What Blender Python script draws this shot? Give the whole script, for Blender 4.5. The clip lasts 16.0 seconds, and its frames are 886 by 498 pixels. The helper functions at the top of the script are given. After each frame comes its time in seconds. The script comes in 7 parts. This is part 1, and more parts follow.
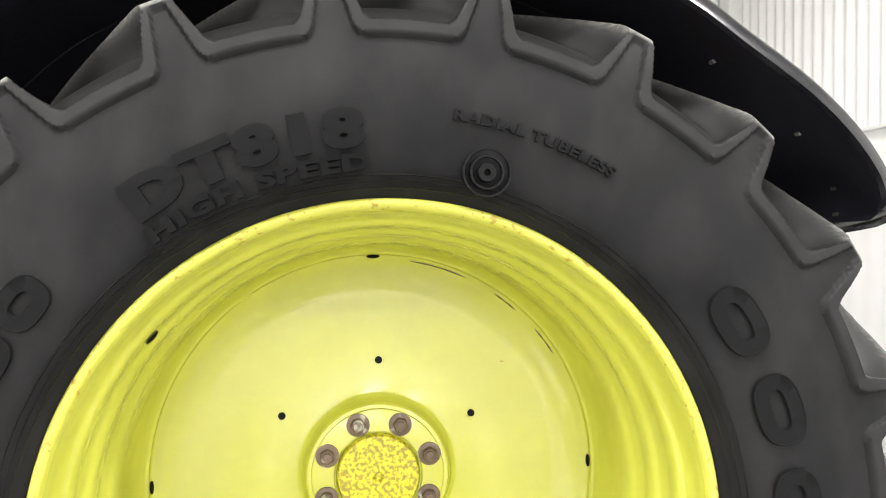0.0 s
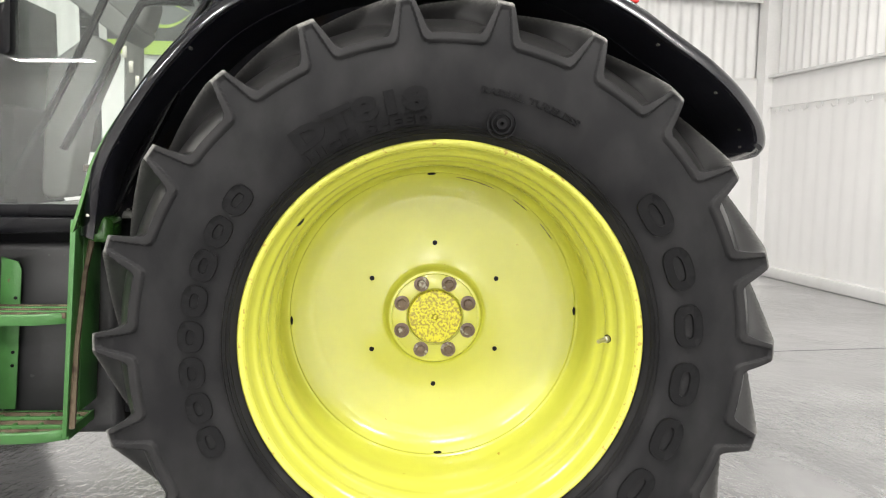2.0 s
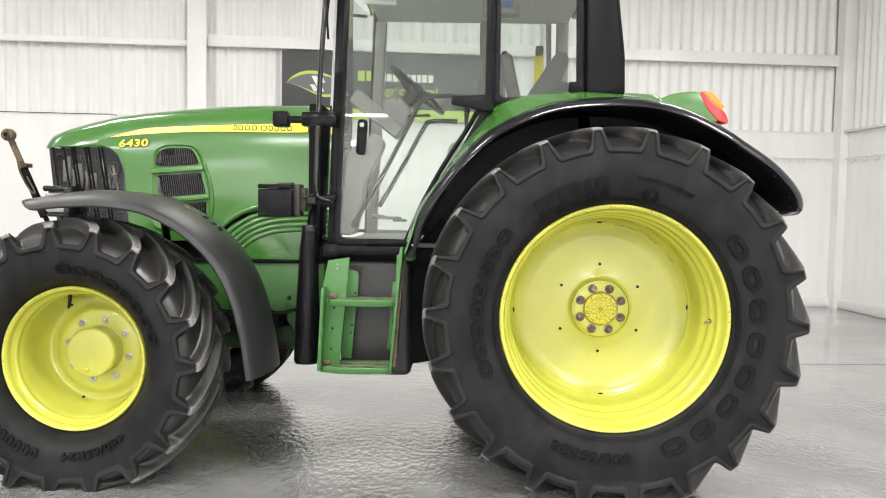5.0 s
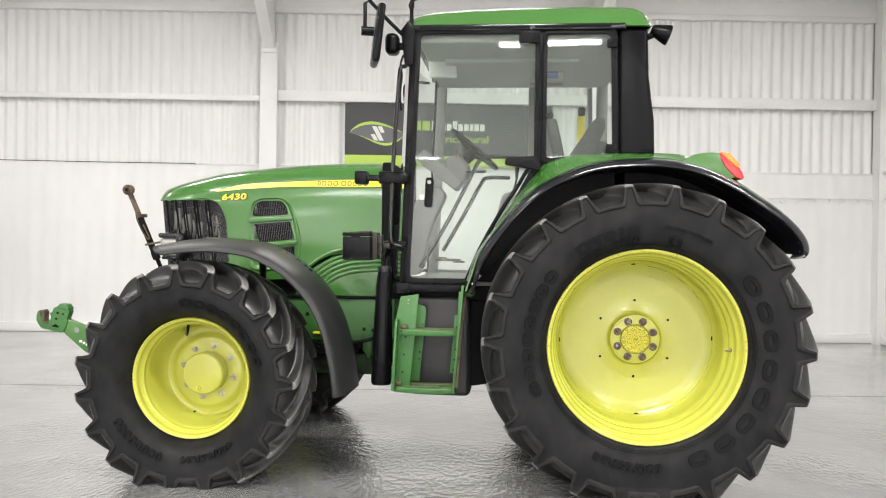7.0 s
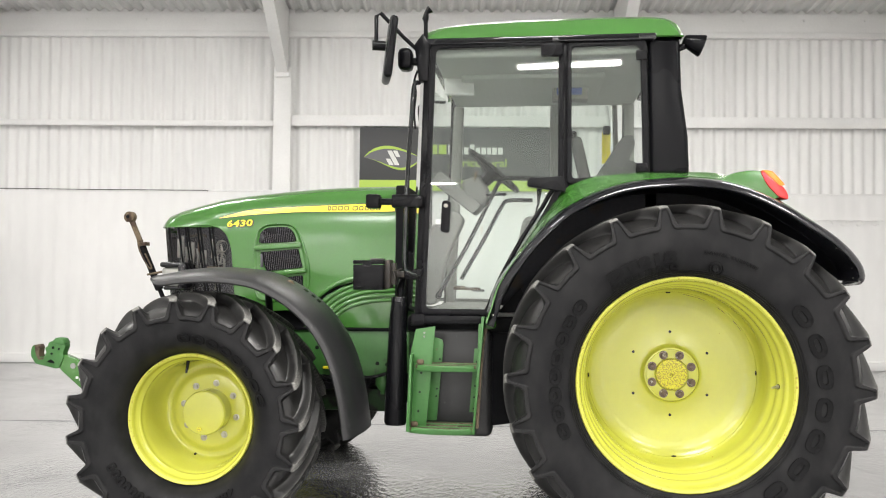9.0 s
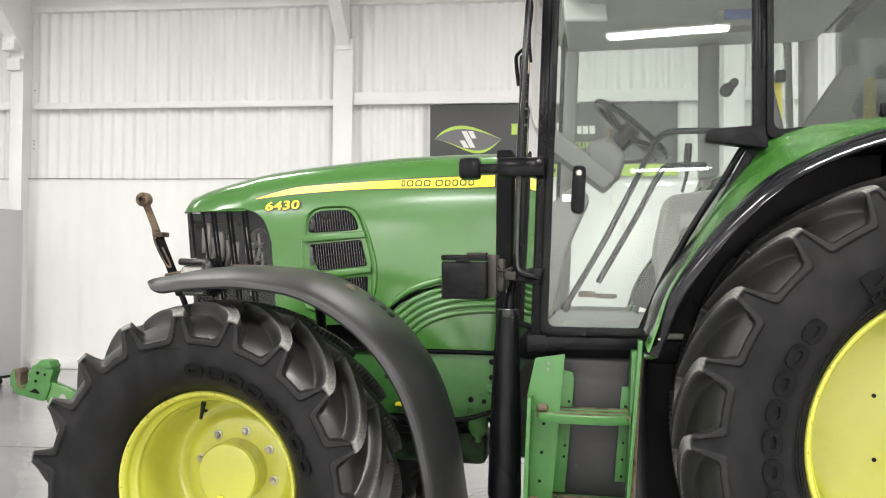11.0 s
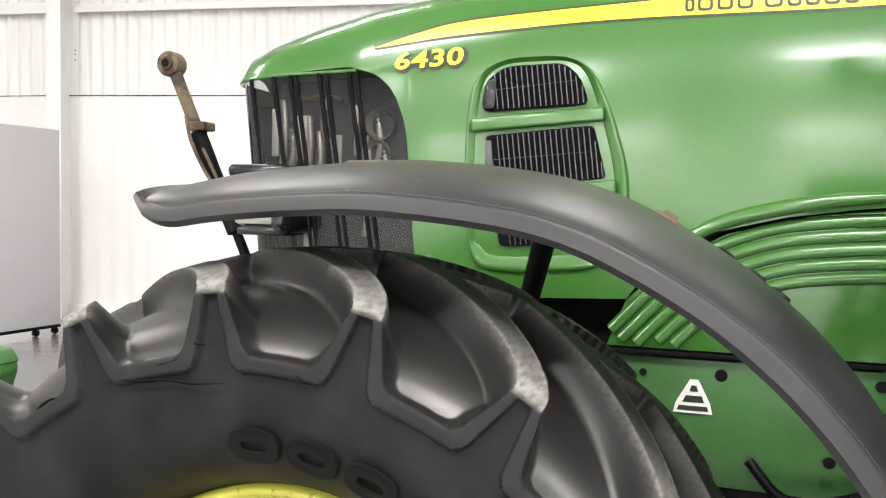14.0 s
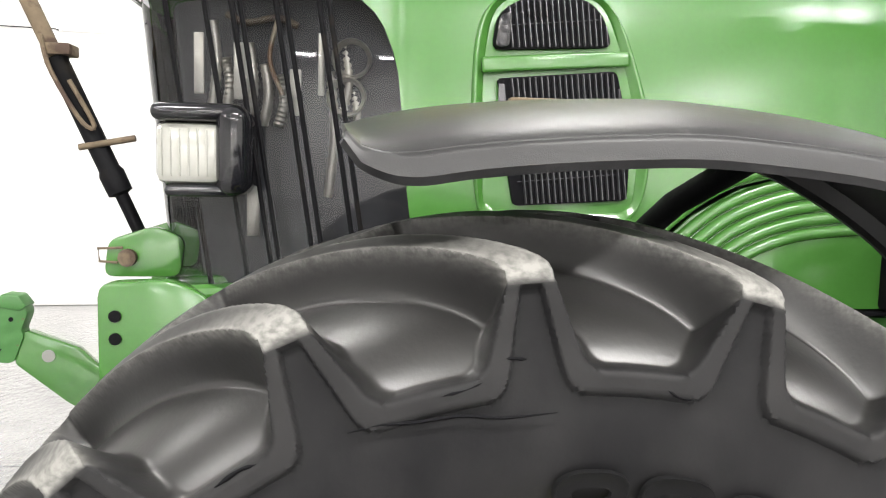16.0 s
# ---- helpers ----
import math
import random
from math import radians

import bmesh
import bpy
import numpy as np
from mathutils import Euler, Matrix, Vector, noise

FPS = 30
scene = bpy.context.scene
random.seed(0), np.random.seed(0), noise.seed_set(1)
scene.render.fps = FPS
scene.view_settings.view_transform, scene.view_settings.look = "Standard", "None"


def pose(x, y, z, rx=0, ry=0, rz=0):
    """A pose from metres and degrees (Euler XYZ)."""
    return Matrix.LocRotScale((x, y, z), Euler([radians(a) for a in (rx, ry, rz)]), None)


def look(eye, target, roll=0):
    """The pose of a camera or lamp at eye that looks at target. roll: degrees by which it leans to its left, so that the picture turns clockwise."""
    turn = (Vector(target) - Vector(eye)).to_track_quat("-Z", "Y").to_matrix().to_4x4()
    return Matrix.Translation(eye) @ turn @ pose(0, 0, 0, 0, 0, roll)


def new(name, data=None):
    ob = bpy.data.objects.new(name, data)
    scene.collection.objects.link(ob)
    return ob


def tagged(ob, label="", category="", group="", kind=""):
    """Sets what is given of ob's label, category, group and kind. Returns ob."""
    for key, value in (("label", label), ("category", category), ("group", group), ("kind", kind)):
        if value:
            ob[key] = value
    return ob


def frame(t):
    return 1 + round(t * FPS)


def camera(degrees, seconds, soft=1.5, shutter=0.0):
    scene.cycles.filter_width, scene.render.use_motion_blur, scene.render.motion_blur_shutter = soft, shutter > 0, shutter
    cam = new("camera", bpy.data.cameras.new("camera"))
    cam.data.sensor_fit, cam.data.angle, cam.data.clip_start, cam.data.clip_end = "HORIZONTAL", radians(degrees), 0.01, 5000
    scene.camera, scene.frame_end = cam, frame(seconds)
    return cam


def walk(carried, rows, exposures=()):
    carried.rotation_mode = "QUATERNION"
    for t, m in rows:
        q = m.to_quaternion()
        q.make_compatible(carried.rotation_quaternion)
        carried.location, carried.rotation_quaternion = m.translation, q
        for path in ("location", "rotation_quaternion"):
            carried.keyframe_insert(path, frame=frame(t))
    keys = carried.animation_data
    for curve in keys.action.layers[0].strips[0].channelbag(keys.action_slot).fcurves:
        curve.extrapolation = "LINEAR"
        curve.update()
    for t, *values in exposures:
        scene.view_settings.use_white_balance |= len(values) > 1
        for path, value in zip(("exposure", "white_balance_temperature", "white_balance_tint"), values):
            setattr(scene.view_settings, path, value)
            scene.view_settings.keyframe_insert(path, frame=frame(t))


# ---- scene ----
cam = camera(60.2, 16.0, soft=1.1)
PATH = [
    (0, (-0.0835, -1.1200, 1.2384), (0.1899, 0.8612, 1.2530), 0.61),
    (0.5, (-0.0963, -1.2379, 1.1716), (0.1625, 0.7452, 1.1513), 0.59),
    (1, (-0.0870, -1.3924, 1.1571), (0.1433, 0.5925, 1.0726), 0.69),
    (1.5, (-0.1080, -1.6265, 1.1979), (0.1009, 0.3572, 1.0521), 0.86),
    (2, (-0.1432, -1.8764, 1.2475), (0.0026, 0.1075, 1.0396), 0.85),
    (2.5, (-0.2434, -2.1366, 1.2769), (-0.1269, -0.1538, 1.0424), 1.07),
    (3, (-0.3055, -2.3947, 1.2945), (-0.2178, -0.4098, 1.0653), 1.20),
    (3.5, (-0.3866, -2.6533, 1.3274), (-0.3318, -0.6650, 1.1180), 1.24),
    (4, (-0.5317, -2.9049, 1.3318), (-0.5109, -0.9131, 1.1527), 1.21),
    (4.5, (-0.6370, -3.1417, 1.3141), (-0.6546, -1.1468, 1.1720), 1.15),
    (5, (-0.6662, -3.3858, 1.2974), (-0.7254, -1.3898, 1.1861), 1.05),
    (5.2, (-0.6825, -3.4769, 1.3066), (-0.7565, -1.4807, 1.2071), 1.02),
    (7.3, (-0.6856, -4.0469, 1.3383), (-0.8865, -2.0571, 1.3382), 0.62),
    (7.5, (-0.6623, -4.0388, 1.3377), (-0.8705, -2.0497, 1.3498), 0.37),
    (8, (-0.6485, -4.0311, 1.3502), (-0.8636, -2.0430, 1.3843), 0.25),
    (8.2, (-0.6514, -4.0142, 1.3596), (-0.8641, -2.0259, 1.3974), 0.13),
    (10.3, (-0.9290, -2.8652, 1.3282), (-1.2539, -0.8928, 1.3914), 0.69),
    (10.5, (-0.9667, -2.7379, 1.3465), (-1.3117, -0.7686, 1.3999), 0.40),
    (11, (-1.1169, -2.4399, 1.3531), (-1.5098, -0.4793, 1.3940), 0.45),
    (11.5, (-1.2969, -2.1638, 1.3612), (-1.7423, -0.2143, 1.3897), 0.55),
    (12, (-1.4501, -1.8421, 1.3375), (-1.9461, 0.0953, 1.3481), 0.66),
    (12.5, (-1.5832, -1.5922, 1.2907), (-2.1219, 0.3338, 1.2767), 0.76),
    (13, (-1.7441, -1.3259, 1.2901), (-2.3104, 0.5918, 1.2480), 0.91),
    (13.5, (-1.8678, -1.1036, 1.2777), (-2.4422, 0.8106, 1.2012), 1.08),
    (14, (-1.9920, -0.8676, 1.2770), (-2.5401, 1.0527, 1.1688), 1.22),
    (14.5, (-2.1319, -0.7812, 1.2698), (-2.5947, 1.1598, 1.1333), 1.27),
    (15, (-2.3465, -0.7613, 1.2631), (-2.6330, 1.2116, 1.1022), 1.36),
    (15.5, (-2.4867, -0.7271, 1.2592), (-2.5275, 1.2641, 1.0757), 1.35),
    (16, (-2.6467, -0.6717, 1.2574), (-2.4152, 1.3045, 1.0556), 1.30),
]
EXPOSURES = [(0, 0.36), (0.5, 0.30), (1, 0.17), (2, 0.07), (3, 0.04), (4, 0.03), (5, -0.02), (8, -0.15), (10.5, -0.06), (12.5, -0.02), (13.5, 0.11), (14.2, 0.22), (15, 0.33), (16, 0.45)]
walk(cam, [(t, look(eye, target, roll)) for t, eye, target, roll in PATH], EXPOSURES)

# ---- light ----
world = bpy.data.worlds.new("world")
scene.world = world
world.use_nodes = True
world.node_tree.nodes["Background"].inputs["Color"].default_value = (0.8, 0.85, 1.0, 1)
world.node_tree.nodes["Background"].inputs["Strength"].default_value = 0.05
scene.view_settings.exposure = 0.0
LAMP_WATTS = 140.0
ROW_SHARE = {-3.8: 0.62, -9.0: 1.35, -14.6: 2.0, -20.4: 2.4}  # the rows of lamps, from the back wall forwards

# the hall stands at a slight turn to the tractor; u runs along the back wall, v towards it
HALL = Matrix.Translation((-8.2, 6.1, 0)) @ Matrix.Rotation(math.atan2(1.28, 12.68), 4, "Z")
HALL_W, HALL_D, EAVE = 12.745, 22.0, 4.95
WEST = -4.4         # where the hall ends beyond the last bay in view
RIDGE = 6.6


# ---- materials ----
def material(name, colour, rough=0.5, metal=0.0, spots=None, spot_scale=6.0, spot_amount=0.5, vary=0.12, grain=40.0,
             bump=0.0, bump_scale=60.0, rough_vary=0.1, coat=0.0, stretch=(1, 1, 1), emit=0.0, spot_edge=0.08, spec=0.5):
    """A painted, cast or moulded surface: a base colour that varies at two scales, optional stains, and fine relief."""
    m = bpy.data.materials.new(name)
    m.use_nodes = True
    nt = m.node_tree
    n, l = nt.nodes, nt.links
    b = n["Principled BSDF"]
    b.inputs["Metallic"].default_value = metal
    b.inputs["Coat Weight"].default_value = coat
    b.inputs["Coat Roughness"].default_value = 0.13
    b.inputs["Specular IOR Level"].default_value = spec
    geo = n.new("ShaderNodeNewGeometry")
    mp = n.new("ShaderNodeMapping")
    mp.inputs["Scale"].default_value = stretch
    l.new(geo.outputs["Position"], mp.inputs["Vector"])

    def noise_node(scale, detail=4.0):
        t = n.new("ShaderNodeTexNoise")
        t.inputs["Scale"].default_value, t.inputs["Detail"].default_value = scale, detail
        l.new(mp.outputs["Vector"], t.inputs["Vector"])
        return t

    def ramp(src, lo, hi, a, z):
        r = n.new("ShaderNodeMapRange")
        r.inputs["From Min"].default_value, r.inputs["From Max"].default_value = lo, hi
        r.inputs["To Min"].default_value, r.inputs["To Max"].default_value = a, z
        l.new(src, r.inputs["Value"])
        return r.outputs["Result"]

    big, fine = noise_node(1.7, 3.0), noise_node(grain, 5.0)
    add = n.new("ShaderNodeMath")
    add.operation = "ADD"
    l.new(ramp(big.outputs["Fac"], 0.3, 0.7, 1 - vary, 1 + vary), add.inputs[0])
    l.new(ramp(fine.outputs["Fac"], 0.3, 0.7, -vary * 0.5, vary * 0.5), add.inputs[1])
    mul = n.new("ShaderNodeMix")
    mul.data_type, mul.blend_type = "RGBA", "MULTIPLY"
    mul.inputs[0].default_value = 1.0
    mul.inputs[6].default_value = (*colour, 1)
    l.new(add.outputs[0], mul.inputs[7])
    col = mul.outputs[2]
    if spots:
        sp = noise_node(spot_scale, 8.0)
        mix = n.new("ShaderNodeMix")
        mix.data_type = "RGBA"
        l.new(ramp(sp.outputs["Fac"], spot_amount, spot_amount + spot_edge, 0, 1), mix.inputs[0])
        l.new(col, mix.inputs[6])
        mix.inputs[7].default_value = (*spots, 1)
        col = mix.outputs[2]
    l.new(col, b.inputs["Base Color"])
    l.new(ramp(big.outputs["Fac"], 0.3, 0.7, max(0.02, rough - rough_vary), min(1, rough + rough_vary)), b.inputs["Roughness"])
    if bump:
        bp = n.new("ShaderNodeBump")
        bp.inputs["Strength"].default_value, bp.inputs["Distance"].default_value = 1.0, bump
        bn = noise_node(bump_scale, 6.0)
        l.new(bn.outputs["Fac"], bp.inputs["Height"])
        l.new(bp.outputs["Normal"], b.inputs["Normal"])
    if emit:
        b.inputs["Emission Color"].default_value = (*colour, 1)
        b.inputs["Emission Strength"].default_value = emit
    return m


def glass(name, tint=(0.93, 0.96, 0.94), rough=0.0, dust=0.0):
    m = bpy.data.materials.new(name)
    m.use_nodes = True
    n, l = m.node_tree.nodes, m.node_tree.links
    out = n["Material Output"]
    tr, gl, mx, fr = n.new("ShaderNodeBsdfTransparent"), n.new("ShaderNodeBsdfGlossy"), n.new("ShaderNodeMixShader"), n.new("ShaderNodeFresnel")
    tr.inputs["Color"].default_value = (*tint, 1)
    gl.inputs["Roughness"].default_value = rough
    fr.inputs["IOR"].default_value = 1.45
    l.new(fr.outputs["Fac"], mx.inputs[0])
    l.new(tr.outputs[0], mx.inputs[1])
    l.new(gl.outputs[0], mx.inputs[2])
    df, film = n.new("ShaderNodeBsdfDiffuse"), n.new("ShaderNodeMixShader")
    df.inputs["Color"].default_value = (0.8, 0.82, 0.8, 1)
    film.inputs[0].default_value = dust
    l.new(mx.outputs[0], film.inputs[1])
    l.new(df.outputs[0], film.inputs[2])
    l.new(film.outputs[0], out.inputs["Surface"])
    n.remove(n["Principled BSDF"])
    return m


GREEN = material("green_paint", (0.046, 0.150, 0.026), 0.20, vary=0.05, coat=0.5, rough_vary=0.04, grain=90)
GREEN_WORN = material("green_step_paint", (0.045, 0.150, 0.035), 0.42, spots=(0.11, 0.075, 0.04), spot_scale=55, spot_amount=0.665, vary=0.14, bump=0.0006, bump_scale=90)
GREEN_FRAME = material("green_frame_paint", (0.030, 0.108, 0.021), 0.4, spots=(0.02, 0.05, 0.015), spot_scale=14, spot_amount=0.62, vary=0.1, bump=0.0005)
YELLOW = material("yellow_wheel_paint", (0.49, 0.495, 0.068), 0.22, vary=0.03, coat=0.7, rough_vary=0.05, spots=(0.33, 0.24, 0.02), spot_scale=34, spot_amount=0.745, spot_edge=0.02)
YELLOW_CHIPPED = material("yellow_chipped_paint", (0.52, 0.52, 0.08), 0.4, vary=0.05, spots=(0.36, 0.26, 0.04), spot_scale=85, spot_amount=0.60, spot_edge=0.06, bump=0.0005, bump_scale=120)
YELLOW_HUB = material("yellow_hub_paint", (0.66, 0.62, 0.03), 0.4, spots=(0.30, 0.24, 0.03), spot_scale=130, spot_amount=0.45, spot_edge=0.14, vary=0.08, bump=0.0008, bump_scale=160)
RUBBER_MARK = material("moulded_lettering", (0.0088, 0.0088, 0.0093), 0.6, vary=0.1, grain=160, spec=0.08)
BLACK = material("black_plastic", (0.0038, 0.0038, 0.0048), 0.26, vary=0.15, grain=300, bump=0.0001, bump_scale=500, spec=0.13)
BLACK_MATT = material("black_matt", (0.004, 0.004, 0.005), 0.6, vary=0.25, grain=60, bump=0.0006, bump_scale=80, spots=(0.012, 0.010, 0.008), spot_scale=7, spot_amount=0.6, spec=0.10)
BLACK_GLOSS = material("black_gloss_paint", (0.007, 0.007, 0.009), 0.18, vary=0.1, coat=0.25, spec=0.4)
# frame green made darker: the shade under the tractor is put into its colour
SHADED_GREEN = material("grimy_green_casting", (0.012, 0.034, 0.010), 0.55, spots=(0.010, 0.010, 0.008), spot_scale=9, spot_amount=0.5, vary=0.2, bump=0.0006, spec=0.2)
SLAT = material("slat_steel", (0.07, 0.07, 0.075), 0.25, metal=0.6, vary=0.15)
ARCH_DIRT = material("dirty_arch_liner", (0.019, 0.019, 0.026), 0.5, vary=0.3, grain=50, bump=0.0005, bump_scale=70, spots=(0.026, 0.019, 0.011), spot_scale=5.5, spot_amount=0.61, spot_edge=0.12, spec=0.2)
FENDER_GREY = material("grey_moulded_plastic", (0.014, 0.014, 0.0150), 0.40, vary=0.12, grain=400, bump=0.0002, bump_scale=700, spec=0.5, spots=(0.045, 0.045, 0.045), spot_scale=38, spot_amount=0.70, spot_edge=0.05)
RUST = material("rusty_steel", (0.115, 0.085, 0.052), 0.75, vary=0.3, grain=60, bump=0.001, bump_scale=90, spots=(0.05, 0.028, 0.017), spot_scale=18)
RUST_DARK = material("dark_rusty_steel", (0.022, 0.017, 0.013), 0.6, vary=0.3, spots=(0.07, 0.045, 0.03), spot_scale=40, spot_amount=0.62)
PIPE_TAN = material("heat_stained_pipe", (0.34, 0.29, 0.21), 0.5, metal=0.4, vary=0.2, spots=(0.16, 0.10, 0.06), spot_scale=12, spot_amount=0.55)
STEEL = material("plated_steel", (0.45, 0.43, 0.38), 0.38, metal=0.9, vary=0.15, bump=0.0003)
NUT = material("rusted_nut", (0.17, 0.12, 0.09), 0.6, metal=0.3, vary=0.25, bump=0.0008, bump_scale=140, spots=(0.35, 0.33, 0.28), spot_scale=45, spot_amount=0.58)
TRIM_GREY = material("cab_trim", (0.23, 0.23, 0.215), 0.65, vary=0.08, grain=200, bump=0.0004, bump_scale=300)
LINER_GREY = material("cab_liner", (0.44, 0.46, 0.42), 0.7, vary=0.08, grain=200, bump=0.0004, bump_scale=300)
CONSOLE_GREY = material("console_plastic", (0.15, 0.15, 0.142), 0.6, vary=0.08, grain=200, bump=0.0004, bump_scale=300)
TRIM_DARK = material("cab_trim_dark", (0.055, 0.055, 0.052), 0.6, vary=0.1, bump=0.0004, bump_scale=200)
SEAT_CLOTH = material("seat_cloth", (0.055, 0.055, 0.054), 0.9, vary=0.15, grain=160, bump=0.0008, bump_scale=260)
GLASS = glass("cab_glass", (0.925, 0.955, 0.935), dust=0.02)
SMOKE = glass("smoked_grille_cover", (0.52, 0.53, 0.55), 0.02, 0.0)
CORE_BLACK = material("vent_core", (0.006, 0.006, 0.007), 0.7, vary=0.15, spec=0.05)
CORE_GREY = material("radiator_core", (0.060, 0.060, 0.064), 0.7, vary=0.12, spec=0.1)
LENS = material("lamp_lens", (0.34, 0.34, 0.31), 0.10, vary=0.1, coat=0.6)
RED = material("red_lens", (0.62, 0.02, 0.02), 0.15, vary=0.05, coat=0.6)
ORANGE = material("orange_lens", (0.85, 0.22, 0.01), 0.15, vary=0.05, coat=0.6)
DECAL_YELLOW = material("yellow_decal", (0.80, 0.68, 0.03), 0.3, vary=0.03)
DECAL_BLACK = material("black_decal", (0.02, 0.025, 0.015), 0.35, vary=0.05)
WHITE_STICKER = material("white_sticker", (0.72, 0.72, 0.70), 0.5, vary=0.05)
SCREEN = material("blue_screen", (0.05, 0.09, 0.30), 0.15, vary=0.1)
WALL_WHITE = material("white_painted_cladding", (0.77, 0.765, 0.755), 0.55, vary=0.03, grain=8, bump=0.001, bump_scale=25, spots=(0.69, 0.675, 0.64), spot_scale=1.6, spot_amount=0.66, spot_edge=0.2, stretch=(1, 1, 0.35))
STEEL_WHITE = material("white_painted_steel", (0.76, 0.755, 0.745), 0.45, vary=0.04, bump=0.0005, bump_scale=40)
GREY_BOARD = material("grey_board", (0.45, 0.45, 0.465), 0.5, vary=0.03)
SIGN_DARK = material("charcoal_sign_print", (0.045, 0.046, 0.048), 0.45, vary=0.05)
SIGN_GREY = material("grey_sign_print", (0.13, 0.13, 0.14), 0.45, vary=0.05)
SIGN_LIME = material("lime_sign_print", (0.44, 0.62, 0.09), 0.45, vary=0.04)
SIGN_WHITE = material("white_sign_print", (0.75, 0.75, 0.73), 0.5, vary=0.03)
TUBE = material("lamp_diffuser", (1.0, 0.98, 0.95), 0.4, vary=0.0, emit=6.0)


def floor_paint():
    """Grey floor paint: worn glossy, with a rolled texture, brush-like dull patches and hairline scratches."""
    m = bpy.data.materials.new("grey_floor_paint")
    m.use_nodes = True
    n, l = m.node_tree.nodes, m.node_tree.links
    b = n["Principled BSDF"]
    geo = n.new("ShaderNodeNewGeometry")

    def noise_node(scale, detail=5.0, stretch=(1, 1, 1)):
        mp, t = n.new("ShaderNodeMapping"), n.new("ShaderNodeTexNoise")
        mp.inputs["Scale"].default_value = stretch
        t.inputs["Scale"].default_value, t.inputs["Detail"].default_value = scale, detail
        l.new(geo.outputs["Position"], mp.inputs["Vector"])
        l.new(mp.outputs["Vector"], t.inputs["Vector"])
        return t.outputs["Fac"]

    def ramp(src, lo, hi, a, z):
        r = n.new("ShaderNodeMapRange")
        r.inputs["From Min"].default_value, r.inputs["From Max"].default_value = lo, hi
        r.inputs["To Min"].default_value, r.inputs["To Max"].default_value = a, z
        l.new(src, r.inputs["Value"])
        return r.outputs["Result"]

    mix = n.new("ShaderNodeMix")
    mix.data_type = "RGBA"
    mix.inputs[6].default_value, mix.inputs[7].default_value = (0.150, 0.150, 0.152, 1), (0.255, 0.255, 0.257, 1)
    l.new(ramp(noise_node(1.5, 8.0), 0.38, 0.62, 0, 1), mix.inputs[0])
    mix2 = n.new("ShaderNodeMix")
    mix2.data_type = "RGBA"
    mix2.inputs[7].default_value = (0.30, 0.30, 0.30, 1)
    l.new(ramp(noise_node(7.0, 8.0, (1, 0.25, 1)), 0.62, 0.72, 0, 0.7), mix2.inputs[0])
    l.new(mix.outputs[2], mix2.inputs[6])
    l.new(mix2.outputs[2], b.inputs["Base Color"])
    l.new(ramp(noise_node(2.2, 6.0), 0.35, 0.65, 0.10, 0.24), b.inputs["Roughness"])
    b.inputs["Specular IOR Level"].default_value = 0.9
    b.inputs["Coat Weight"].default_value = 1.0
    b.inputs["Coat IOR"].default_value = 1.75
    l.new(ramp(noise_node(3.1, 6.0), 0.38, 0.62, 0.03, 0.10), b.inputs["Coat Roughness"])
    # the rolled texture stands out in patches and fades to smooth paint between
    bp = n.new("ShaderNodeBump")
    bp.inputs["Distance"].default_value = 0.0085
    bp.inputs["Strength"].default_value = 1.0
    rolled = n.new("ShaderNodeMath")
    rolled.operation = "MULTIPLY"
    l.new(noise_node(30.0, 4.0, (1.2, 0.6, 1)), rolled.inputs[0])
    l.new(ramp(noise_node(0.9, 3.0), 0.40, 0.62, 0.12, 1.0), rolled.inputs[1])
    l.new(rolled.outputs[0], bp.inputs["Height"])
    bp2 = n.new("ShaderNodeBump")
    bp2.inputs["Distance"].default_value = 0.0022
    l.new(noise_node(6.0, 3.0), bp2.inputs["Height"])
    l.new(bp.outputs["Normal"], bp2.inputs["Normal"])
    l.new(bp2.outputs["Normal"], b.inputs["Normal"])
    l.new(bp2.outputs["Normal"], b.inputs["Coat Normal"])
    return m


FLOOR_PAINT = floor_paint()


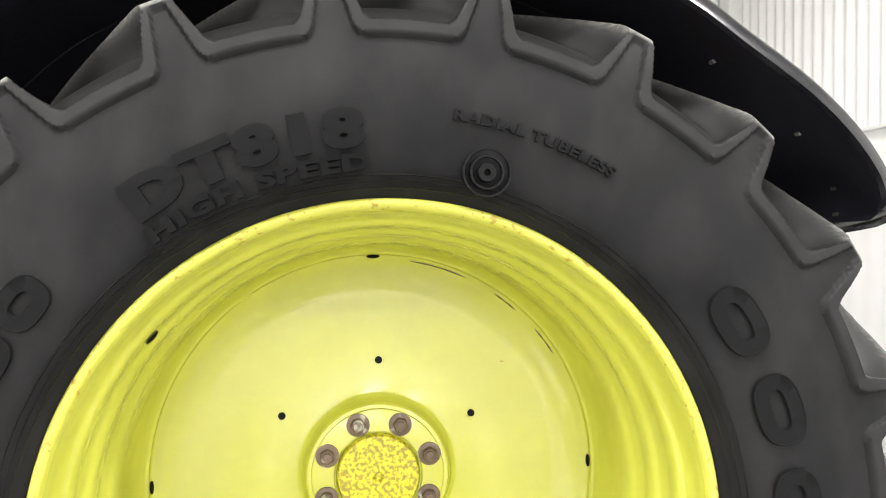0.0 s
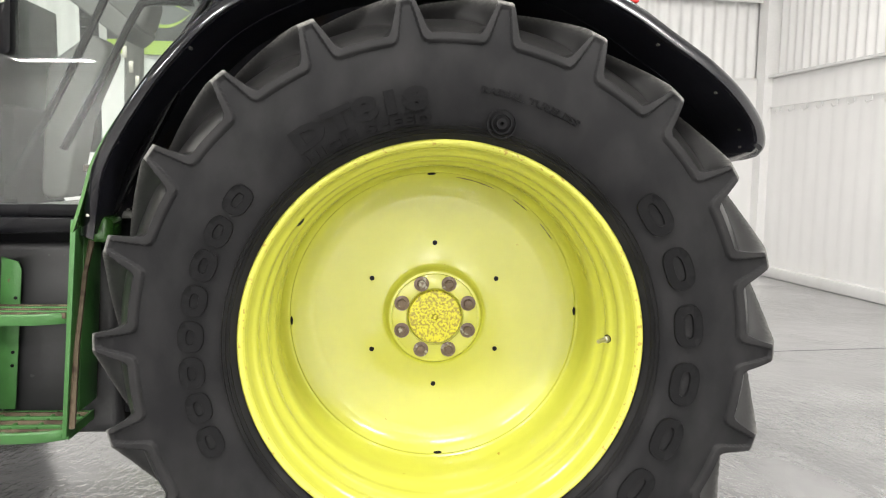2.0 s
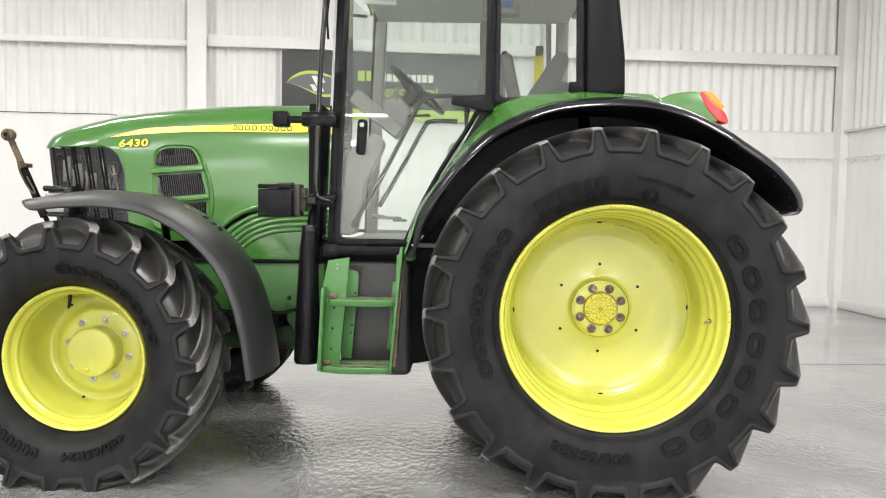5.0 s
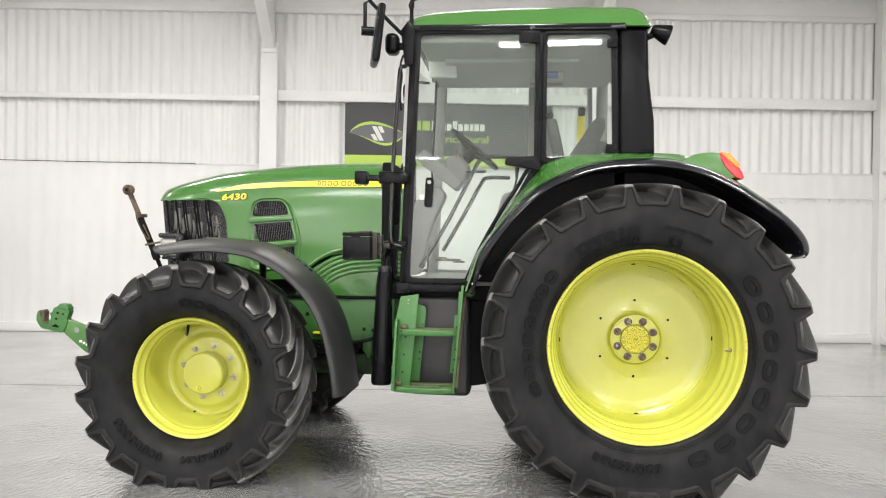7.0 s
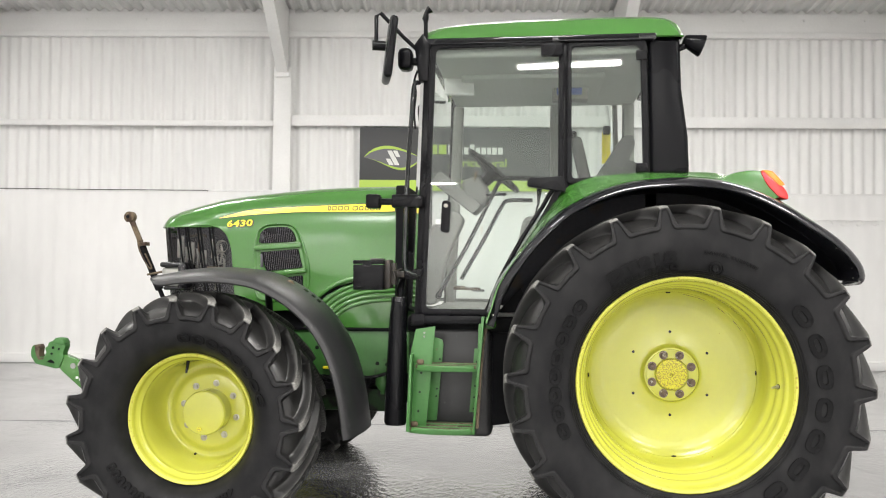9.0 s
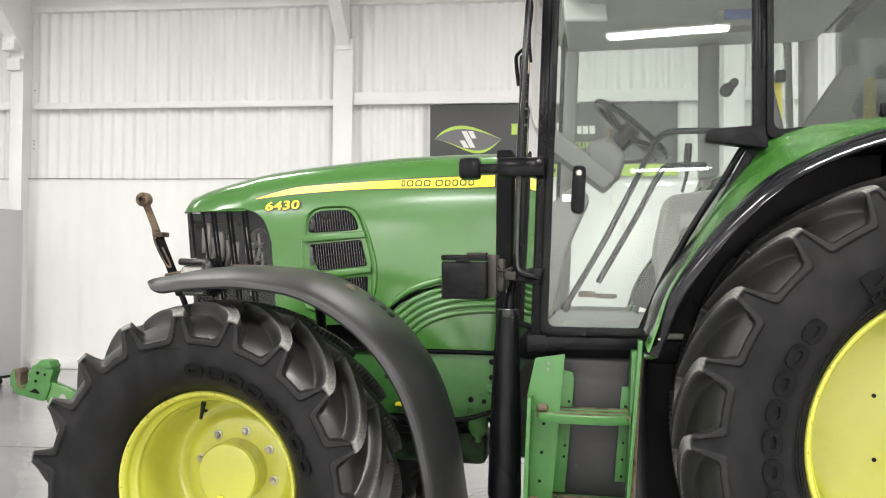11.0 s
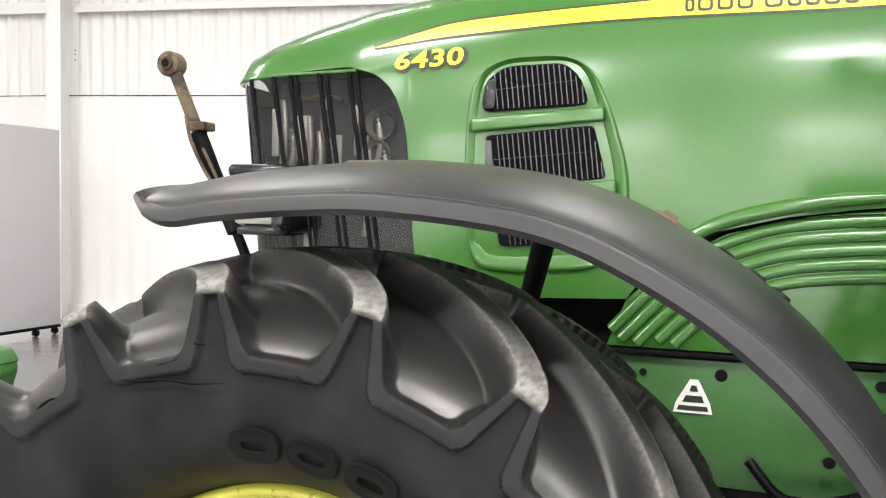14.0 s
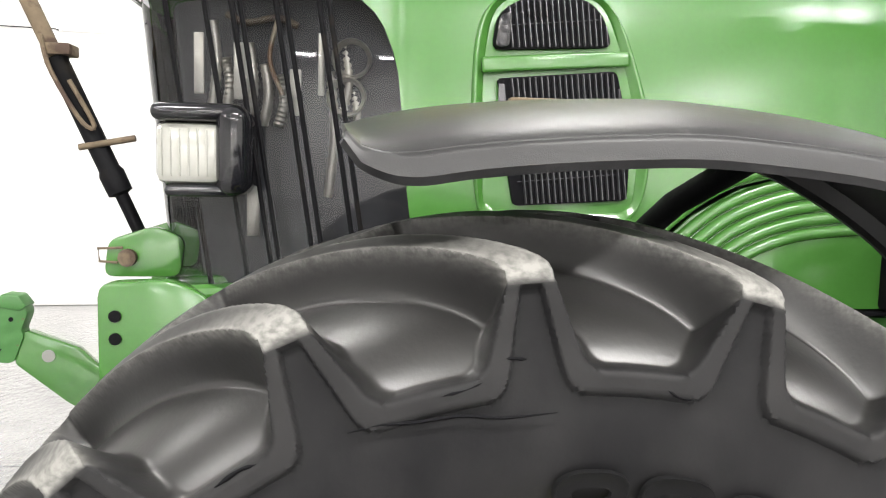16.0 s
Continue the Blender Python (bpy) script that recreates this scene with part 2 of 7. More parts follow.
def tyre_rubber():
    """Black rubber that greys where the tread is worn: the mesh carries how far each place is worn."""
    m = bpy.data.materials.new("tyre_rubber")
    m.use_nodes = True
    n, l = m.node_tree.nodes, m.node_tree.links
    b = n["Principled BSDF"]
    geo, wear = n.new("ShaderNodeNewGeometry"), n.new("ShaderNodeAttribute")
    wear.attribute_name = "wear"

    def noise_node(scale, detail=5.0, stretch=(1, 1, 1)):
        mp, t = n.new("ShaderNodeMapping"), n.new("ShaderNodeTexNoise")
        mp.inputs["Scale"].default_value = stretch
        t.inputs["Scale"].default_value, t.inputs["Detail"].default_value = scale, detail
        l.new(geo.outputs["Position"], mp.inputs["Vector"])
        l.new(mp.outputs["Vector"], t.inputs["Vector"])
        return t.outputs["Fac"]

    def ramp(src, lo, hi, a, z):
        r = n.new("ShaderNodeMapRange")
        r.inputs["From Min"].default_value, r.inputs["From Max"].default_value = lo, hi
        r.inputs["To Min"].default_value, r.inputs["To Max"].default_value = a, z
        l.new(src, r.inputs["Value"])
        return r.outputs["Result"]

    def mixed(fac, a, z):
        x = n.new("ShaderNodeMix")
        x.data_type = "RGBA"
        for sock, v in ((0, fac), (6, a), (7, z)):
            if isinstance(v, tuple):
                x.inputs[sock].default_value = (*v, 1)
            else:
                l.new(v, x.inputs[sock])
        return x.outputs[2]

    def times(a, c):
        x = n.new("ShaderNodeMath")
        x.operation = "MULTIPLY"
        l.new(a, x.inputs[0])
        l.new(c, x.inputs[1])
        return x.outputs[0]

    base = mixed(ramp(noise_node(4.0, 4.0), 0.35, 0.7, 0, 1), (0.0080, 0.0080, 0.0088), (0.0125, 0.0125, 0.0132))
    dust = mixed(ramp(noise_node(13.0, 6.0, (1, 1, 0.6)), 0.42, 0.78, 0, 0.60), base, (0.029, 0.0285, 0.0288))
    scuffed = ramp(noise_node(110.0, 7.0, (1, 0.45, 1.6)), 0.36, 0.60, 0.55, 1.0)
    # the floors between the lugs take one even tone of their own
    recess_mask = n.new("ShaderNodeAttribute")
    recess_mask.attribute_name = "shine"
    dust = mixed(recess_mask.outputs["Fac"], dust, (0.016, 0.0157, 0.0152))
    ridge = n.new("ShaderNodeAttribute")
    ridge.attribute_name = "band"
    dust = mixed(ramp(ridge.outputs["Fac"], 0, 1, 0, 0.30), dust, (0.036, 0.0352, 0.0352))
    col = mixed(times(wear.outputs["Fac"], scuffed), dust, (0.23, 0.226, 0.212))
    l.new(col, b.inputs["Base Color"])
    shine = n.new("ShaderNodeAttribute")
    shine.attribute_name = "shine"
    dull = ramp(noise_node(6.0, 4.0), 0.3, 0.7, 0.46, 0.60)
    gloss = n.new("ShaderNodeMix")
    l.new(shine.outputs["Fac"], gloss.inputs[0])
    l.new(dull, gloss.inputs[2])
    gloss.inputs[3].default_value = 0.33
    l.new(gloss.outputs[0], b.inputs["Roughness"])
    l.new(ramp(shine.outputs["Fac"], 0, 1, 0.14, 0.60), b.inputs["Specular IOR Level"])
    bp = n.new("ShaderNodeBump")
    bp.inputs["Distance"].default_value = 0.00018
    l.new(noise_node(180.0, 5.0), bp.inputs["Height"])
    bp2 = n.new("ShaderNodeBump")
    bp2.inputs["Distance"].default_value = 0.0012
    l.new(times(noise_node(70.0, 6.0, (1, 0.4, 1.6)), wear.outputs["Fac"]), bp2.inputs["Height"])
    l.new(bp.outputs["Normal"], bp2.inputs["Normal"])
    l.new(bp2.outputs["Normal"], b.inputs["Normal"])
    return m


RUBBER = tyre_rubber()


# ---- building helpers ----
def mesh_from(name, verts, faces, mats, smooth=True, index=None):
    me = bpy.data.meshes.new(name)
    me.from_pydata([tuple(v) for v in verts], [], [tuple(int(i) for i in f) for f in faces])
    for m in mats if isinstance(mats, (list, tuple)) else [mats]:
        me.materials.append(m)
    if index is not None:
        me.polygons.foreach_set("material_index", np.asarray(index, dtype=np.int32))
    me.polygons.foreach_set("use_smooth", np.full(len(me.polygons), smooth))
    me.update()
    return me


def sharp(me, degrees=35):
    me.set_sharp_from_angle(angle=radians(degrees))
    return me


def part(name, me, parent=None, label=""):
    """Links a mesh, built in place, as one object, under a thing or a part."""
    ob = new(name, me)
    if parent is not None:
        ob.parent = parent
        if parent.type == "EMPTY":
            ob.matrix_parent_inverse = Matrix.Translation(-parent.location)
    if label:
        ob["label"] = label
    return ob


def thing(name, at, label, category, group="", kind=""):
    ob = new(name)
    ob.location = at
    ob.empty_display_size = 0.2
    return tagged(ob, label, category, group, kind)


def bm_mesh(name, bm, mat, smooth=True, angle=35):
    bmesh.ops.recalc_face_normals(bm, faces=bm.faces)
    me = bpy.data.meshes.new(name)
    bm.to_mesh(me)
    bm.free()
    for m in mat if isinstance(mat, (list, tuple)) else [mat]:
        me.materials.append(m)
    me.polygons.foreach_set("use_smooth", np.full(len(me.polygons), smooth))
    if smooth:
        me.set_sharp_from_angle(angle=radians(angle))
    return me


def bm_bevel(bm, width, segments=2, angle=30):
    edges = [e for e in bm.edges if len(e.link_faces) == 2 and e.calc_face_angle(0) > radians(angle)]
    if width > 0 and edges:
        bmesh.ops.bevel(bm, geom=edges, offset=width, segments=segments, profile=0.5, affect="EDGES", clamp_overlap=True)


def box_bm(x0, x1, y0, y1, z0, z1, bevel=0.005, segments=2, m=None):
    bm = bmesh.new()
    bmesh.ops.create_cube(bm, size=1, matrix=Matrix.Translation(((x0 + x1) / 2, (y0 + y1) / 2, (z0 + z1) / 2)) @ Matrix.Diagonal((x1 - x0, y1 - y0, z1 - z0, 1)))
    bm_bevel(bm, bevel, segments)
    if m:
        bm.transform(m)
    return bm


def box(name, x0, x1, y0, y1, z0, z1, mat, bevel=0.005, m=None):
    return bm_mesh(name, box_bm(x0, x1, y0, y1, z0, z1, bevel, 2, m), mat)


def prism_bm(outline, y0, y1, bevel=0.004, segments=2):
    """A plate: an outline in x and z, from y0 to y1."""
    bm = bmesh.new()
    a = [bm.verts.new((x, y0, z)) for x, z in outline]
    c = [bm.verts.new((x, y1, z)) for x, z in outline]
    bm.faces.new(a)
    bm.faces.new(list(reversed(c)))
    k = len(a)
    for i in range(k):
        bm.faces.new((a[i], c[i], c[(i + 1) % k], a[(i + 1) % k]))
    bmesh.ops.recalc_face_normals(bm, faces=bm.faces)
    bm_bevel(bm, bevel, segments)
    return bm


def prism(name, outline, y0, y1, mat, bevel=0.004):
    return bm_mesh(name, prism_bm(outline, y0, y1, bevel), mat)


def join_bm(*bms):
    out = bmesh.new()
    for b in bms:
        me = bpy.data.meshes.new("tmp")
        b.to_mesh(me)
        b.free()
        out.from_mesh(me)
        bpy.data.meshes.remove(me)
    return out


def spline(points, n, closed=False):
    """Points along a smooth curve through the given points."""
    p = np.array(points, float)
    if closed:
        p = np.vstack([p[-1], p, p[0], p[1]])
    else:
        p = np.vstack([2 * p[0] - p[1], p, 2 * p[-1] - p[-2]])
    k = len(p) - 3
    out = []
    for t in np.linspace(0, k, n, endpoint=not closed):
        i = min(int(t), k - 1)
        u = t - i
        a, b, c, d = p[i:i + 4]
        out.append(0.5 * (2 * b + (c - a) * u + (2 * a - 5 * b + 4 * c - d) * u ** 2 + (3 * b - a - 3 * c + d) * u ** 3))
    return np.array(out)


def even(points, n):
    p = np.array(points, float)
    d = np.r_[0, np.cumsum(np.linalg.norm(np.diff(p, axis=0), axis=1))]
    return np.stack([np.interp(np.linspace(0, d[-1], n), d, p[:, i]) for i in range(p.shape[1])], 1)


def rounded(outline, radius, n=5):
    """The outline with its corners rounded."""
    out, k = [], len(outline)
    radii = radius if isinstance(radius, (list, tuple)) else [radius] * k
    for i in range(k):
        a, b, c = (Vector(outline[(i + j) % k]) for j in (-1, 0, 1))
        r = min(radii[i], (a - b).length * 0.45, (c - b).length * 0.45)
        s, e = b + (a - b).normalized() * r, b + (c - b).normalized() * r
        for t in np.linspace(0, 1, n):
            out.append(tuple((1 - t) ** 2 * s + 2 * t * (1 - t) * b + t ** 2 * e))
    return out


def tube(name, points, radius, mat, n=10, smooth_n=0, closed=False):
    """A round bar along a line; the radius may be one per point."""
    p = spline(points, smooth_n, closed) if smooth_n else np.array(points, float)
    k = len(p)
    rad = np.interp(np.linspace(0, 1, k), np.linspace(0, 1, len(radius)), radius) if isinstance(radius, (list, tuple)) else np.full(k, radius)
    tan = np.gradient(p, axis=0)
    tan /= np.linalg.norm(tan, axis=1)[:, None]
    ref = np.array([0, 0, 1.0]) if abs(tan[0][2]) < 0.9 else np.array([1.0, 0, 0])
    verts, a = [], np.linspace(0, 2 * math.pi, n, endpoint=False)
    for i in range(k):
        side = np.cross(tan[i], ref)
        side /= np.linalg.norm(side)
        up = np.cross(side, tan[i])
        ref = up
        verts += [p[i] + rad[i] * (math.cos(t) * side + math.sin(t) * up) for t in a]
    faces = []
    for i in range(k if closed else k - 1):
        j = (i + 1) % k
        faces += [(i * n + q, i * n + (q + 1) % n, j * n + (q + 1) % n, j * n + q) for q in range(n)]
    if not closed:
        faces += [tuple(range(n))[::-1], tuple((k - 1) * n + q for q in range(n))]
    return sharp(mesh_from(name, verts, faces, mat), 50)


def lathe(name, profile, cx, cz, mat, n=96, index=None, sharp_at=40):
    """A turned part round the level axis through (cx, cz); profile: rows of radius and y."""
    a = np.linspace(0, 2 * math.pi, n, endpoint=False)
    verts = [(cx + r * math.cos(t), y, cz + r * math.sin(t)) for r, y in profile for t in a]
    faces, idx = [], []
    for i in range(len(profile) - 1):
        for q in range(n):
            faces.append((i * n + q, i * n + (q + 1) % n, (i + 1) * n + (q + 1) % n, (i + 1) * n + q))
            idx.append(index[i] if index else 0)
    return sharp(mesh_from(name, verts, faces, mat, True, idx), sharp_at)


def disc_y(cx, y0, y1, cz, r, n=20, bevel=0.002):
    """A short round bar along y, as a bmesh."""
    bm = bmesh.new()
    bmesh.ops.create_cone(bm, cap_ends=True, segments=n, radius1=r, radius2=r, depth=y1 - y0,
                          matrix=Matrix.Translation((cx, (y0 + y1) / 2, cz)) @ Matrix.Rotation(radians(90), 4, "X"))
    bm_bevel(bm, bevel, 2, 50)
    return bm


def grid_mesh(name, rows, mat, smooth=True, thick=0.0, sharp_at=40):
    """A sheet through rows of points; thick: metres of thickness, towards the rows' own left-hand side."""
    P = np.array(rows, float)
    k, n = P.shape[:2]
    verts = list(P.reshape(-1, 3))
    faces = [(i * n + j, i * n + j + 1, (i + 1) * n + j + 1, (i + 1) * n + j) for i in range(k - 1) for j in range(n - 1)]
    if thick:
        du, dv = np.gradient(P, axis=0), np.gradient(P, axis=1)
        N = np.cross(du, dv)
        N /= np.linalg.norm(N, axis=2)[:, :, None] + 1e-9
        verts += list((P + N * thick).reshape(-1, 3))
        o = k * n
        faces += [tuple(o + q for q in reversed(f)) for f in faces]
        rim = [(i * n, (i + 1) * n) for i in range(k - 1)] + [((i + 1) * n + n - 1, i * n + n - 1) for i in range(k - 1)]
        rim += [(j + 1, j) for j in range(n - 1)] + [((k - 1) * n + j, (k - 1) * n + j + 1) for j in range(n - 1)]
        faces += [(a, b, b + o, a + o) for a, b in rim]
    return sharp(mesh_from(name, verts, faces, mat, smooth), sharp_at)


def glyphs(text, height, depth, bold=0.0):
    """The letters of a word as one mesh, flat in x and y, from x = 0: vertices, faces and width."""
    cu = bpy.data.curves.new("word", "FONT")
    cu.body, cu.size, cu.extrude, cu.resolution_u, cu.offset, cu.space_character = text, height * 1.38, depth, 3, bold * height, 1 + bold * 1.5
    ob = new("word", cu)
    me = bpy.data.meshes.new_from_object(ob.evaluated_get(bpy.context.evaluated_depsgraph_get()))
    v = np.array([tuple(q.co) for q in me.vertices])
    f = [tuple(q.vertices) for q in me.polygons]
    bpy.data.objects.remove(ob)
    bpy.data.meshes.remove(me)
    v[:, 0] -= v[:, 0].min()
    return v, f, float(v[:, 0].max())


def tube_bm(points, radius):
    bm = bmesh.new()
    me = tube("tmp", points, radius, GREEN)
    bm.from_mesh(me)
    bpy.data.meshes.remove(me)
    return bm


# ---- the hall ----
def placed(me):
    me.transform(HALL)
    return me


def sheet(name, u0, u1, z0, z1, v, pitch=0.19, depth=0.022, mat=None, axis="u", wavy=False):
    """Profiled wall cladding with slanted ribs or rounded waves, standing on z0."""
    prof, u = [], u0
    if wavy:
        prof = [(a, depth * (0.5 - 0.5 * math.cos(2 * math.pi * (a - u0) / pitch))) for a in np.arange(u0, u1, pitch / 10)]
    while u < u1 and not wavy:
        prof += [(u, 0), (u + 0.10 * pitch, 0), (u + 0.22 * pitch, depth), (u + 0.55 * pitch, depth), (u + 0.67 * pitch, 0)]
        u += pitch
    prof = [(min(a, u1), b) for a, b in prof] + [(u1, 0)]
    verts = [(a, v - b, z) for z in (z0, z1) for a, b in prof] + [(a, v - b + 0.02, z) for z in (z0, z1) for a, b in prof]
    n = len(prof)
    faces = [(i, i + 1, n + i + 1, n + i) for i in range(n - 1)] + [(2 * n + i + 1, 2 * n + i, 3 * n + i, 3 * n + i + 1) for i in range(n - 1)]
    faces += [(i + 1, i, 2 * n + i, 2 * n + i + 1) for i in range(n - 1)] + [(n + i, n + i + 1, 3 * n + i + 1, 3 * n + i) for i in range(n - 1)]
    me = sharp(mesh_from(name, verts, faces, mat or WALL_WHITE, wavy), 40)
    if axis == "left":
        me.transform(Matrix.Translation((WEST, 0, 0)) @ Matrix.Rotation(radians(90), 4, "Z"))
    if axis == "right":
        me.transform(Matrix.Translation((HALL_W, 0, 0)) @ Matrix.Rotation(radians(-90), 4, "Z"))
    return placed(me)


def setting(name, me, label, category="wall"):
    return tagged(part(name, me), label, category, kind="structure")


def hall():
    f = placed(box("floor", WEST - 0.3, HALL_W + 0.3, -HALL_D - 0.3, 0.3, -0.2, 0.0, FLOOR_PAINT, 0))
    setting("floor", f, "grey painted concrete floor, worn glossy with roller texture", "floor")
    W = HALL_W
    part("floor_joint", placed(box("floor_joint", WEST, W, -3.929, -3.921, 0.0, 0.0012, SIGN_GREY, 0)), bpy.data.objects["floor"], "thin dark joint in the floor")
    setting("wall_north", placed(box("wall_north", WEST - 0.3, W + 0.3, 0.10, 0.3, 0, 7.0, WALL_WHITE, 0)), "white painted back wall of the hall")
    setting("wall_south", placed(box("wall_south", WEST - 0.3, W + 0.3, -HALL_D - 0.3, -HALL_D, 0, 7.0, WALL_WHITE, 0)), "white painted front wall of the hall")
    setting("wall_west", placed(box("wall_west", WEST - 0.3, WEST - 0.10, -HALL_D, 0.10, 0, 7.0, WALL_WHITE, 0)), "white painted side wall of the hall")
    setting("wall_east", placed(box("wall_east", W + 0.10, W + 0.3, -HALL_D, 0.10, 0, 7.0, WALL_WHITE, 0)), "white painted side wall of the hall")
    # lower cladding stands proud of the upper
    setting("cladding_lower", sheet("cladding_lower", WEST, W, 0.13, 2.39, 0.0, 0.21, 0.004), "white painted lower cladding with shallow ribs")
    setting("cladding_upper", sheet("cladding_upper", WEST, W, 2.39, 4.6, 0.075, 0.146, 0.036, wavy=True), "white painted corrugated upper cladding")
    setting("cladding_west", sheet("cladding_west", -HALL_D, 0, 2.39, 4.9, 0.075, 0.146, 0.036, axis="left", wavy=True), "white painted corrugated cladding of the side wall")
    setting("cladding_west_lower", sheet("cladding_west_lower", -HALL_D, 0, 0.13, 2.39, 0.0, 0.21, 0.004, axis="left"), "white painted lower cladding of the side wall")
    setting("cladding_east", sheet("cladding_east", 0, HALL_D, 2.39, 4.9, 0.075, 0.146, 0.036, axis="right", wavy=True), "white painted corrugated cladding of the side wall")
    setting("cladding_east_lower", sheet("cladding_east_lower", 0, HALL_D, 0.13, 2.39, 0.0, 0.21, 0.004, axis="right"), "white painted lower cladding of the side wall")
    setting("plinth", placed(bm_mesh("plinth", join_bm(box_bm(WEST, W, -0.05, 0.1, 0, 0.13, 0.015), box_bm(WEST - 0.1, WEST + 0.05, -HALL_D, -0.05, 0, 0.13, 0.015), box_bm(W - 0.05, W + 0.1, -HALL_D, -0.05, 0, 0.13, 0.015)), WALL_WHITE)), "white painted concrete plinth along the walls", "plinth")
    # ledge where the lower cladding ends
    setting("trim", placed(bm_mesh("trim", join_bm(box_bm(3.05, W, -0.012, 0.07, 2.385, 2.41, 0.003), box_bm(W - 0.07, W + 0.012, -HALL_D, -0.02, 2.40, 2.43, 0.003)), STEEL_WHITE)), "white metal ledge on top of the lower cladding", "trim")
    ceil = []
    n = 46
    for side, (v0, v1) in enumerate(((0.15, -HALL_D / 2), (-HALL_D / 2, -HALL_D - 0.15))):
        z0, z1 = (EAVE, RIDGE) if side == 0 else (RIDGE, EAVE)
        rows = []
        for v, z in ((v0, z0), (v1, z1)):
            rows.append([(u, v, z + (0.02 if i % 4 in (1, 2) else -0.02)) for i, u in enumerate(np.linspace(WEST - 0.3, W + 0.3, 4 * 122))])
        me = grid_mesh("ceiling", rows, WALL_WHITE, False)
        ceil.append(me)
    for me in ceil:
        setting("ceiling", placed(me), "white corrugated roof sheeting seen from below", "ceiling")
    setting("eave_beam", placed(bm_mesh("eave_beam", join_bm(box_bm(WEST, W, -0.02, 0.10, 4.55, 4.63, 0.006), box_bm(WEST, W, 0.0, 0.10, 4.63, 4.88, 0.004)), STEEL_WHITE)), "white painted steel eave beam with bolt heads", "beam")
    bolts = [disc_y(u, -0.012, 0.002, 4.80, 0.018, 8, 0) for u in np.arange(0.45 - 5 * 0.83, W, 0.83)]
    part("bolt_head", placed(bm_mesh("bolt_head", join_bm(*bolts), STEEL_WHITE)), bpy.data.objects["eave_beam"])


def column(u, width=0.24, both=True):
    ob = thing("steel_column", HALL @ Vector((u, -0.06, 0)), "white painted steel column with flange and rafter haunch", "column", "hall columns")
    w = width / 2
    me = bm_mesh("shaft", join_bm(box_bm(u - w, u + w, -0.10, -0.085, 0.0, 4.1, 0.002), box_bm(u - 0.008, u + 0.008, -0.085, 0.06, 0, 4.95, 0), box_bm(u - w, u + w, 0.05, 0.065, 0, 4.95, 0.002)), STEEL_WHITE)
    part("shaft", placed(me), ob)
    # haunch and rafter, rising from the column into the hall
    bm = bmesh.new()
    prof = [(-0.10, 4.02), (-0.13, 4.02), (-1.05, 4.78), (-HALL_D / 2, RIDGE - 0.28), (-HALL_D / 2, RIDGE - 0.06), (-0.10, 4.9)]
    a = [bm.verts.new((u - 0.075, v, z)) for v, z in prof]
    c = [bm.verts.new((u + 0.075, v, z)) for v, z in prof]
    bm.faces.new(a), bm.faces.new(c[::-1])
    for i in range(len(a)):
        bm.faces.new((a[i], c[i], c[(i + 1) % len(a)], a[(i + 1) % len(a)]))
    part("rafter", placed(bm_mesh("rafter", bm, STEEL_WHITE, False)), ob)
    part("splice_plate", placed(bm_mesh("splice_plate", join_bm(box_bm(u - 0.10, u + 0.10, -0.125, -0.10, 3.96, 4.03, 0.003), disc_y(u, -0.135, -0.09, 4.14, 0.03, 10)), STEEL_WHITE)), ob)
    return ob


def wall_rail(u0, u1, z0, z1, label="white painted angle-steel wall rail"):
    ob = thing("wall_rail", HALL @ Vector(((u0 + u1) / 2, 0, z0)), label, "wall rail", "wall rails")
    part("top_flange", placed(box("top_flange", u0, u1, -0.038, 0.08, z1 - 0.012, z1, STEEL_WHITE, 0.002)), ob)
    part("face_flange", placed(box("face_flange", u0, u1, -0.052, -0.038, z0, z1, STEEL_WHITE, 0.003)), ob)
    return ob


def corner_column(u, side):
    ob = thing("steel_column", HALL @ Vector((u, -0.05, 0)), "white painted corner column against the cladding", "column", "hall columns")
    part("shaft", placed(bm_mesh("shaft", join_bm(box_bm(u - 0.13, u + 0.13, -0.16, -0.14, 0, 4.95, 0.002), box_bm(u + side * 0.12 - 0.01, u + side * 0.12 + 0.01, -0.14, 0.02, 0, 4.95, 0), box_bm(u - side * 0.12 - 0.01, u - side * 0.12 + 0.01, -0.14, 0.02, 0, 4.95, 0)), STEEL_WHITE)), ob)


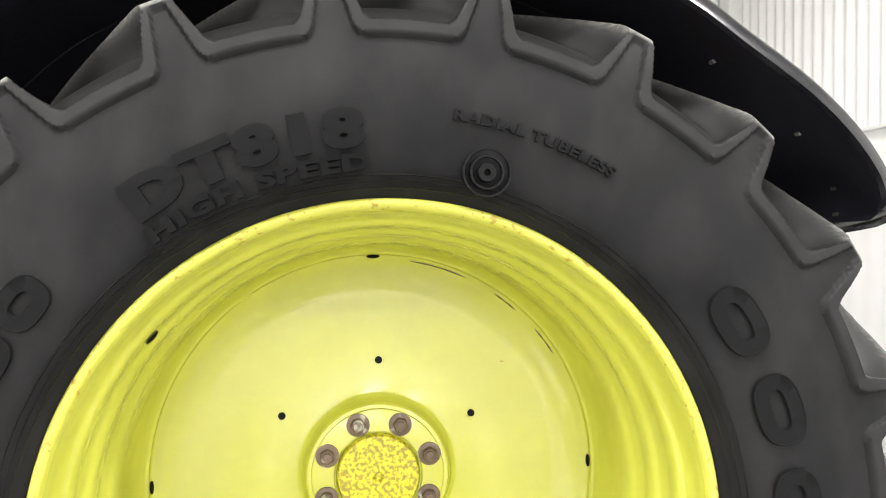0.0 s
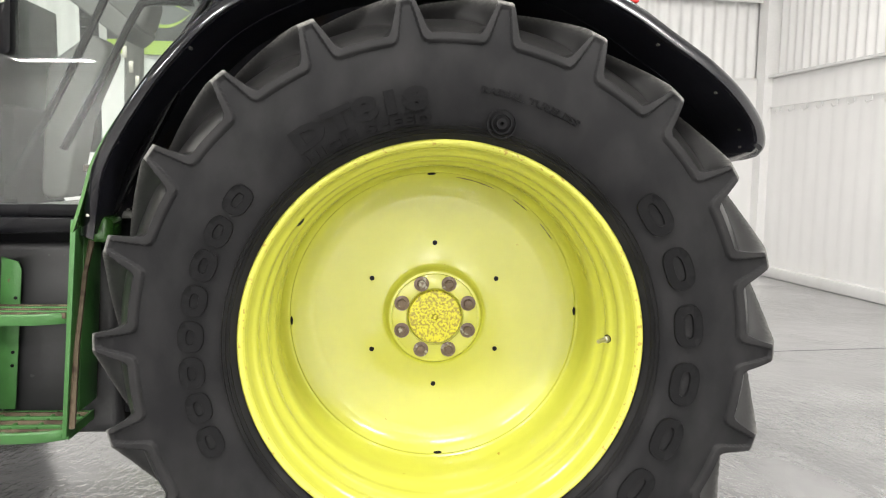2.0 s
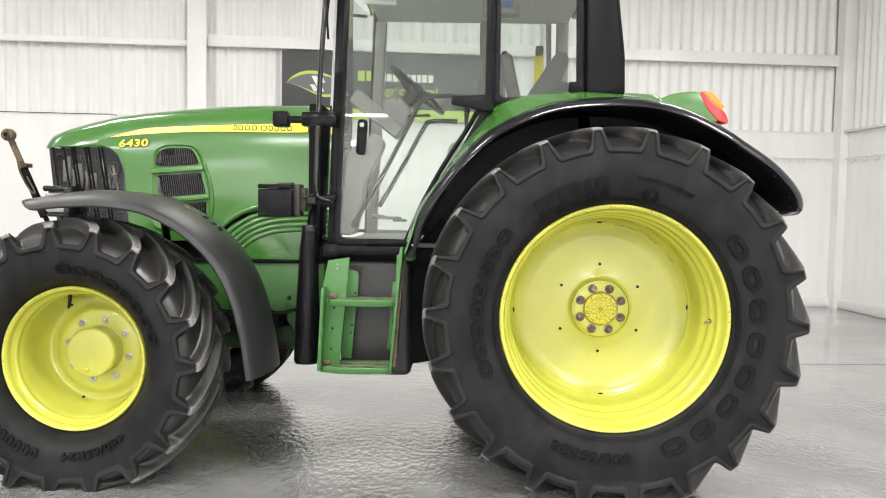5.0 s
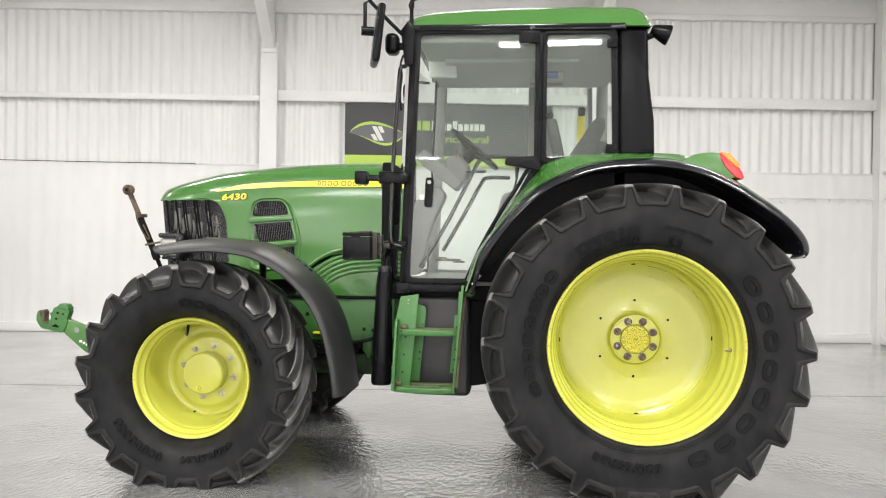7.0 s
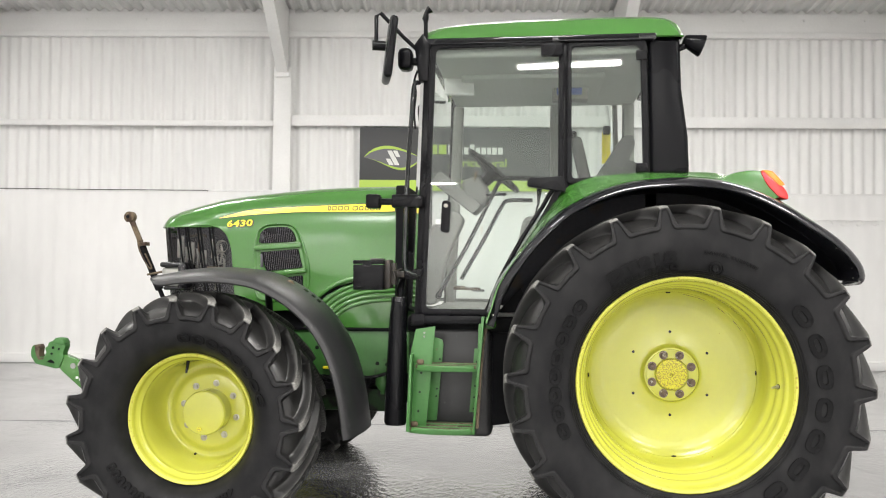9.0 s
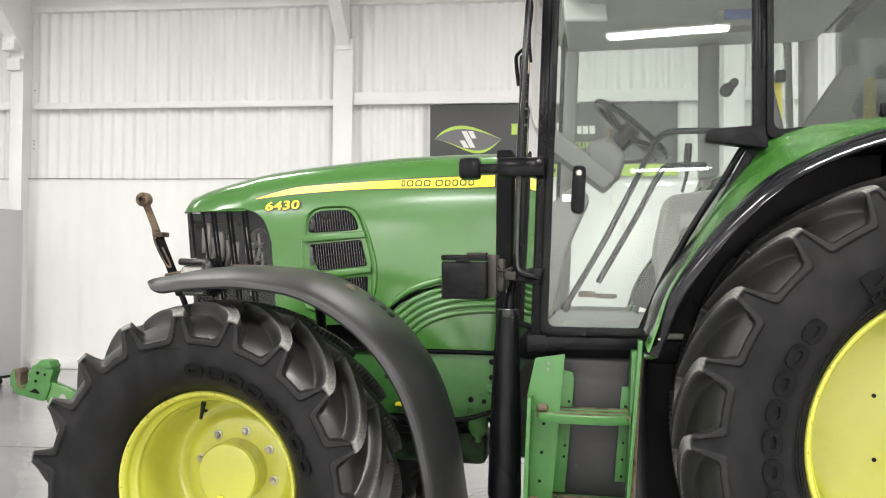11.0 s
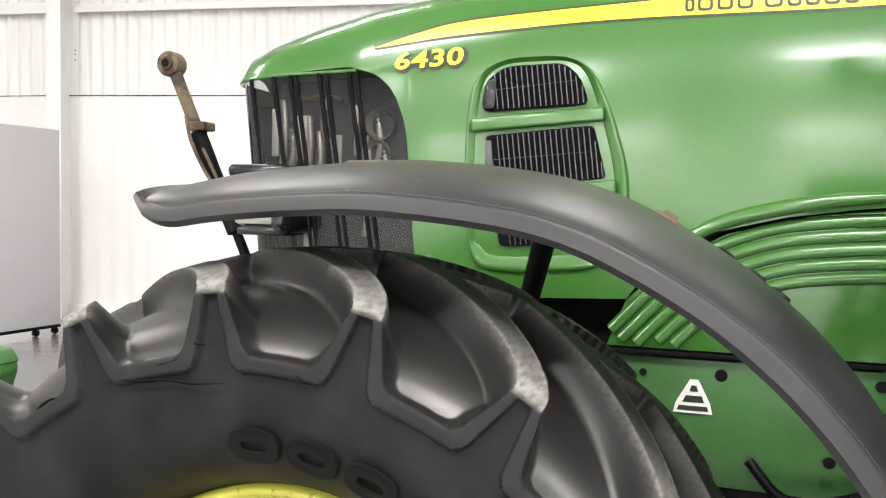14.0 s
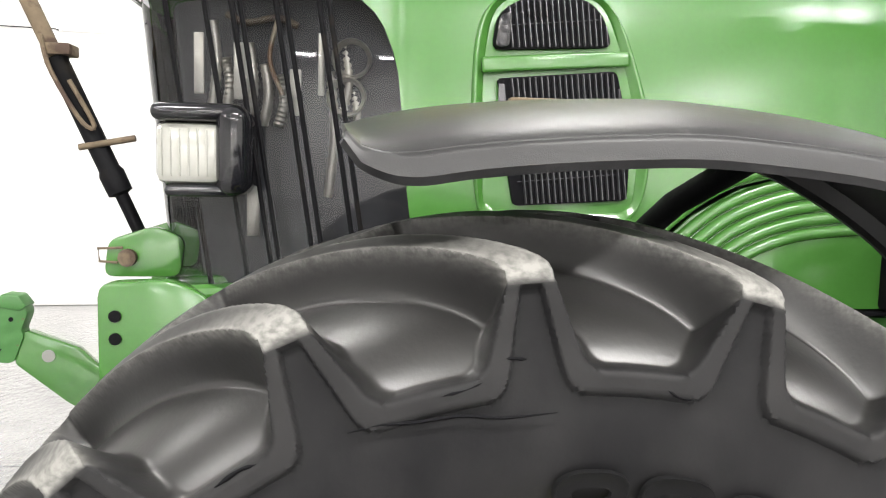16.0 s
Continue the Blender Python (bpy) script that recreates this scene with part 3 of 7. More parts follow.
def deep_column(u):
    """A column whose deep web shows from the side, with a haunch and two small boxes."""
    ob = thing("steel_column", HALL @ Vector((u, -0.1, 0)), "white painted deep steel column with haunch and junction boxes", "column", "hall columns")
    part("shaft", placed(bm_mesh("shaft", join_bm(box_bm(u - 0.085, u + 0.085, -0.265, -0.25, 0.0, 4.0, 0.002), box_bm(u - 0.008, u + 0.008, -0.25, 0.03, 0, 4.95, 0), box_bm(u - 0.085, u + 0.085, 0.03, 0.045, 0, 4.95, 0.002)), STEEL_WHITE)), ob)
    bm = bmesh.new()
    prof = [(-0.24, 4.0), (-0.265, 4.0), (-1.05, 4.70), (-HALL_D / 2, RIDGE - 0.30), (-HALL_D / 2, RIDGE - 0.06), (-0.10, 4.9)]
    a = [bm.verts.new((u - 0.075, v, z)) for v, z in prof]
    c = [bm.verts.new((u + 0.075, v, z)) for v, z in prof]
    bm.faces.new(a), bm.faces.new(c[::-1])
    for i in range(len(a)):
        bm.faces.new((a[i], c[i], c[(i + 1) % len(a)], a[(i + 1) % len(a)]))
    part("rafter", placed(bm_mesh("rafter", bm, STEEL_WHITE, False)), ob)
    part("junction_box", placed(bm_mesh("junction_box", join_bm(box_bm(u - 0.10, u + 0.08, -0.33, -0.265, 3.73, 3.88, 0.008), box_bm(u - 0.03, u + 0.01, -0.334, -0.33, 3.76, 3.85, 0.001)), STEEL_WHITE)), ob)
    part("junction_box", placed(bm_mesh("junction_box", join_bm(box_bm(u - 0.11, u + 0.05, -0.40, -0.30, 3.96, 4.12, 0.008), disc_y(u - 0.03, -0.408, -0.40, 4.04, 0.02, 12)), STEEL_WHITE)), ob)
    for z in (2.80, 2.86, 2.90, 3.55):
        part("bolt_head", placed(bm_mesh("bolt_head", disc_y(u + 0.05, 0.02, 0.034, z, 0.008, 8, 0), TRIM_GREY)), ob)
    return ob


def hook_rail():
    """A thin rail with a row of small hooks, on two walls."""
    for where, n, a0 in (("back", 12, 10.25), ("side", 16, 0.15)):
        ob = thing("hook_rail", HALL @ Vector((11.5 if where == "back" else HALL_W - 0.03, -0.03 if where == "back" else -1.5, 2.03)), "white rail with a row of small wire hooks", "hook rail", "hook rails")
        L = 0.205
        if where == "back":
            part("rail", placed(tube("rail", [(a0, -0.03, 2.045), (HALL_W, -0.03, 2.05)], 0.008, STEEL_WHITE, 6)), ob)
        else:
            part("rail", placed(tube("rail", [(HALL_W - 0.03, -0.03, 2.05), (HALL_W - 0.03, -4.2, 2.05)], 0.008, STEEL_WHITE, 6)), ob)
        for i in range(n):
            if where == "back":
                u = a0 + 0.1 + i * L
                pts = [(u, -0.03, 2.045), (u + 0.02, -0.05, 1.99), (u - 0.06, -0.05, 1.97), (u - 0.08, -0.05, 2.0)]
            else:
                v = -a0 - i * 0.25
                u = HALL_W - 0.03
                pts = [(u, v, 2.045), (u - 0.02, v - 0.02, 1.99), (u - 0.02, v + 0.06, 1.97), (u - 0.02, v + 0.08, 2.0)]
            part("hook", placed(tube("hook", pts, 0.006, STEEL_WHITE, 5)), ob)


def company_sign():
    ob = thing("wall_sign", HALL @ Vector((6.5, -0.03, 2.4)), "charcoal and lime company sign board fixed to the cladding", "sign")
    u0, u1, z0, z1 = 5.13, 8.05, 2.41, 3.28
    v = -0.06
    part("board", placed(box("board", u0, u1, v, v + 0.012, z0, z1, SIGN_DARK, 0.002)), ob)
    part("lime_band", placed(box("lime_band", u0, u1, v - 0.005, v - 0.001, z0, z0 + 0.145, SIGN_LIME, 0)), ob, "lime green printed band")
    # an eye-shaped emblem: two leaves and slanted strokes
    n = 24
    t = np.linspace(0, 1, n)
    cu, cz, w, h = u0 + 0.46, 2.86, 0.40, 0.17

    def leaf(lo, hi, name, mat, dv, top):
        up = [(cu - w + 2 * w * a, cz + (top[0] * math.sin(math.pi * a ** top[1]))) for a in t]
        dn = [(cu - w + 2 * w * a, cz + (lo * math.sin(math.pi * a ** hi))) for a in t]
        bm = bmesh.new()
        f = [bm.verts.new((a, v - dv, z)) for a, z in up + dn[::-1][1:-1]]
        bm.faces.new(f)
        geom = bmesh.ops.extrude_face_region(bm, geom=bm.faces[:])["geom"]
        bmesh.ops.translate(bm, verts=[g for g in geom if isinstance(g, bmesh.types.BMVert)], vec=(0, -0.002, 0))
        part(name, placed(bm_mesh(name, bm, mat, False)), ob)

    leaf(-h, 1.6, "emblem_leaf", SIGN_GREY, 0.002, (h * 0.9, 0.75))
    leaf(h * 0.74, 0.78, "emblem_arc", SIGN_LIME, 0.005, (h * 0.98, 0.74))
    leaf(-h * 0.80, 1.55, "emblem_arc", SIGN_LIME, 0.005, (-h * 1.0, 1.6))
    for stroke in ([(-0.08, 0.10), (-0.015, 0.10), (0.09, -0.10), (0.025, -0.10)], [(-0.10, -0.012), (-0.040, -0.012), (0.012, -0.10), (-0.048, -0.10)], [(0.0, 0.10), (0.06, 0.10), (0.10, 0.012), (0.045, 0.012)]):
        part("emblem_stroke", placed(prism("emblem_stroke", [(cu + a, cz + b) for a, b in stroke], v - 0.0085, v - 0.0065, SIGN_WHITE, 0)), ob)
    # the name as plain bars, then the trade in letters
    x = u0 + 0.98
    for k, (w, h) in enumerate([(0.11, 0.13), (0.13, 0.13), (0.085, 0.13), (0.05, 0.12), (0.08, 0.095), (0.08, 0.095), (0.08, 0.135), (0.08, 0.095), (0.08, 0.095), (0.065, 0.095), (0.08, 0.095), (0.08, 0.095)]):
        part("name_bar", placed(box("name_bar", x, x + w * 0.80, v - 0.004, v - 0.001, 2.915, 2.915 + h, SIGN_LIME if k < 2 else SIGN_WHITE, 0)), ob)
        x += w
    gv, gf, gw = glyphs("Agricultural", 0.115, 0.001)
    sc = 0.80 / gw
    P = [(u0 + 1.22 + a * sc, v - 0.003 - c, 2.745 + b) for a, b, c in gv]
    part("lettering", placed(mesh_from("lettering", P, gf, SIGN_LIME, False)), ob, "lime green lettering")
    for i in range(7):
        part("name_bar", placed(box("name_bar", u0 + 1.22 + i * 0.075, u0 + 1.28 + i * 0.075, v - 0.009, v - 0.006, z0 + 0.05, z0 + 0.10, SIGN_DARK, 0)), ob)


def rolling_board():
    """A grey display board on castors near the side wall."""
    ob = thing("display_board", (-7.6, 4.5, 0), "plain grey display board standing on small castors", "board")
    d = Vector((-0.16, -0.98, 0)).normalized()
    nrm = Vector((-d.y, d.x, 0))
    m = Matrix.Translation((-7.52, 5.12, 0)) @ Matrix((d, nrm, (0, 0, 1))).transposed().to_4x4()
    part("panel", box("panel", 0, 1.30, -0.03, 0.03, 0.09, 1.93, GREY_BOARD, 0.004, m), ob)
    part("bottom_rail", box("bottom_rail", 0, 1.30, -0.034, 0.034, 0.06, 0.09, BLACK, 0.003, m), ob)
    for a in (0.04, 0.24, 1.06, 1.26):
        bm = disc_y(a, -0.02, 0.02, 0.03, 0.03, 12)
        bm.transform(m)
        part("castor", bm_mesh("castor", bm, BLACK), ob)


def luminaire(u, v, z):
    ob = thing("ceiling_light", HALL @ Vector((u, v, z)), "long white linear ceiling light, switched on", "ceiling light", "hall lights")
    part("housing", placed(box("housing", u - 0.85, u + 0.85, v - 0.18, v + 0.18, z + 0.02, z + 0.09, STEEL_WHITE, 0.01)), ob)
    part("diffuser", placed(box("diffuser", u - 0.82, u + 0.82, v - 0.16, v + 0.16, z, z + 0.02, TUBE, 0.006)), ob, "glowing white diffuser")
    for a in (-0.7, 0.7):
        part("hanger", placed(tube("hanger", [(u + a, v, z + 0.08), (u + a, v, EAVE + (RIDGE - EAVE) * (1 - abs(-v - HALL_D / 2) / (HALL_D / 2)))], 0.006, STEEL_WHITE, 6)), ob)
    la = bpy.data.lights.new("linear_lamp", "AREA")
    la.shape, la.size, la.size_y, la.energy, la.color = "RECTANGLE", 1.6, 0.30, LAMP_WATTS * ROW_SHARE[v], (1.0, 0.975, 0.94)
    lo = new("linear_lamp", la)
    lo.matrix_world = HALL @ Matrix.Translation((u, v, z - 0.01))
    tagged(lo, "light of a linear ceiling fitting", "lamp")


hall()
for u in (4.06, 8.68):
    column(u)
deep_column(-0.05)
corner_column(HALL_W + 0.02, 1)
wall_rail(WEST + 0.1, -0.14, 3.29, 3.40)
wall_rail(0.05, 3.95, 3.29, 3.37)
wall_rail(4.18, 8.56, 3.30, 3.45)
wall_rail(8.80, HALL_W - 0.1, 3.30, 3.45)
tagged(part("cable", placed(tube("cable", [(WEST, -0.02, 2.41), (-1.2, -0.02, 2.405), (0.3, -0.022, 2.408), (1.5, -0.02, 2.40), (3.0, -0.02, 2.40), (3.03, -0.02, 2.39)], 0.005, BLACK_MATT, 6))), "thin dark cable along the cladding edge", "cable")
hook_rail()
company_sign()
rolling_board()
for v, z in ((-3.8, 5.0), (-9.0, 4.9), (-14.6, 4.6), (-20.4, 3.4)):
    for u in (-1.0, 2.8, 6.6, 10.4):
        luminaire(u, v, z)


# ---- the tractor ----
MID = 1.08          # its centre line
REAR = (0.0, 0.81)  # rear axle, x and z
FRONT = (-2.455, 0.566)
tractor = thing("tractor", (-1.2, MID, 0), "green and yellow farm tractor with glazed cab, parked on the floor", "tractor")


def tyre(name, centre, y_mid, envelope, lugs, phase, r_scoop, height, sweep, wid, wid_low, r_edge, fine=40):
    """A farm tyre: the envelope (rows of lateral place and radius, from bead to crown) with scoops sunk between slanting lugs."""
    env = spline(envelope, 400)
    cut = np.r_[0, np.cumsum(np.linalg.norm(np.diff(env, axis=0), axis=1))]
    total = cut[-1]
    split = cut[np.argmax(env[:, 1] > r_scoop - 0.04)]
    near_s = np.r_[np.linspace(0, split, 12, endpoint=False), np.linspace(split, total, 108)]
    far_s = np.linspace(0, total, 42)[1:]
    lat = np.r_[np.interp(near_s, cut, env[:, 0]), -np.interp(total - far_s, cut, env[:, 0])]
    rad = np.r_[np.interp(near_s, cut, env[:, 1]), np.interp(total - far_s, cut, env[:, 1])]
    s = np.r_[near_s - total, far_s]              # signed way from the crown
    tl, tr = np.gradient(lat), np.gradient(rad)
    k = np.hypot(tl, tr)
    nl, nr = -tr / k, tl / k                      # outward
    R = env[-1, 1]
    s_edge = total - cut[np.argmax(env[:, 1] > r_edge)]
    s_low = total - cut[np.argmax(env[:, 1] > r_scoop)]
    nth = lugs * fine
    th = np.linspace(0, 2 * math.pi, nth, endpoint=False)
    pitch = 2 * math.pi / lugs

    def lug_gap(sign, shift):
        a = -sign * s                              # way towards this lug's own shoulder
        x = np.clip(1 - a / s_edge, 0, 1.3)
        off = sweep * x ** 1.45
        slope = sweep * 1.45 * np.clip(x, 0, 1.1) ** 0.45 / s_edge * (a < s_edge)
        down = np.clip((a - s_edge) / (s_low - s_edge), 0, 1.4)
        half = wid * (0.95 + 0.2 * x) * (a < s_edge) + (wid * 0.95 + (wid_low - wid * 0.95) * down) * (a >= s_edge)
        d = (th[:, None] - phase - shift - off[None, :] / R + pitch / 2) % pitch - pitch / 2
        d = np.abs(d) * np.minimum(rad, R)[None, :] / np.sqrt(1 + slope ** 2)[None, :]
        nose = np.maximum(0, -(a + 0.02))[None, :] * 1.5
        return np.hypot(d, nose) - half[None, :], d

    gap, mid = lug_gap(1, 0)
    gap2, mid2 = lug_gap(-1, pitch / 2)
    mid = np.where((s < 0)[None, :], mid, mid2)
    gap = np.minimum(gap, gap2)
    low = (s_low - np.abs(s))[None, :] + 0 * gap
    kk = 0.016
    h = np.clip(0.5 + 0.5 * (low - gap) / kk, 0, 1)
    din = low * (1 - h) + gap * h - kk * h * (1 - h)
    side = np.clip((np.abs(s) - s_edge) / (s_low - s_edge), 0, 1)[None, :]
    depth = height * (1 - side ** 1.5) + 0.013 * side ** 1.5

    def step(x, w):
        x = np.clip(x / w, 0, 1)
        return x * x * (3 - 2 * x)

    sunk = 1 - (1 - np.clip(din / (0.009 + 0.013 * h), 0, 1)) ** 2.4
    # the floor between the lugs runs in one soft curve from the sidewall over the shoulder
    full = depth[0] if depth.ndim > 1 else depth

    s_in = s_edge * 0.42
    floor_r, floor_l = rad - nr * full, lat - nl * full
    for sign in (-1, 1):
        order = np.argsort(sign * s)
        at_low = np.array([np.interp(s_low, (sign * s)[order], floor_l[order]), np.interp(s_low, (sign * s)[order], floor_r[order])])
        at_in = np.array([np.interp(s_in, (sign * s)[order], floor_l[order]), np.interp(s_in, (sign * s)[order], floor_r[order])])
        corner = np.array([at_low[0] - sign * 0.012, at_in[1] + 0.003])
        turn = (at_low + at_in) / 2 * 0.42 + corner * 0.58
        q = np.clip((s_low - sign * s) / (s_low - s_in), 0, 1)
        on = (sign * s < s_low) & (sign * s > s_in)
        bez = ((1 - q) ** 2)[:, None] * at_low + (2 * q * (1 - q))[:, None] * turn + (q ** 2)[:, None] * at_in
        floor_l, floor_r = np.where(on, bez[:, 0], floor_l), np.where(on, bez[:, 1], floor_r)
    keep = np.clip((np.abs(s) - s_low + 0.012) / 0.02, 0, 1)
    on_side = step(np.abs(s)[None, :] - s_edge - 0.004, 0.008)
    # the raised band along the scoops, and the narrow slot in each lug end
    off_band = step(-din - (0.0110 + 0.0075 * side), 0.003) * on_side
    rr = rad[None, :] + (floor_r - rad)[None, :] * sunk - nr[None, :] * 0.009 * off_band
    ll = lat[None, :] + (floor_l - lat)[None, :] * sunk - nl[None, :] * 0.009 * off_band
    X = centre[0] + rr * np.cos(th)[:, None]
    Z = centre[1] + rr * np.sin(th)[:, None]
    Y = y_mid + ll
    press = np.maximum(0, 0.10 - np.maximum(Z, 0)) * 0.25
    Y = Y + np.sign(ll) * press * (np.abs(ll) > 0.1)
    Z = np.maximum(Z, 0.0008)
    m = len(s)
    V = np.stack([X, Y, Z], 2).reshape(-1, 3)
    i, j = np.meshgrid(np.arange(nth), np.arange(m - 1), indexing="ij")
    i2 = (i + 1) % nth
    F = np.stack([i * m + j, i * m + j + 1, i2 * m + j + 1, i2 * m + j], 2).reshape(-1, 4)
    top = step(-din + 0.002, 0.006) * (1 - step(np.abs(s)[None, :] - s_edge * 0.98, 0.012))
    band = step(-din + 0.002, 0.006) * on_side * (1 - off_band) * (np.abs(s)[None, :] < s_low + 0.03)
    outer = np.clip((np.abs(s) - s_edge * 0.50) / (s_edge * 0.42), 0, 1)[None, :]
    edge = np.exp(-((din + 0.002) / 0.0038) ** 2) * (np.abs(s)[None, :] < s_edge * 1.02)
    top = np.clip(top * (0.10 + 0.90 * outer ** 1.5) + 0.38 * edge, 0, 1)
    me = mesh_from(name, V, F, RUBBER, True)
    at = me.attributes.new("wear", "FLOAT", "POINT")
    at.data.foreach_set("value", np.clip(top, 0, 1).reshape(-1).astype(np.float32))
    at = me.attributes.new("band", "FLOAT", "POINT")
    at.data.foreach_set("value", np.clip(band, 0, 1).reshape(-1).astype(np.float32))
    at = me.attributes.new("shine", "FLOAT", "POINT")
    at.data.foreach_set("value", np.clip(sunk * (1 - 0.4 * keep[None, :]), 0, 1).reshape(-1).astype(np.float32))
    me.set_sharp_from_angle(angle=radians(50))
    return me


def side_y(envelope, y_mid, r):
    env = spline(envelope, 300)
    low = env[: int(len(env) * 0.8)]
    return y_mid + float(np.interp(r, low[:, 1], low[:, 0]))


def arc_word(name, text, centre, r, angle, height, span, envelope, y_mid, parent, proud=0.004, bold=0.03):
    """Raised letters bent round the wheel, reading clockwise; span: degrees."""
    v, f, w = glyphs(text, height, proud, bold)
    a = radians(angle) + radians(span) / 2 - v[:, 0] / w * radians(span)
    rad = r + v[:, 1]
    y = np.array([side_y(envelope, y_mid, q) for q in rad]) - v[:, 2] + 0.001
    P = np.stack([centre[0] + rad * np.cos(a), y, centre[1] + rad * np.sin(a)], 1)
    part(name, mesh_from(name, P, f, RUBBER_MARK, False), parent, "raised moulded lettering on the sidewall")


def arc_blocks(name, centre, r0, r1, a0, a1, count, envelope, y_mid, parent):
    """A brand name as a row of raised rounded rings bent round the wheel."""
    step = (a1 - a0) / count
    for i in range(count):
        mid, half = a0 + step * (i + 0.5), min(abs(step) * 0.44, 5.2)
        rm, hr = (r0 + r1) / 2, (r1 - r0) / 2
        wide = radians(half) * rm
        inner = min(wide, hr) * 0.66
        n, verts = 36, []
        rings = ((0.0, 0.004), (0.001, -0.0010), (0.0024, -0.0010), (0.0030, -0.0004), (inner, -0.0004), (inner + 0.0015, 0.004))
        for grow, layer in rings:
            for t in np.linspace(0, 2 * math.pi, n, endpoint=False):
                c, q = math.cos(t), math.sin(t)
                u = math.copysign(abs(c) ** 0.75, c) * (wide - grow)
                w = math.copysign(abs(q) ** 0.75, q) * (hr - grow)
                rr, a = rm + w, radians(mid) + u / rm
                verts.append((centre[0] + rr * math.cos(a), side_y(envelope, y_mid, rr) + layer, centre[1] + rr * math.sin(a)))
        faces = [(k * n + q, k * n + (q + 1) % n, (k + 1) * n + (q + 1) % n, (k + 1) * n + q) for k in range(5) for q in range(n)]
        part(name, sharp(mesh_from(name, verts, faces, RUBBER_MARK, True), 40), parent, "raised moulded brand block")


def hexnut(x, y, z, r, depth, washer=0.0, turn=0.0):
    bm = bmesh.new()
    bmesh.ops.create_cone(bm, cap_ends=True, segments=6, radius1=r, radius2=r * 0.92, depth=depth, matrix=Matrix.Translation((x, y - depth / 2, z)) @ Matrix.Rotation(turn, 4, "Y") @ Matrix.Rotation(radians(90), 4, "X"))
    bm_bevel(bm, r * 0.12, 1)
    parts = [bm, disc_y(x, y - depth - r * 0.35, y - depth, z, r * 0.55, 12, 0.001)]
    if washer:
        parts.append(disc_y(x, y - washer, y, z, r * 1.45, 20, 0.001))
    return join_bm(*parts)


def rear_wheel():
    cx, cz = REAR
    prof = [(0.500, 0.045), (0.509, 0.030), (0.512, 0.008), (0.508, -0.006), (0.501, -0.008), (0.494, -0.002), (0.490, 0.014), (0.487, 0.034), (0.482, 0.050), (0.474, 0.060), (0.471, 0.075), (0.472, 0.100), (0.469, 0.120), (0.461, 0.132), (0.459, 0.150), (0.461, 0.180),
            (0.457, 0.200), (0.450, 0.214), (0.448, 0.240), (0.449, 0.290), (0.447, 0.325), (0.441, 0.350), (0.434, 0.364), (0.4280, 0.3695), (0.4262, 0.3765), (0.420, 0.3815), (0.406, 0.391), (0.385, 0.400),
            (0.362, 0.405), (0.345, 0.4065), (0.32, 0.408), (0.28, 0.410), (0.22, 0.410), (0.165, 0.404), (0.150, 0.398), (0.143, 0.385), (0.138, 0.372), (0.130, 0.368), (0.085, 0.368), (0.083, 0.372), (0.080, 0.372)]
    sm = spline(prof, 220)
    ridx = [1 if (r > 0.492 and y < 0.03) else 0 for r, y in sm]
    wheel = part("rear_wheel", lathe("rear_wheel", sm, cx, cz, [YELLOW, YELLOW_CHIPPED], 160, ridx, 60), tractor, "yellow painted steel wheel with chipped flange")
    part("barrel", lathe("barrel", [(0.512, 0.03), (0.505, 0.05), (0.49, 0.07), (0.46, 0.2), (0.46, 0.3), (0.49, 0.44), (0.512, 0.50)], cx, cz, YELLOW, 96), wheel)
    part("hub_cap", lathe("hub_cap", [(0.081, 0.376), (0.080, 0.362), (0.077, 0.357), (0.04, 0.354), (0.010, 0.355), (0.006, 0.360), (0.0005, 0.360)], cx, cz, YELLOW_HUB, 64), wheel, "yellow hub cap with worn mottled paint")
    part("hub_ring", lathe("hub_ring", [(0.129, 0.3685), (0.128, 0.364), (0.124, 0.362), (0.086, 0.362), (0.0845, 0.366)], cx, cz, YELLOW, 64), wheel)
    for i in range(8):
        a = radians(22.5 + 45 * i)
        part("wheel_nut", bm_mesh("wheel_nut", hexnut(cx + 0.1065 * math.cos(a), 0.363, cz + 0.1065 * math.sin(a), 0.0155, 0.016, 0.005, i * 0.7), NUT), wheel, "rusty wheel nut with washer")
    for i in range(6):
        a = radians(90 + 60 * i)
        part("bolt_hole", bm_mesh("bolt_hole", disc_y(cx + 0.217 * math.cos(a), 0.4085, 0.415, cz + 0.217 * math.sin(a), 0.0075, 14, 0), BLACK_MATT), wheel, "dark round hole")
    for i, a in enumerate((92, 182, 2, 272, 141)):
        r, y = (0.4235, 0.377) if i < 4 else (0.470, 0.110)
        a = radians(a)
        ct, st = math.cos(a), math.sin(a)
        bm = bmesh.new()
        bmesh.ops.create_uvsphere(bm, u_segments=14, v_segments=8, radius=1, matrix=Matrix.Translation((cx + r * ct, y, cz + r * st)) @ Matrix.Rotation(-a, 4, "Y") @ Matrix.Diagonal((0.004, 0.006, 0.013, 1)))
        part("drain_slot", bm_mesh("drain_slot", bm, BLACK_MATT), wheel, "dark drain slot")
    a = radians(-2)
    p0 = Vector((cx + 0.466 * math.cos(a), 0.14, cz + 0.466 * math.sin(a)))
    d = Vector((-0.75, -0.55, -0.05)).normalized()
    valve = part("valve", tube("valve", [p0, p0 + d * 0.02, p0 + d * 0.022, p0 + d * 0.05], [0.010, 0.009, 0.0055, 0.0055], STEEL, 10), wheel, "metal tyre valve with black cap")
    part("valve_base", tube("valve_base", [p0 - d * 0.004, p0 + d * 0.010], 0.012, BLACK, 12), valve)
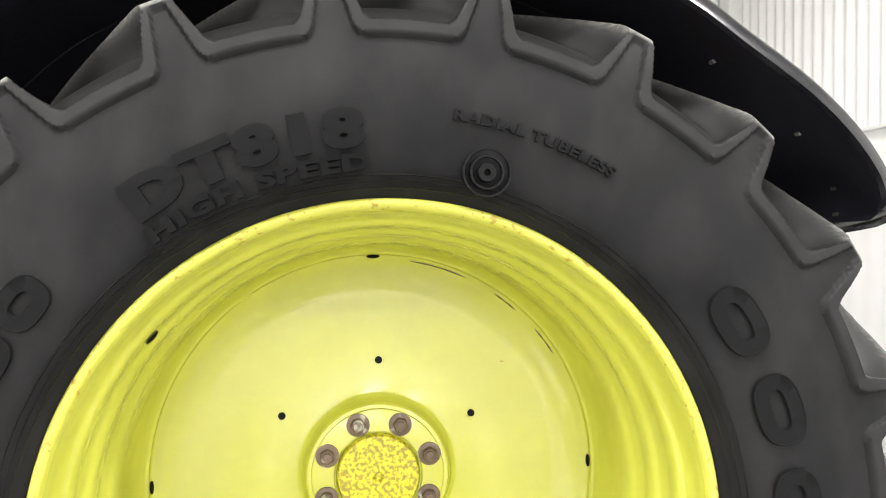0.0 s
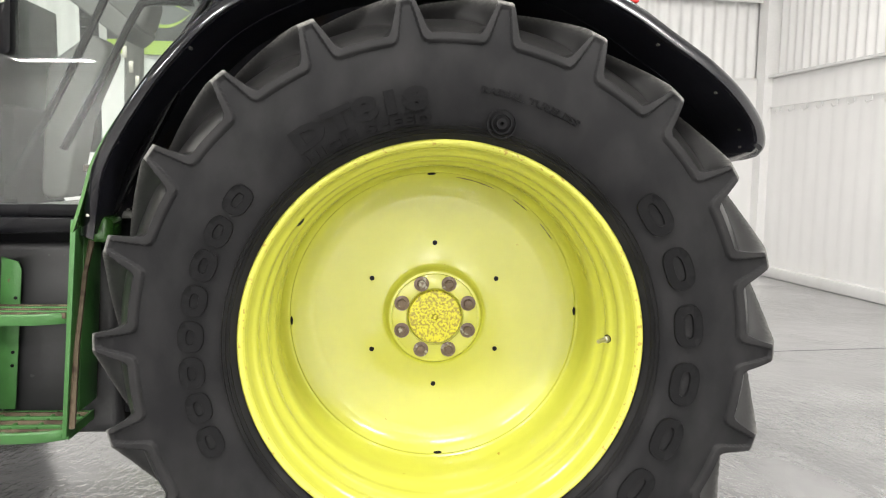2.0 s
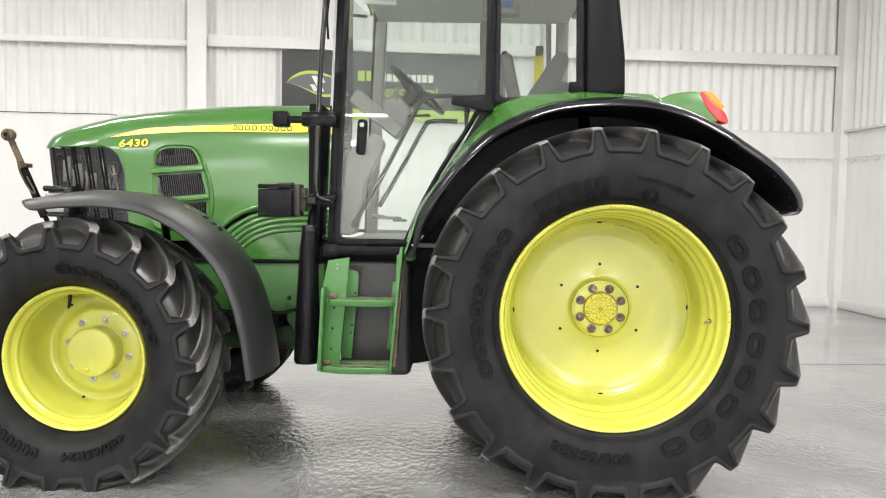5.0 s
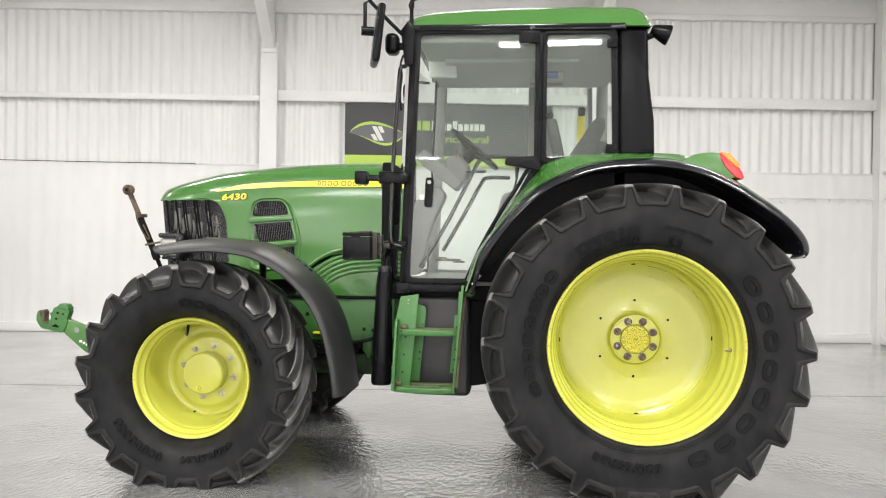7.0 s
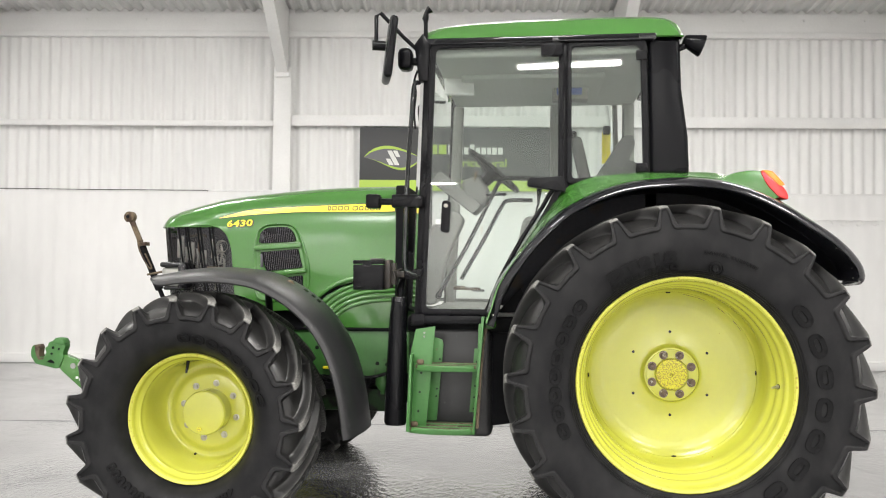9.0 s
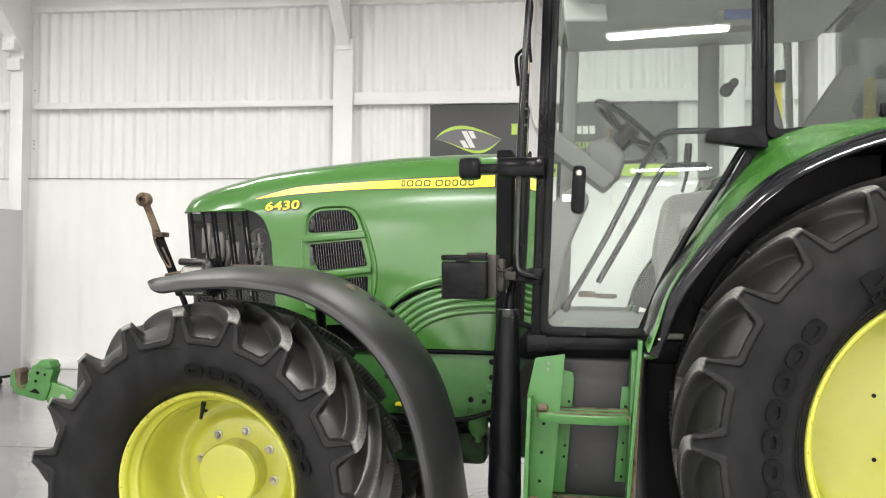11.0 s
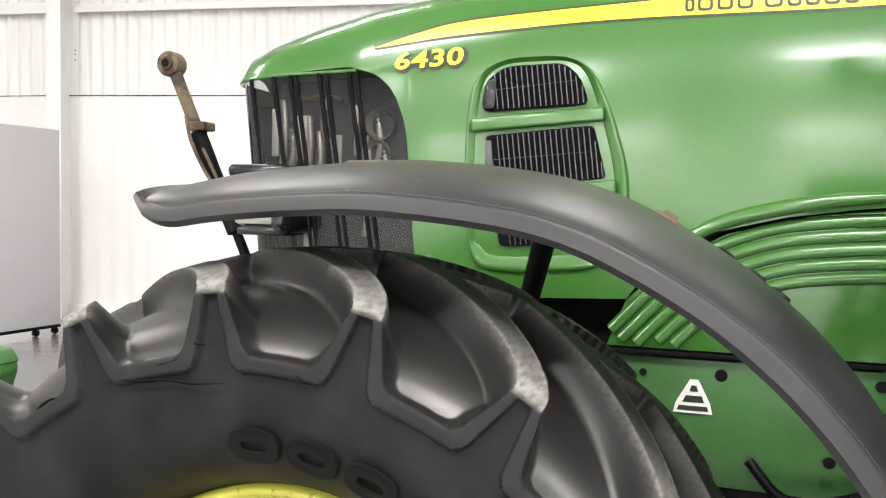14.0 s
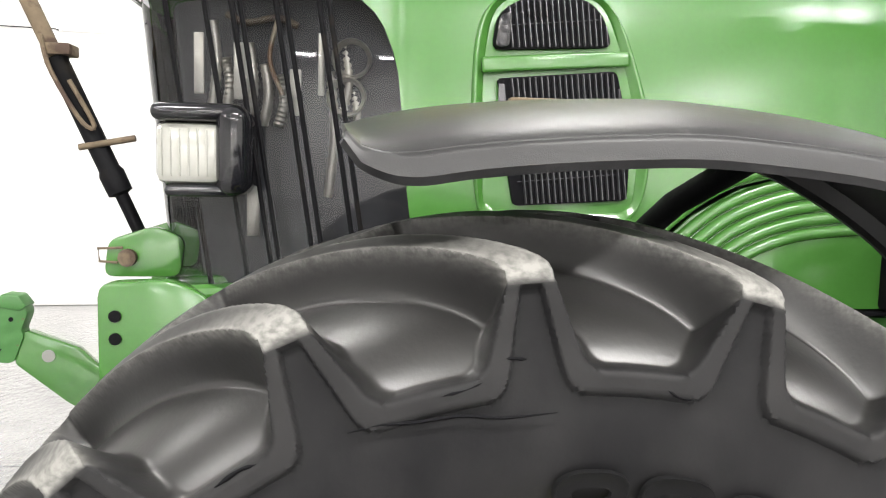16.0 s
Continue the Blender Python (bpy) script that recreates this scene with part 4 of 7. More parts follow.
    env = [(-0.255, 0.497), (-0.272, 0.512), (-0.292, 0.545), (-0.310, 0.60), (-0.318, 0.66), (-0.318, 0.72), (-0.312, 0.775), (-0.303, 0.815), (-0.292, 0.838), (-0.26, 0.852), (-0.15, 0.861), (0, 0.866)]
    ym = 0.258
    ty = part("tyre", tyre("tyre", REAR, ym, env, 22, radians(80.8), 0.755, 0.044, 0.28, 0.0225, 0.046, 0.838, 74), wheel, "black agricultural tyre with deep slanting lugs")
    arc_word("lettering", "DT818", REAR, 0.584, 110.5, 0.050, 32, env, ym, wheel, 0.003, 0.09)
    arc_word("lettering", "HIGH SPEED", REAR, 0.550, 110.5, 0.021, 33, env, ym, wheel, 0.004, 0.07)
    arc_word("lettering", "RADIAL TUBELESS", REAR, 0.624, 71.6, 0.015, 22.8, env, ym, wheel, 0.003, 0.05)
    for r0, r1 in ((0.037, 0.032), (0.026, 0.021), (0.014, 0.004)):
        ex, ez = cx + 0.562 * math.cos(radians(76.8)), cz + 0.562 * math.sin(radians(76.8))
        ye = side_y(env, ym, 0.562)
        part("tyre_emblem", lathe("tyre_emblem", [(r0, ye + 0.008), (r0 - 0.001, ye - 0.003), (r1 + 0.001, ye - 0.003), (r1, ye + 0.008)], ex, ez, RUBBER_MARK, 40), wheel, "raised round moulding on the sidewall")
    for a0, a1, r in ((82, 66, 0.4185), (57, 49.5, 0.4185), (42, 33.5, 0.4195)):
        part("scratch", tube("scratch", [(cx + r * math.cos(radians(a)), 0.381, cz + r * math.sin(radians(a))) for a in np.linspace(a0, a1, 14)], [0.0006, 0.0017, 0.0008, 0.0016, 0.0005], RUST, 6), wheel, "dark scratch in the paint")
    arc_word("lettering", "600/65R38", REAR, 0.592, -99, 0.045, 34, env, ym, wheel, 0.004, 0.05)
    arc_blocks("brand_block", REAR, 0.576, 0.646, 40, -71, 8, env, ym, wheel)
    arc_blocks("brand_block", REAR, 0.580, 0.640, 140, 206, 8, env, ym, wheel)
    for r in (0.524, 0.533, 0.542):
        y = side_y(env, ym, r)
        part("bead_line", lathe("bead_line", [(r - 0.0015, y + 0.002), (r, y - 0.0018), (r + 0.0015, y + 0.002)], cx, cz, RUBBER, 140), wheel, "raised line round the tyre bead")
    return wheel


def front_wheel():
    cx, cz = FRONT
    y0 = 0.035
    prof = [(0.325, 0.05), (0.333, 0.035), (0.337, 0.010), (0.334, -0.004), (0.328, -0.006), (0.321, 0.0), (0.315, 0.012), (0.312, 0.03), (0.303, 0.045), (0.296, 0.055), (0.296, 0.075), (0.290, 0.100), (0.286, 0.15), (0.281, 0.205), (0.272, 0.245), (0.256, 0.268),
            (0.240, 0.272), (0.225, 0.270), (0.205, 0.257), (0.19, 0.251), (0.16, 0.249), (0.112, 0.249)]
    sm = [(r, y + y0) for r, y in spline(prof, 120)]
    ridx = [1 if (r > 0.318 and y < y0 + 0.03) else 0 for r, y in sm]
    wheel = part("front_wheel", lathe("front_wheel", sm, cx, cz, [YELLOW, YELLOW_CHIPPED], 128, ridx, 60), tractor, "yellow painted front wheel with deep dished rim")
    part("barrel", lathe("barrel", [(0.336, 0.06), (0.325, 0.09), (0.29, 0.2), (0.29, 0.32), (0.325, 0.40), (0.337, 0.43)], cx, cz, YELLOW, 80), wheel)
    hub = [(0.119, 0.29), (0.119, 0.206), (0.113, 0.196), (0.10, 0.193), (0.0005, 0.192)]
    part("hub_cap", lathe("hub_cap", hub, cx, cz, YELLOW, 64, None, 30), wheel, "plain yellow drum-shaped hub cap")
    for i in range(8):
        a = radians(22.5 + 45 * i + 10)
        part("wheel_nut", bm_mesh("wheel_nut", hexnut(cx + 0.152 * math.cos(a), 0.284, cz + 0.152 * math.sin(a), 0.0125, 0.013, 0.004, i * 0.6), STEEL), wheel, "plated wheel nut with washer")
    for a in (124, -110):
        r = 0.258
        part("bolt_hole", bm_mesh("bolt_hole", disc_y(cx + r * math.cos(radians(a)), 0.294, 0.312, cz + r * math.sin(radians(a)), 0.006, 12, 0), BLACK_MATT), wheel, "dark round hole")
    part("drain_plug", bm_mesh("drain_plug", join_bm(disc_y(cx - 0.02, 0.187, 0.196, cz - 0.085, 0.014, 16), disc_y(cx - 0.02, 0.182, 0.188, cz - 0.085, 0.007, 6, 0)), YELLOW_HUB), wheel)
    p0 = Vector((cx - 0.045, 0.10, cz + 0.288))
    valve = part("valve", tube("valve", [p0, p0 + Vector((0, -0.008, -0.03)), p0 + Vector((0, -0.02, -0.06))], [0.009, 0.0075, 0.0055], BLACK, 10), wheel, "black rubber tyre valve")
    env = [(-0.115, 0.325), (-0.150, 0.340), (-0.195, 0.365), (-0.232, 0.41), (-0.248, 0.465), (-0.248, 0.52), (-0.244, 0.56), (-0.2425, 0.592), (-0.239, 0.610), (-0.218, 0.6255), (-0.11, 0.644), (0, 0.651)]
    ym = 0.165
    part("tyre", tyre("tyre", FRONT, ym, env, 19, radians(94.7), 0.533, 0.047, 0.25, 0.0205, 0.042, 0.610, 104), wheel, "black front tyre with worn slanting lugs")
    arc_blocks("brand_block", FRONT, 0.400, 0.448, 94, 12, 8, env, ym, wheel)
    arc_blocks("brand_block", FRONT, 0.405, 0.452, -105, -150, 8, env, ym, wheel)
    for pts in (((112, 0.522), (109, 0.519), (106, 0.512), (102, 0.508), (98, 0.500), (93, 0.4995)), ((124, 0.533), (121.5, 0.534), (120, 0.531)), ((97.5, 0.548), (95.5, 0.545)), ((83, 0.522), (81.5, 0.516), (80, 0.515)), ((104, 0.527), (101, 0.528), (99, 0.533))):
        line = [(cx + r * math.cos(radians(a)), side_y(env, ym, r) + 0.0012, cz + r * math.sin(radians(a))) for a, r in pts]
        part("crack", tube("crack", line, [0.0004, 0.0022, 0.0014, 0.0018, 0.0004], CORE_BLACK, 5, 20), wheel, "dark split in the rubber")
    arc_word("lettering", "480/65R24", FRONT, 0.405, -70, 0.036, 42, env, ym, wheel)
    return wheel


def far_copy(wheel, x):
    """The same wheel on the far side, turned about the upright line through the axle's middle."""
    m = Matrix.Translation((x, MID, 0)) @ Matrix.Rotation(math.pi, 4, "Z") @ Matrix.Translation((-x, -MID, 0))
    made = {}
    for o in (wheel, *wheel.children):
        c = o.copy()
        scene.collection.objects.link(c)
        made[o] = c
        if o is wheel:
            c.matrix_basis = m
        else:
            c.parent = made[wheel]


rear = rear_wheel()
far_copy(rear, REAR[0])
front = front_wheel()
far_copy(front, FRONT[0])


# bonnet ------------------------------------------------------------
HOOD = np.array([  # x, half width, top, lower edge
    (-3.105, 0.075, 1.630, 1.597), (-3.085, 0.118, 1.655, 1.597), (-3.05, 0.158, 1.684, 1.597), (-2.97, 0.200, 1.712, 1.598), (-2.85, 0.228, 1.745, 1.602), (-2.72, 0.246, 1.775, 1.606),
    (-2.690, 0.250, 1.782, 1.598), (-2.660, 0.253, 1.787, 1.590), (-2.637, 0.2655, 1.791, 1.577), (-2.612, 0.266, 1.794, 1.555), (-2.594, 0.2665, 1.797, 1.527), (-2.577, 0.267, 1.799, 1.485), (-2.566, 0.267, 1.800, 1.443), (-2.553, 0.2675, 1.802, 1.314), (-2.546, 0.2675, 1.803, 1.216), (-2.53, 0.268, 1.806, 1.09), (-2.30, 0.270, 1.830, 1.08),
    (-2.06, 0.271, 1.850, 1.09), (-2.0, 0.272, 1.853, 1.175), (-1.89, 0.274, 1.858, 1.237), (-1.75, 0.277, 1.862, 1.272), (-1.62, 0.279, 1.863, 1.29), (-1.525, 0.281, 1.863, 1.300)])


CROWN = np.array([(0, 0), (0.006, 0.30), (0.024, 0.55), (0.052, 0.72), (0.09, 0.83), (0.135, 0.90), (0.18, 0.94), (0.215, 0.96), (0.33, 0.985), (0.5, 0.997), (0.74, 1.0)])  # drop from the top, share of the half width
CURVE = spline(CROWN, 240)


def crown(drop):
    return float(np.interp(drop, CURVE[:, 0], CURVE[:, 1]))


for k in range(len(HOOD)):  # the nose ends high on the crown
    if HOOD[k, 0] < -2.65:
        HOOD[k, 1] /= crown(HOOD[k, 2] - HOOD[k, 3])


def hood_section(x):
    w, t, b = (float(np.interp(x, HOOD[:, 0], HOOD[:, i])) for i in (1, 2, 3))
    deep = t - b
    upper = min(0.18, deep * 0.98)
    drops = [upper * q ** 1.9 for q in np.linspace(0, 1, 18)] + [upper + (deep - upper) * q for q in np.linspace(0, 1, 9)[1:]]
    pts = [(w * crown(d), t - d) for d in drops]
    return pts


def hood_y(x, z, proud=0.002):
    s = np.array(hood_section(x))
    return MID - float(np.interp(z, s[::-1, 1], s[::-1, 0])) - proud


def hood():
    xs = sorted(set(np.round(np.r_[HOOD[:, 0], np.linspace(-3.0, -1.6, 22), np.linspace(-2.70, -2.53, 26)], 4)))
    rows = []
    for x in xs:
        s = hood_section(x)
        rows.append([(x, MID - a, z) for a, z in s[::-1]] + [(x, MID + a, z) for a, z in s[1:]])
    ob = part("bonnet", grid_mesh("bonnet", rows, GREEN, True, -0.006, 50), tractor, "glossy green painted bonnet")
    # front lip under the nose
    lip = [(x, MID - hood_section(x)[-1][0] + 0.003, 1.597) for x in np.linspace(-2.7, -3.104, 24)]
    lip = lip + [(x, 2 * MID - y, z) for x, y, z in lip[::-1]]
    part("bonnet_lip", tube("bonnet_lip", lip, 0.005, GREEN, 8), ob)
    # side stripe
    top = spline([(-2.656, 1.650), (-2.55, 1.680), (-2.421, 1.704), (-2.1, 1.722), (-1.7, 1.737), (-1.545, 1.742)], 36)
    low = spline([(-2.656, 1.648), (-2.55, 1.659), (-2.42, 1.671), (-2.10, 1.687), (-1.70, 1.687), (-1.545, 1.690)], 36)
    for name, mat, grow, proud in (("stripe_shadow", DECAL_BLACK, 0.005, 0.0015), ("stripe", DECAL_YELLOW, 0.0, 0.0028)):
        rows = []
        for f in np.linspace(0, 1, 6):
            rows.append([(x, hood_y(x, z, proud), z) for (x, z) in [(a[0] + (grow if i == len(top) - 1 else 0), (c[1] - grow) * (1 - f) + (a[1] + grow) * f) for i, (a, c) in enumerate(zip(top, low))]])
        part(name, grid_mesh(name, rows, mat), ob, "yellow stripe along the bonnet side" if name == "stripe" else "dark edge of the stripe")
    # brand on the stripe, as plain dark blocks
    x = -1.963
    for w in (0.022, 0.036, 0.036, 0.036, 0.012, 0.040, 0.031, 0.031, 0.035, 0.031):
        if w > 0.02:
            zc, hw, hz = 1.710, w * 0.42, 0.0145
            rows = []
            for g in (0.0, 0.0055):
                loop = [(x + w / 2 + math.copysign(abs(math.cos(t)) ** 0.5, math.cos(t)) * (hw - g), zc + math.copysign(abs(math.sin(t)) ** 0.5, math.sin(t)) * (hz - g)) for t in np.linspace(0, 2 * math.pi, 33)]
                rows.append([(a, hood_y(a, z, 0.0042), z) for a, z in loop])
            part("brand_block", grid_mesh("brand_block", rows, DECAL_BLACK), ob)
        x += w * 1.075
    # model number
    for name, mat, dx, dz, proud, fat in (("number_shadow", DECAL_BLACK, 0.004, -0.004, 0.002, 1.0), ("number", DECAL_YELLOW, 0, 0, 0.0045, 1.0)):
        v, f, w = glyphs("6430", 0.040, 0.0006, 0.035)
        sc = 0.165 / w
        X = -2.602 + dx + v[:, 0] * sc + v[:, 1] * 0.10
        Z = 1.594 + dz + v[:, 1] + (X + 2.602) * 0.05
        P = [(a, hood_y(a, z, proud) - c, z) for a, z, c in zip(X, Z, v[:, 2])]
        part(name, mesh_from(name, P, f, mat, False), ob, "yellow model number on the bonnet" if name == "number" else "")
        if name == "number_shadow":
            for ox, oz in ((-0.004, 0.003), (0.006, 0.003), (-0.003, -0.005)):
                P2 = [(a + ox, y + 0.0004, z + oz) for a, y, z in P]
                part("number_shadow", mesh_from("number_shadow", P2, f, mat, False), ob)
    # side vents: dark openings with upright slats, in a green surround
    holes = [([(-2.388, 1.492), (-2.378, 1.560), (-2.335, 1.590), (-2.205, 1.594), (-2.172, 1.565), (-2.150, 1.505)], 0.02),
             ([(-2.378, 1.438), (-2.140, 1.460), (-2.110, 1.347), (-2.335, 1.322)], 0.012), ([(-2.352, 1.268), (-2.106, 1.300), (-2.108, 1.208), (-2.338, 1.193)], 0.012)]
    for poly, r in holes:
        rp = rounded(poly, r, 4)
        opening = part("vent_opening", prism("vent_opening", rp, 0.8025, 0.815, CORE_BLACK, 0), ob, "dark vent opening with upright slats")
        xs_, zs_ = [p[0] for p in poly], [p[1] for p in poly]
        for x in np.arange(min(xs_) + 0.034, max(xs_) - 0.004, 0.0118):
            zz = []
            for a, b in zip(rp, rp[1:] + rp[:1]):
                if (a[0] - x) * (b[0] - x) < 0:
                    zz.append(a[1] + (b[1] - a[1]) * (x - a[0]) / (b[0] - a[0]))
            if len(zz) >= 2 and max(zz) - min(zz) > 0.02:
                m = Matrix.Translation((x, 0.802, (min(zz) + max(zz)) / 2)) @ Matrix.Rotation(radians(-7), 4, "Y") @ Matrix.Rotation(radians(12), 4, "Z")
                L = (max(zz) - min(zz)) / 2 - 0.003
                part("slat", box("slat", -0.0012, 0.0012, -0.006, 0.004, -L, L, SLAT, 0, m), opening)
        part("mesh_wire", tube("mesh_wire", [(min(xs_) + 0.02, 0.797, (min(zs_) + max(zs_)) / 2 - 0.006), (max(xs_) - 0.03, 0.797, (min(zs_) + max(zs_)) / 2 + 0.012)], 0.0008, SLAT, 5), opening)
    part("vent_plate", prism("vent_plate", [(-2.374, 1.345), (-2.374, 1.428), (-2.362, 1.427), (-2.354, 1.345)], 0.7985, 0.8015, SLAT, 0.001), ob, "pale metal plate inside the vent")
    part("vent_plate", prism("vent_plate", rounded([(-2.384, 1.496), (-2.376, 1.556), (-2.352, 1.566), (-2.356, 1.496)], 0.01, 4), 0.794, 0.800, BLACK_GLOSS, 0.002), ob)
    ring = spline([(-2.300, 1.135), (-2.385, 1.145), (-2.410, 1.20), (-2.420, 1.30), (-2.424, 1.40), (-2.418, 1.515), (-2.396, 1.575), (-2.345, 1.606), (-2.27, 1.614), (-2.19, 1.606), (-2.140, 1.568), (-2.100, 1.48), (-2.066, 1.36), (-2.064, 1.26), (-2.085, 1.185), (-2.14, 1.15), (-2.30, 1.135)], 90)
    inner = spline([(-2.396, 1.20), (-2.402, 1.40), (-2.396, 1.51), (-2.378, 1.572), (-2.335, 1.598), (-2.27, 1.602), (-2.20, 1.600), (-2.160, 1.570), (-2.125, 1.48), (-2.095, 1.36), (-2.090, 1.25), (-2.105, 1.19), (-2.18, 1.18), (-2.35, 1.172), (-2.39, 1.20)], 70)
    # the surround: one raised band that slopes in towards the openings
    cx, cz = -2.25, 1.38

    def reach(line, t):
        ang = np.unwrap(np.arctan2(line[:, 1] - cz, line[:, 0] - cx))
        if ang[-1] < ang[0]:
            ang, line = ang[::-1], line[::-1]
        t = ang[0] + (t - ang[0]) % (2 * math.pi)
        return float(np.interp(t, ang, np.hypot(line[:, 0] - cx, line[:, 1] - cz)))

    turn = np.linspace(0, 2 * math.pi, 121)
    outer_r = np.array([reach(ring, t) for t in turn])
    inner_r = np.array([reach(inner, t) for t in turn])
    rows = []
    for f, proud in ((-0.06, -0.003), (0.0, 0.003), (0.12, 0.0085), (0.26, 0.010), (0.42, 0.008), (0.75, 0.003), (1.0, 0.0), (1.10, -0.003), (1.14, -0.008)):
        rows.append([(cx + r * math.cos(t), hood_y(cx + r * math.cos(t), cz + r * math.sin(t), proud), cz + r * math.sin(t)) for t, r in zip(turn, outer_r * (1 - f) + inner_r * f)])
    part("vent_surround", grid_mesh("vent_surround", rows, GREEN, True, 0, 60), ob, "raised green surround of the side vents")
    for a, b in (((-2.408, 1.462), (-2.118, 1.484)), ((-2.35, 1.298), (-2.088, 1.330))):
        d = Vector((b[0] - a[0], 0, b[1] - a[1]))
        bm = box_bm(0, d.length, -0.010, 0.012, -0.015, 0.015, 0.005, 3, Matrix.Translation((a[0], 0.803, a[1])) @ Matrix.Rotation(-math.atan2(d.z, d.x), 4, "Y"))
        part("vent_bar", bm_mesh("vent_bar", bm, GREEN), ob, "green cross bar of the vent")
    return ob


def grille():
    plan = [(-2.52, 0.255), (-2.66, 0.246), (-2.80, 0.232), (-2.92, 0.210), (-3.01, 0.180), (-3.06, 0.140), (-3.088, 0.075), (-3.095, 0.0)]
    sm = spline(plan, 30)
    line = [(x, MID - a) for x, a in sm] + [(x, MID + a) for x, a in sm[::-1][1:]]
    lean = lambda z: (1.6 - z) * 0.10
    rows = [[(x + lean(z), y, z) for x, y in line] for z in (1.597, 1.45, 1.30, 1.15, 1.0, 0.93)]
    ob = part("grille", grid_mesh("grille", rows, SMOKE, True), tractor, "glossy black radiator grille with upright ribs")
    ob.visible_shadow = False
    half = np.array(sm)[::-1]
    for side in (1, -1):
        for x in (-2.703, -2.722, -2.785, -2.804, -2.872, -2.889, -2.941, -3.02):
            a = float(np.interp(x, half[:, 0], half[:, 1]))
            pts = [(x + lean(z) * 1.5, MID - side * (a - 0.06 * lean(z) + 0.0035), z) for z in np.linspace(1.594, 0.95, 8)]
            part("rib", tube("rib", pts, 0.0055, BLACK_MATT, 6), ob)
    # the dark core and the hoses behind the cover
    core = [(x * 0.995 - 0.012, MID - max(0.0, a - 0.055)) for x, a in sm[:-1]] + [(x * 0.995 - 0.012, MID + max(0.0, a - 0.055)) for x, a in sm[::-1]]
    part("radiator", grid_mesh("radiator", [[(x + 0.05 + lean(z), y, z) for x, y in core] for z in (1.59, 1.25, 0.94)], CORE_GREY), ob, "dark radiator behind the cover")
    for x, z0, z1 in ((-2.93, 1.36, 1.54), (-2.905, 1.36, 1.47), (-2.86, 1.34, 1.50), (-2.83, 1.34, 1.46), (-2.80, 1.34, 1.44), (-2.70, 1.2, 1.45), (-2.672, 1.36, 1.50), (-2.655, 1.30, 1.42)):
        part("hose", tube("hose", [(x, 0.905, z0), (x + 0.012, 0.900, (z0 + z1) / 2), (x + 0.004, 0.905, z1)], [0.009 + 0.0025 * (i % 2) for i in range(24)], STEEL, 8, 24), ob, "braided hose behind the cover")
    for x, z in ((-2.655, 1.475), (-2.665, 1.40)):
        part("reflector", lathe("reflector", [(0.040, 0.880), (0.037, 0.876), (0.030, 0.894), (0.016, 0.910), (0.001, 0.914)], x, z, STEEL, 28), ob, "bright lamp bowl behind the cover")
    part("wire_loom", tube("wire_loom", [(-2.90, 0.905, 1.555), (-2.86, 0.90, 1.54), (-2.80, 0.895, 1.55), (-2.76, 0.892, 1.535)], 0.007, RUST, 8, 20), ob, "brown wire loom")
    part("wire_loom", tube("wire_loom", [(-2.80, 0.895, 1.55), (-2.815, 0.893, 1.47), (-2.79, 0.892, 1.40)], 0.005, PIPE_TAN, 8, 20), ob, "tan wire loom")
    # bright strips added to imitate the ribbed wall's reflections in the inner lamp
    for x, z0, z1, w in ((-2.965, 1.40, 1.52, 0.020), (-2.885, 1.39, 1.50, 0.030), (-2.775, 1.36, 1.45, 0.022), (-2.72, 1.40, 1.52, 0.012), (-2.86, 1.12, 1.22, 0.025)):
        yy = MID - float(np.interp(x, half[:, 0], half[:, 1])) + 0.030
        part("bracket", box("bracket", x, x + w, yy, yy + 0.006, z0, z1, STEEL, 0.002), ob, "bright steel strip imitating a reflection behind the cover")
    # lamp in its own housing at the grille's corner
    lamp = part("work_lamp", bm_mesh("work_lamp", join_bm(box_bm(-3.022, -2.86, 0.79, 0.94, 1.340, 1.374, 0.016, 4), box_bm(-3.0, -2.86, 0.80, 0.94, 1.200, 1.222, 0.010, 3), box_bm(-2.905, -2.842, 0.780, 0.95, 1.200, 1.374, 0.032, 5)), BLACK_GLOSS), tractor, "glossy black lamp housing with pale square lens")
    part("lens", box("lens", -3.018, -2.892, 0.806, 0.93, 1.222, 1.340, LENS, 0.02), lamp, "pale ribbed lamp lens")
    for i in range(7):
        x = -3.004 + i * 0.0165
        part("lens_rib", tube("lens_rib", [(x, 0.8065, 1.238), (x, 0.8055, 1.28), (x, 0.8065, 1.326)], 0.0022, LENS, 6), lamp)
    return ob


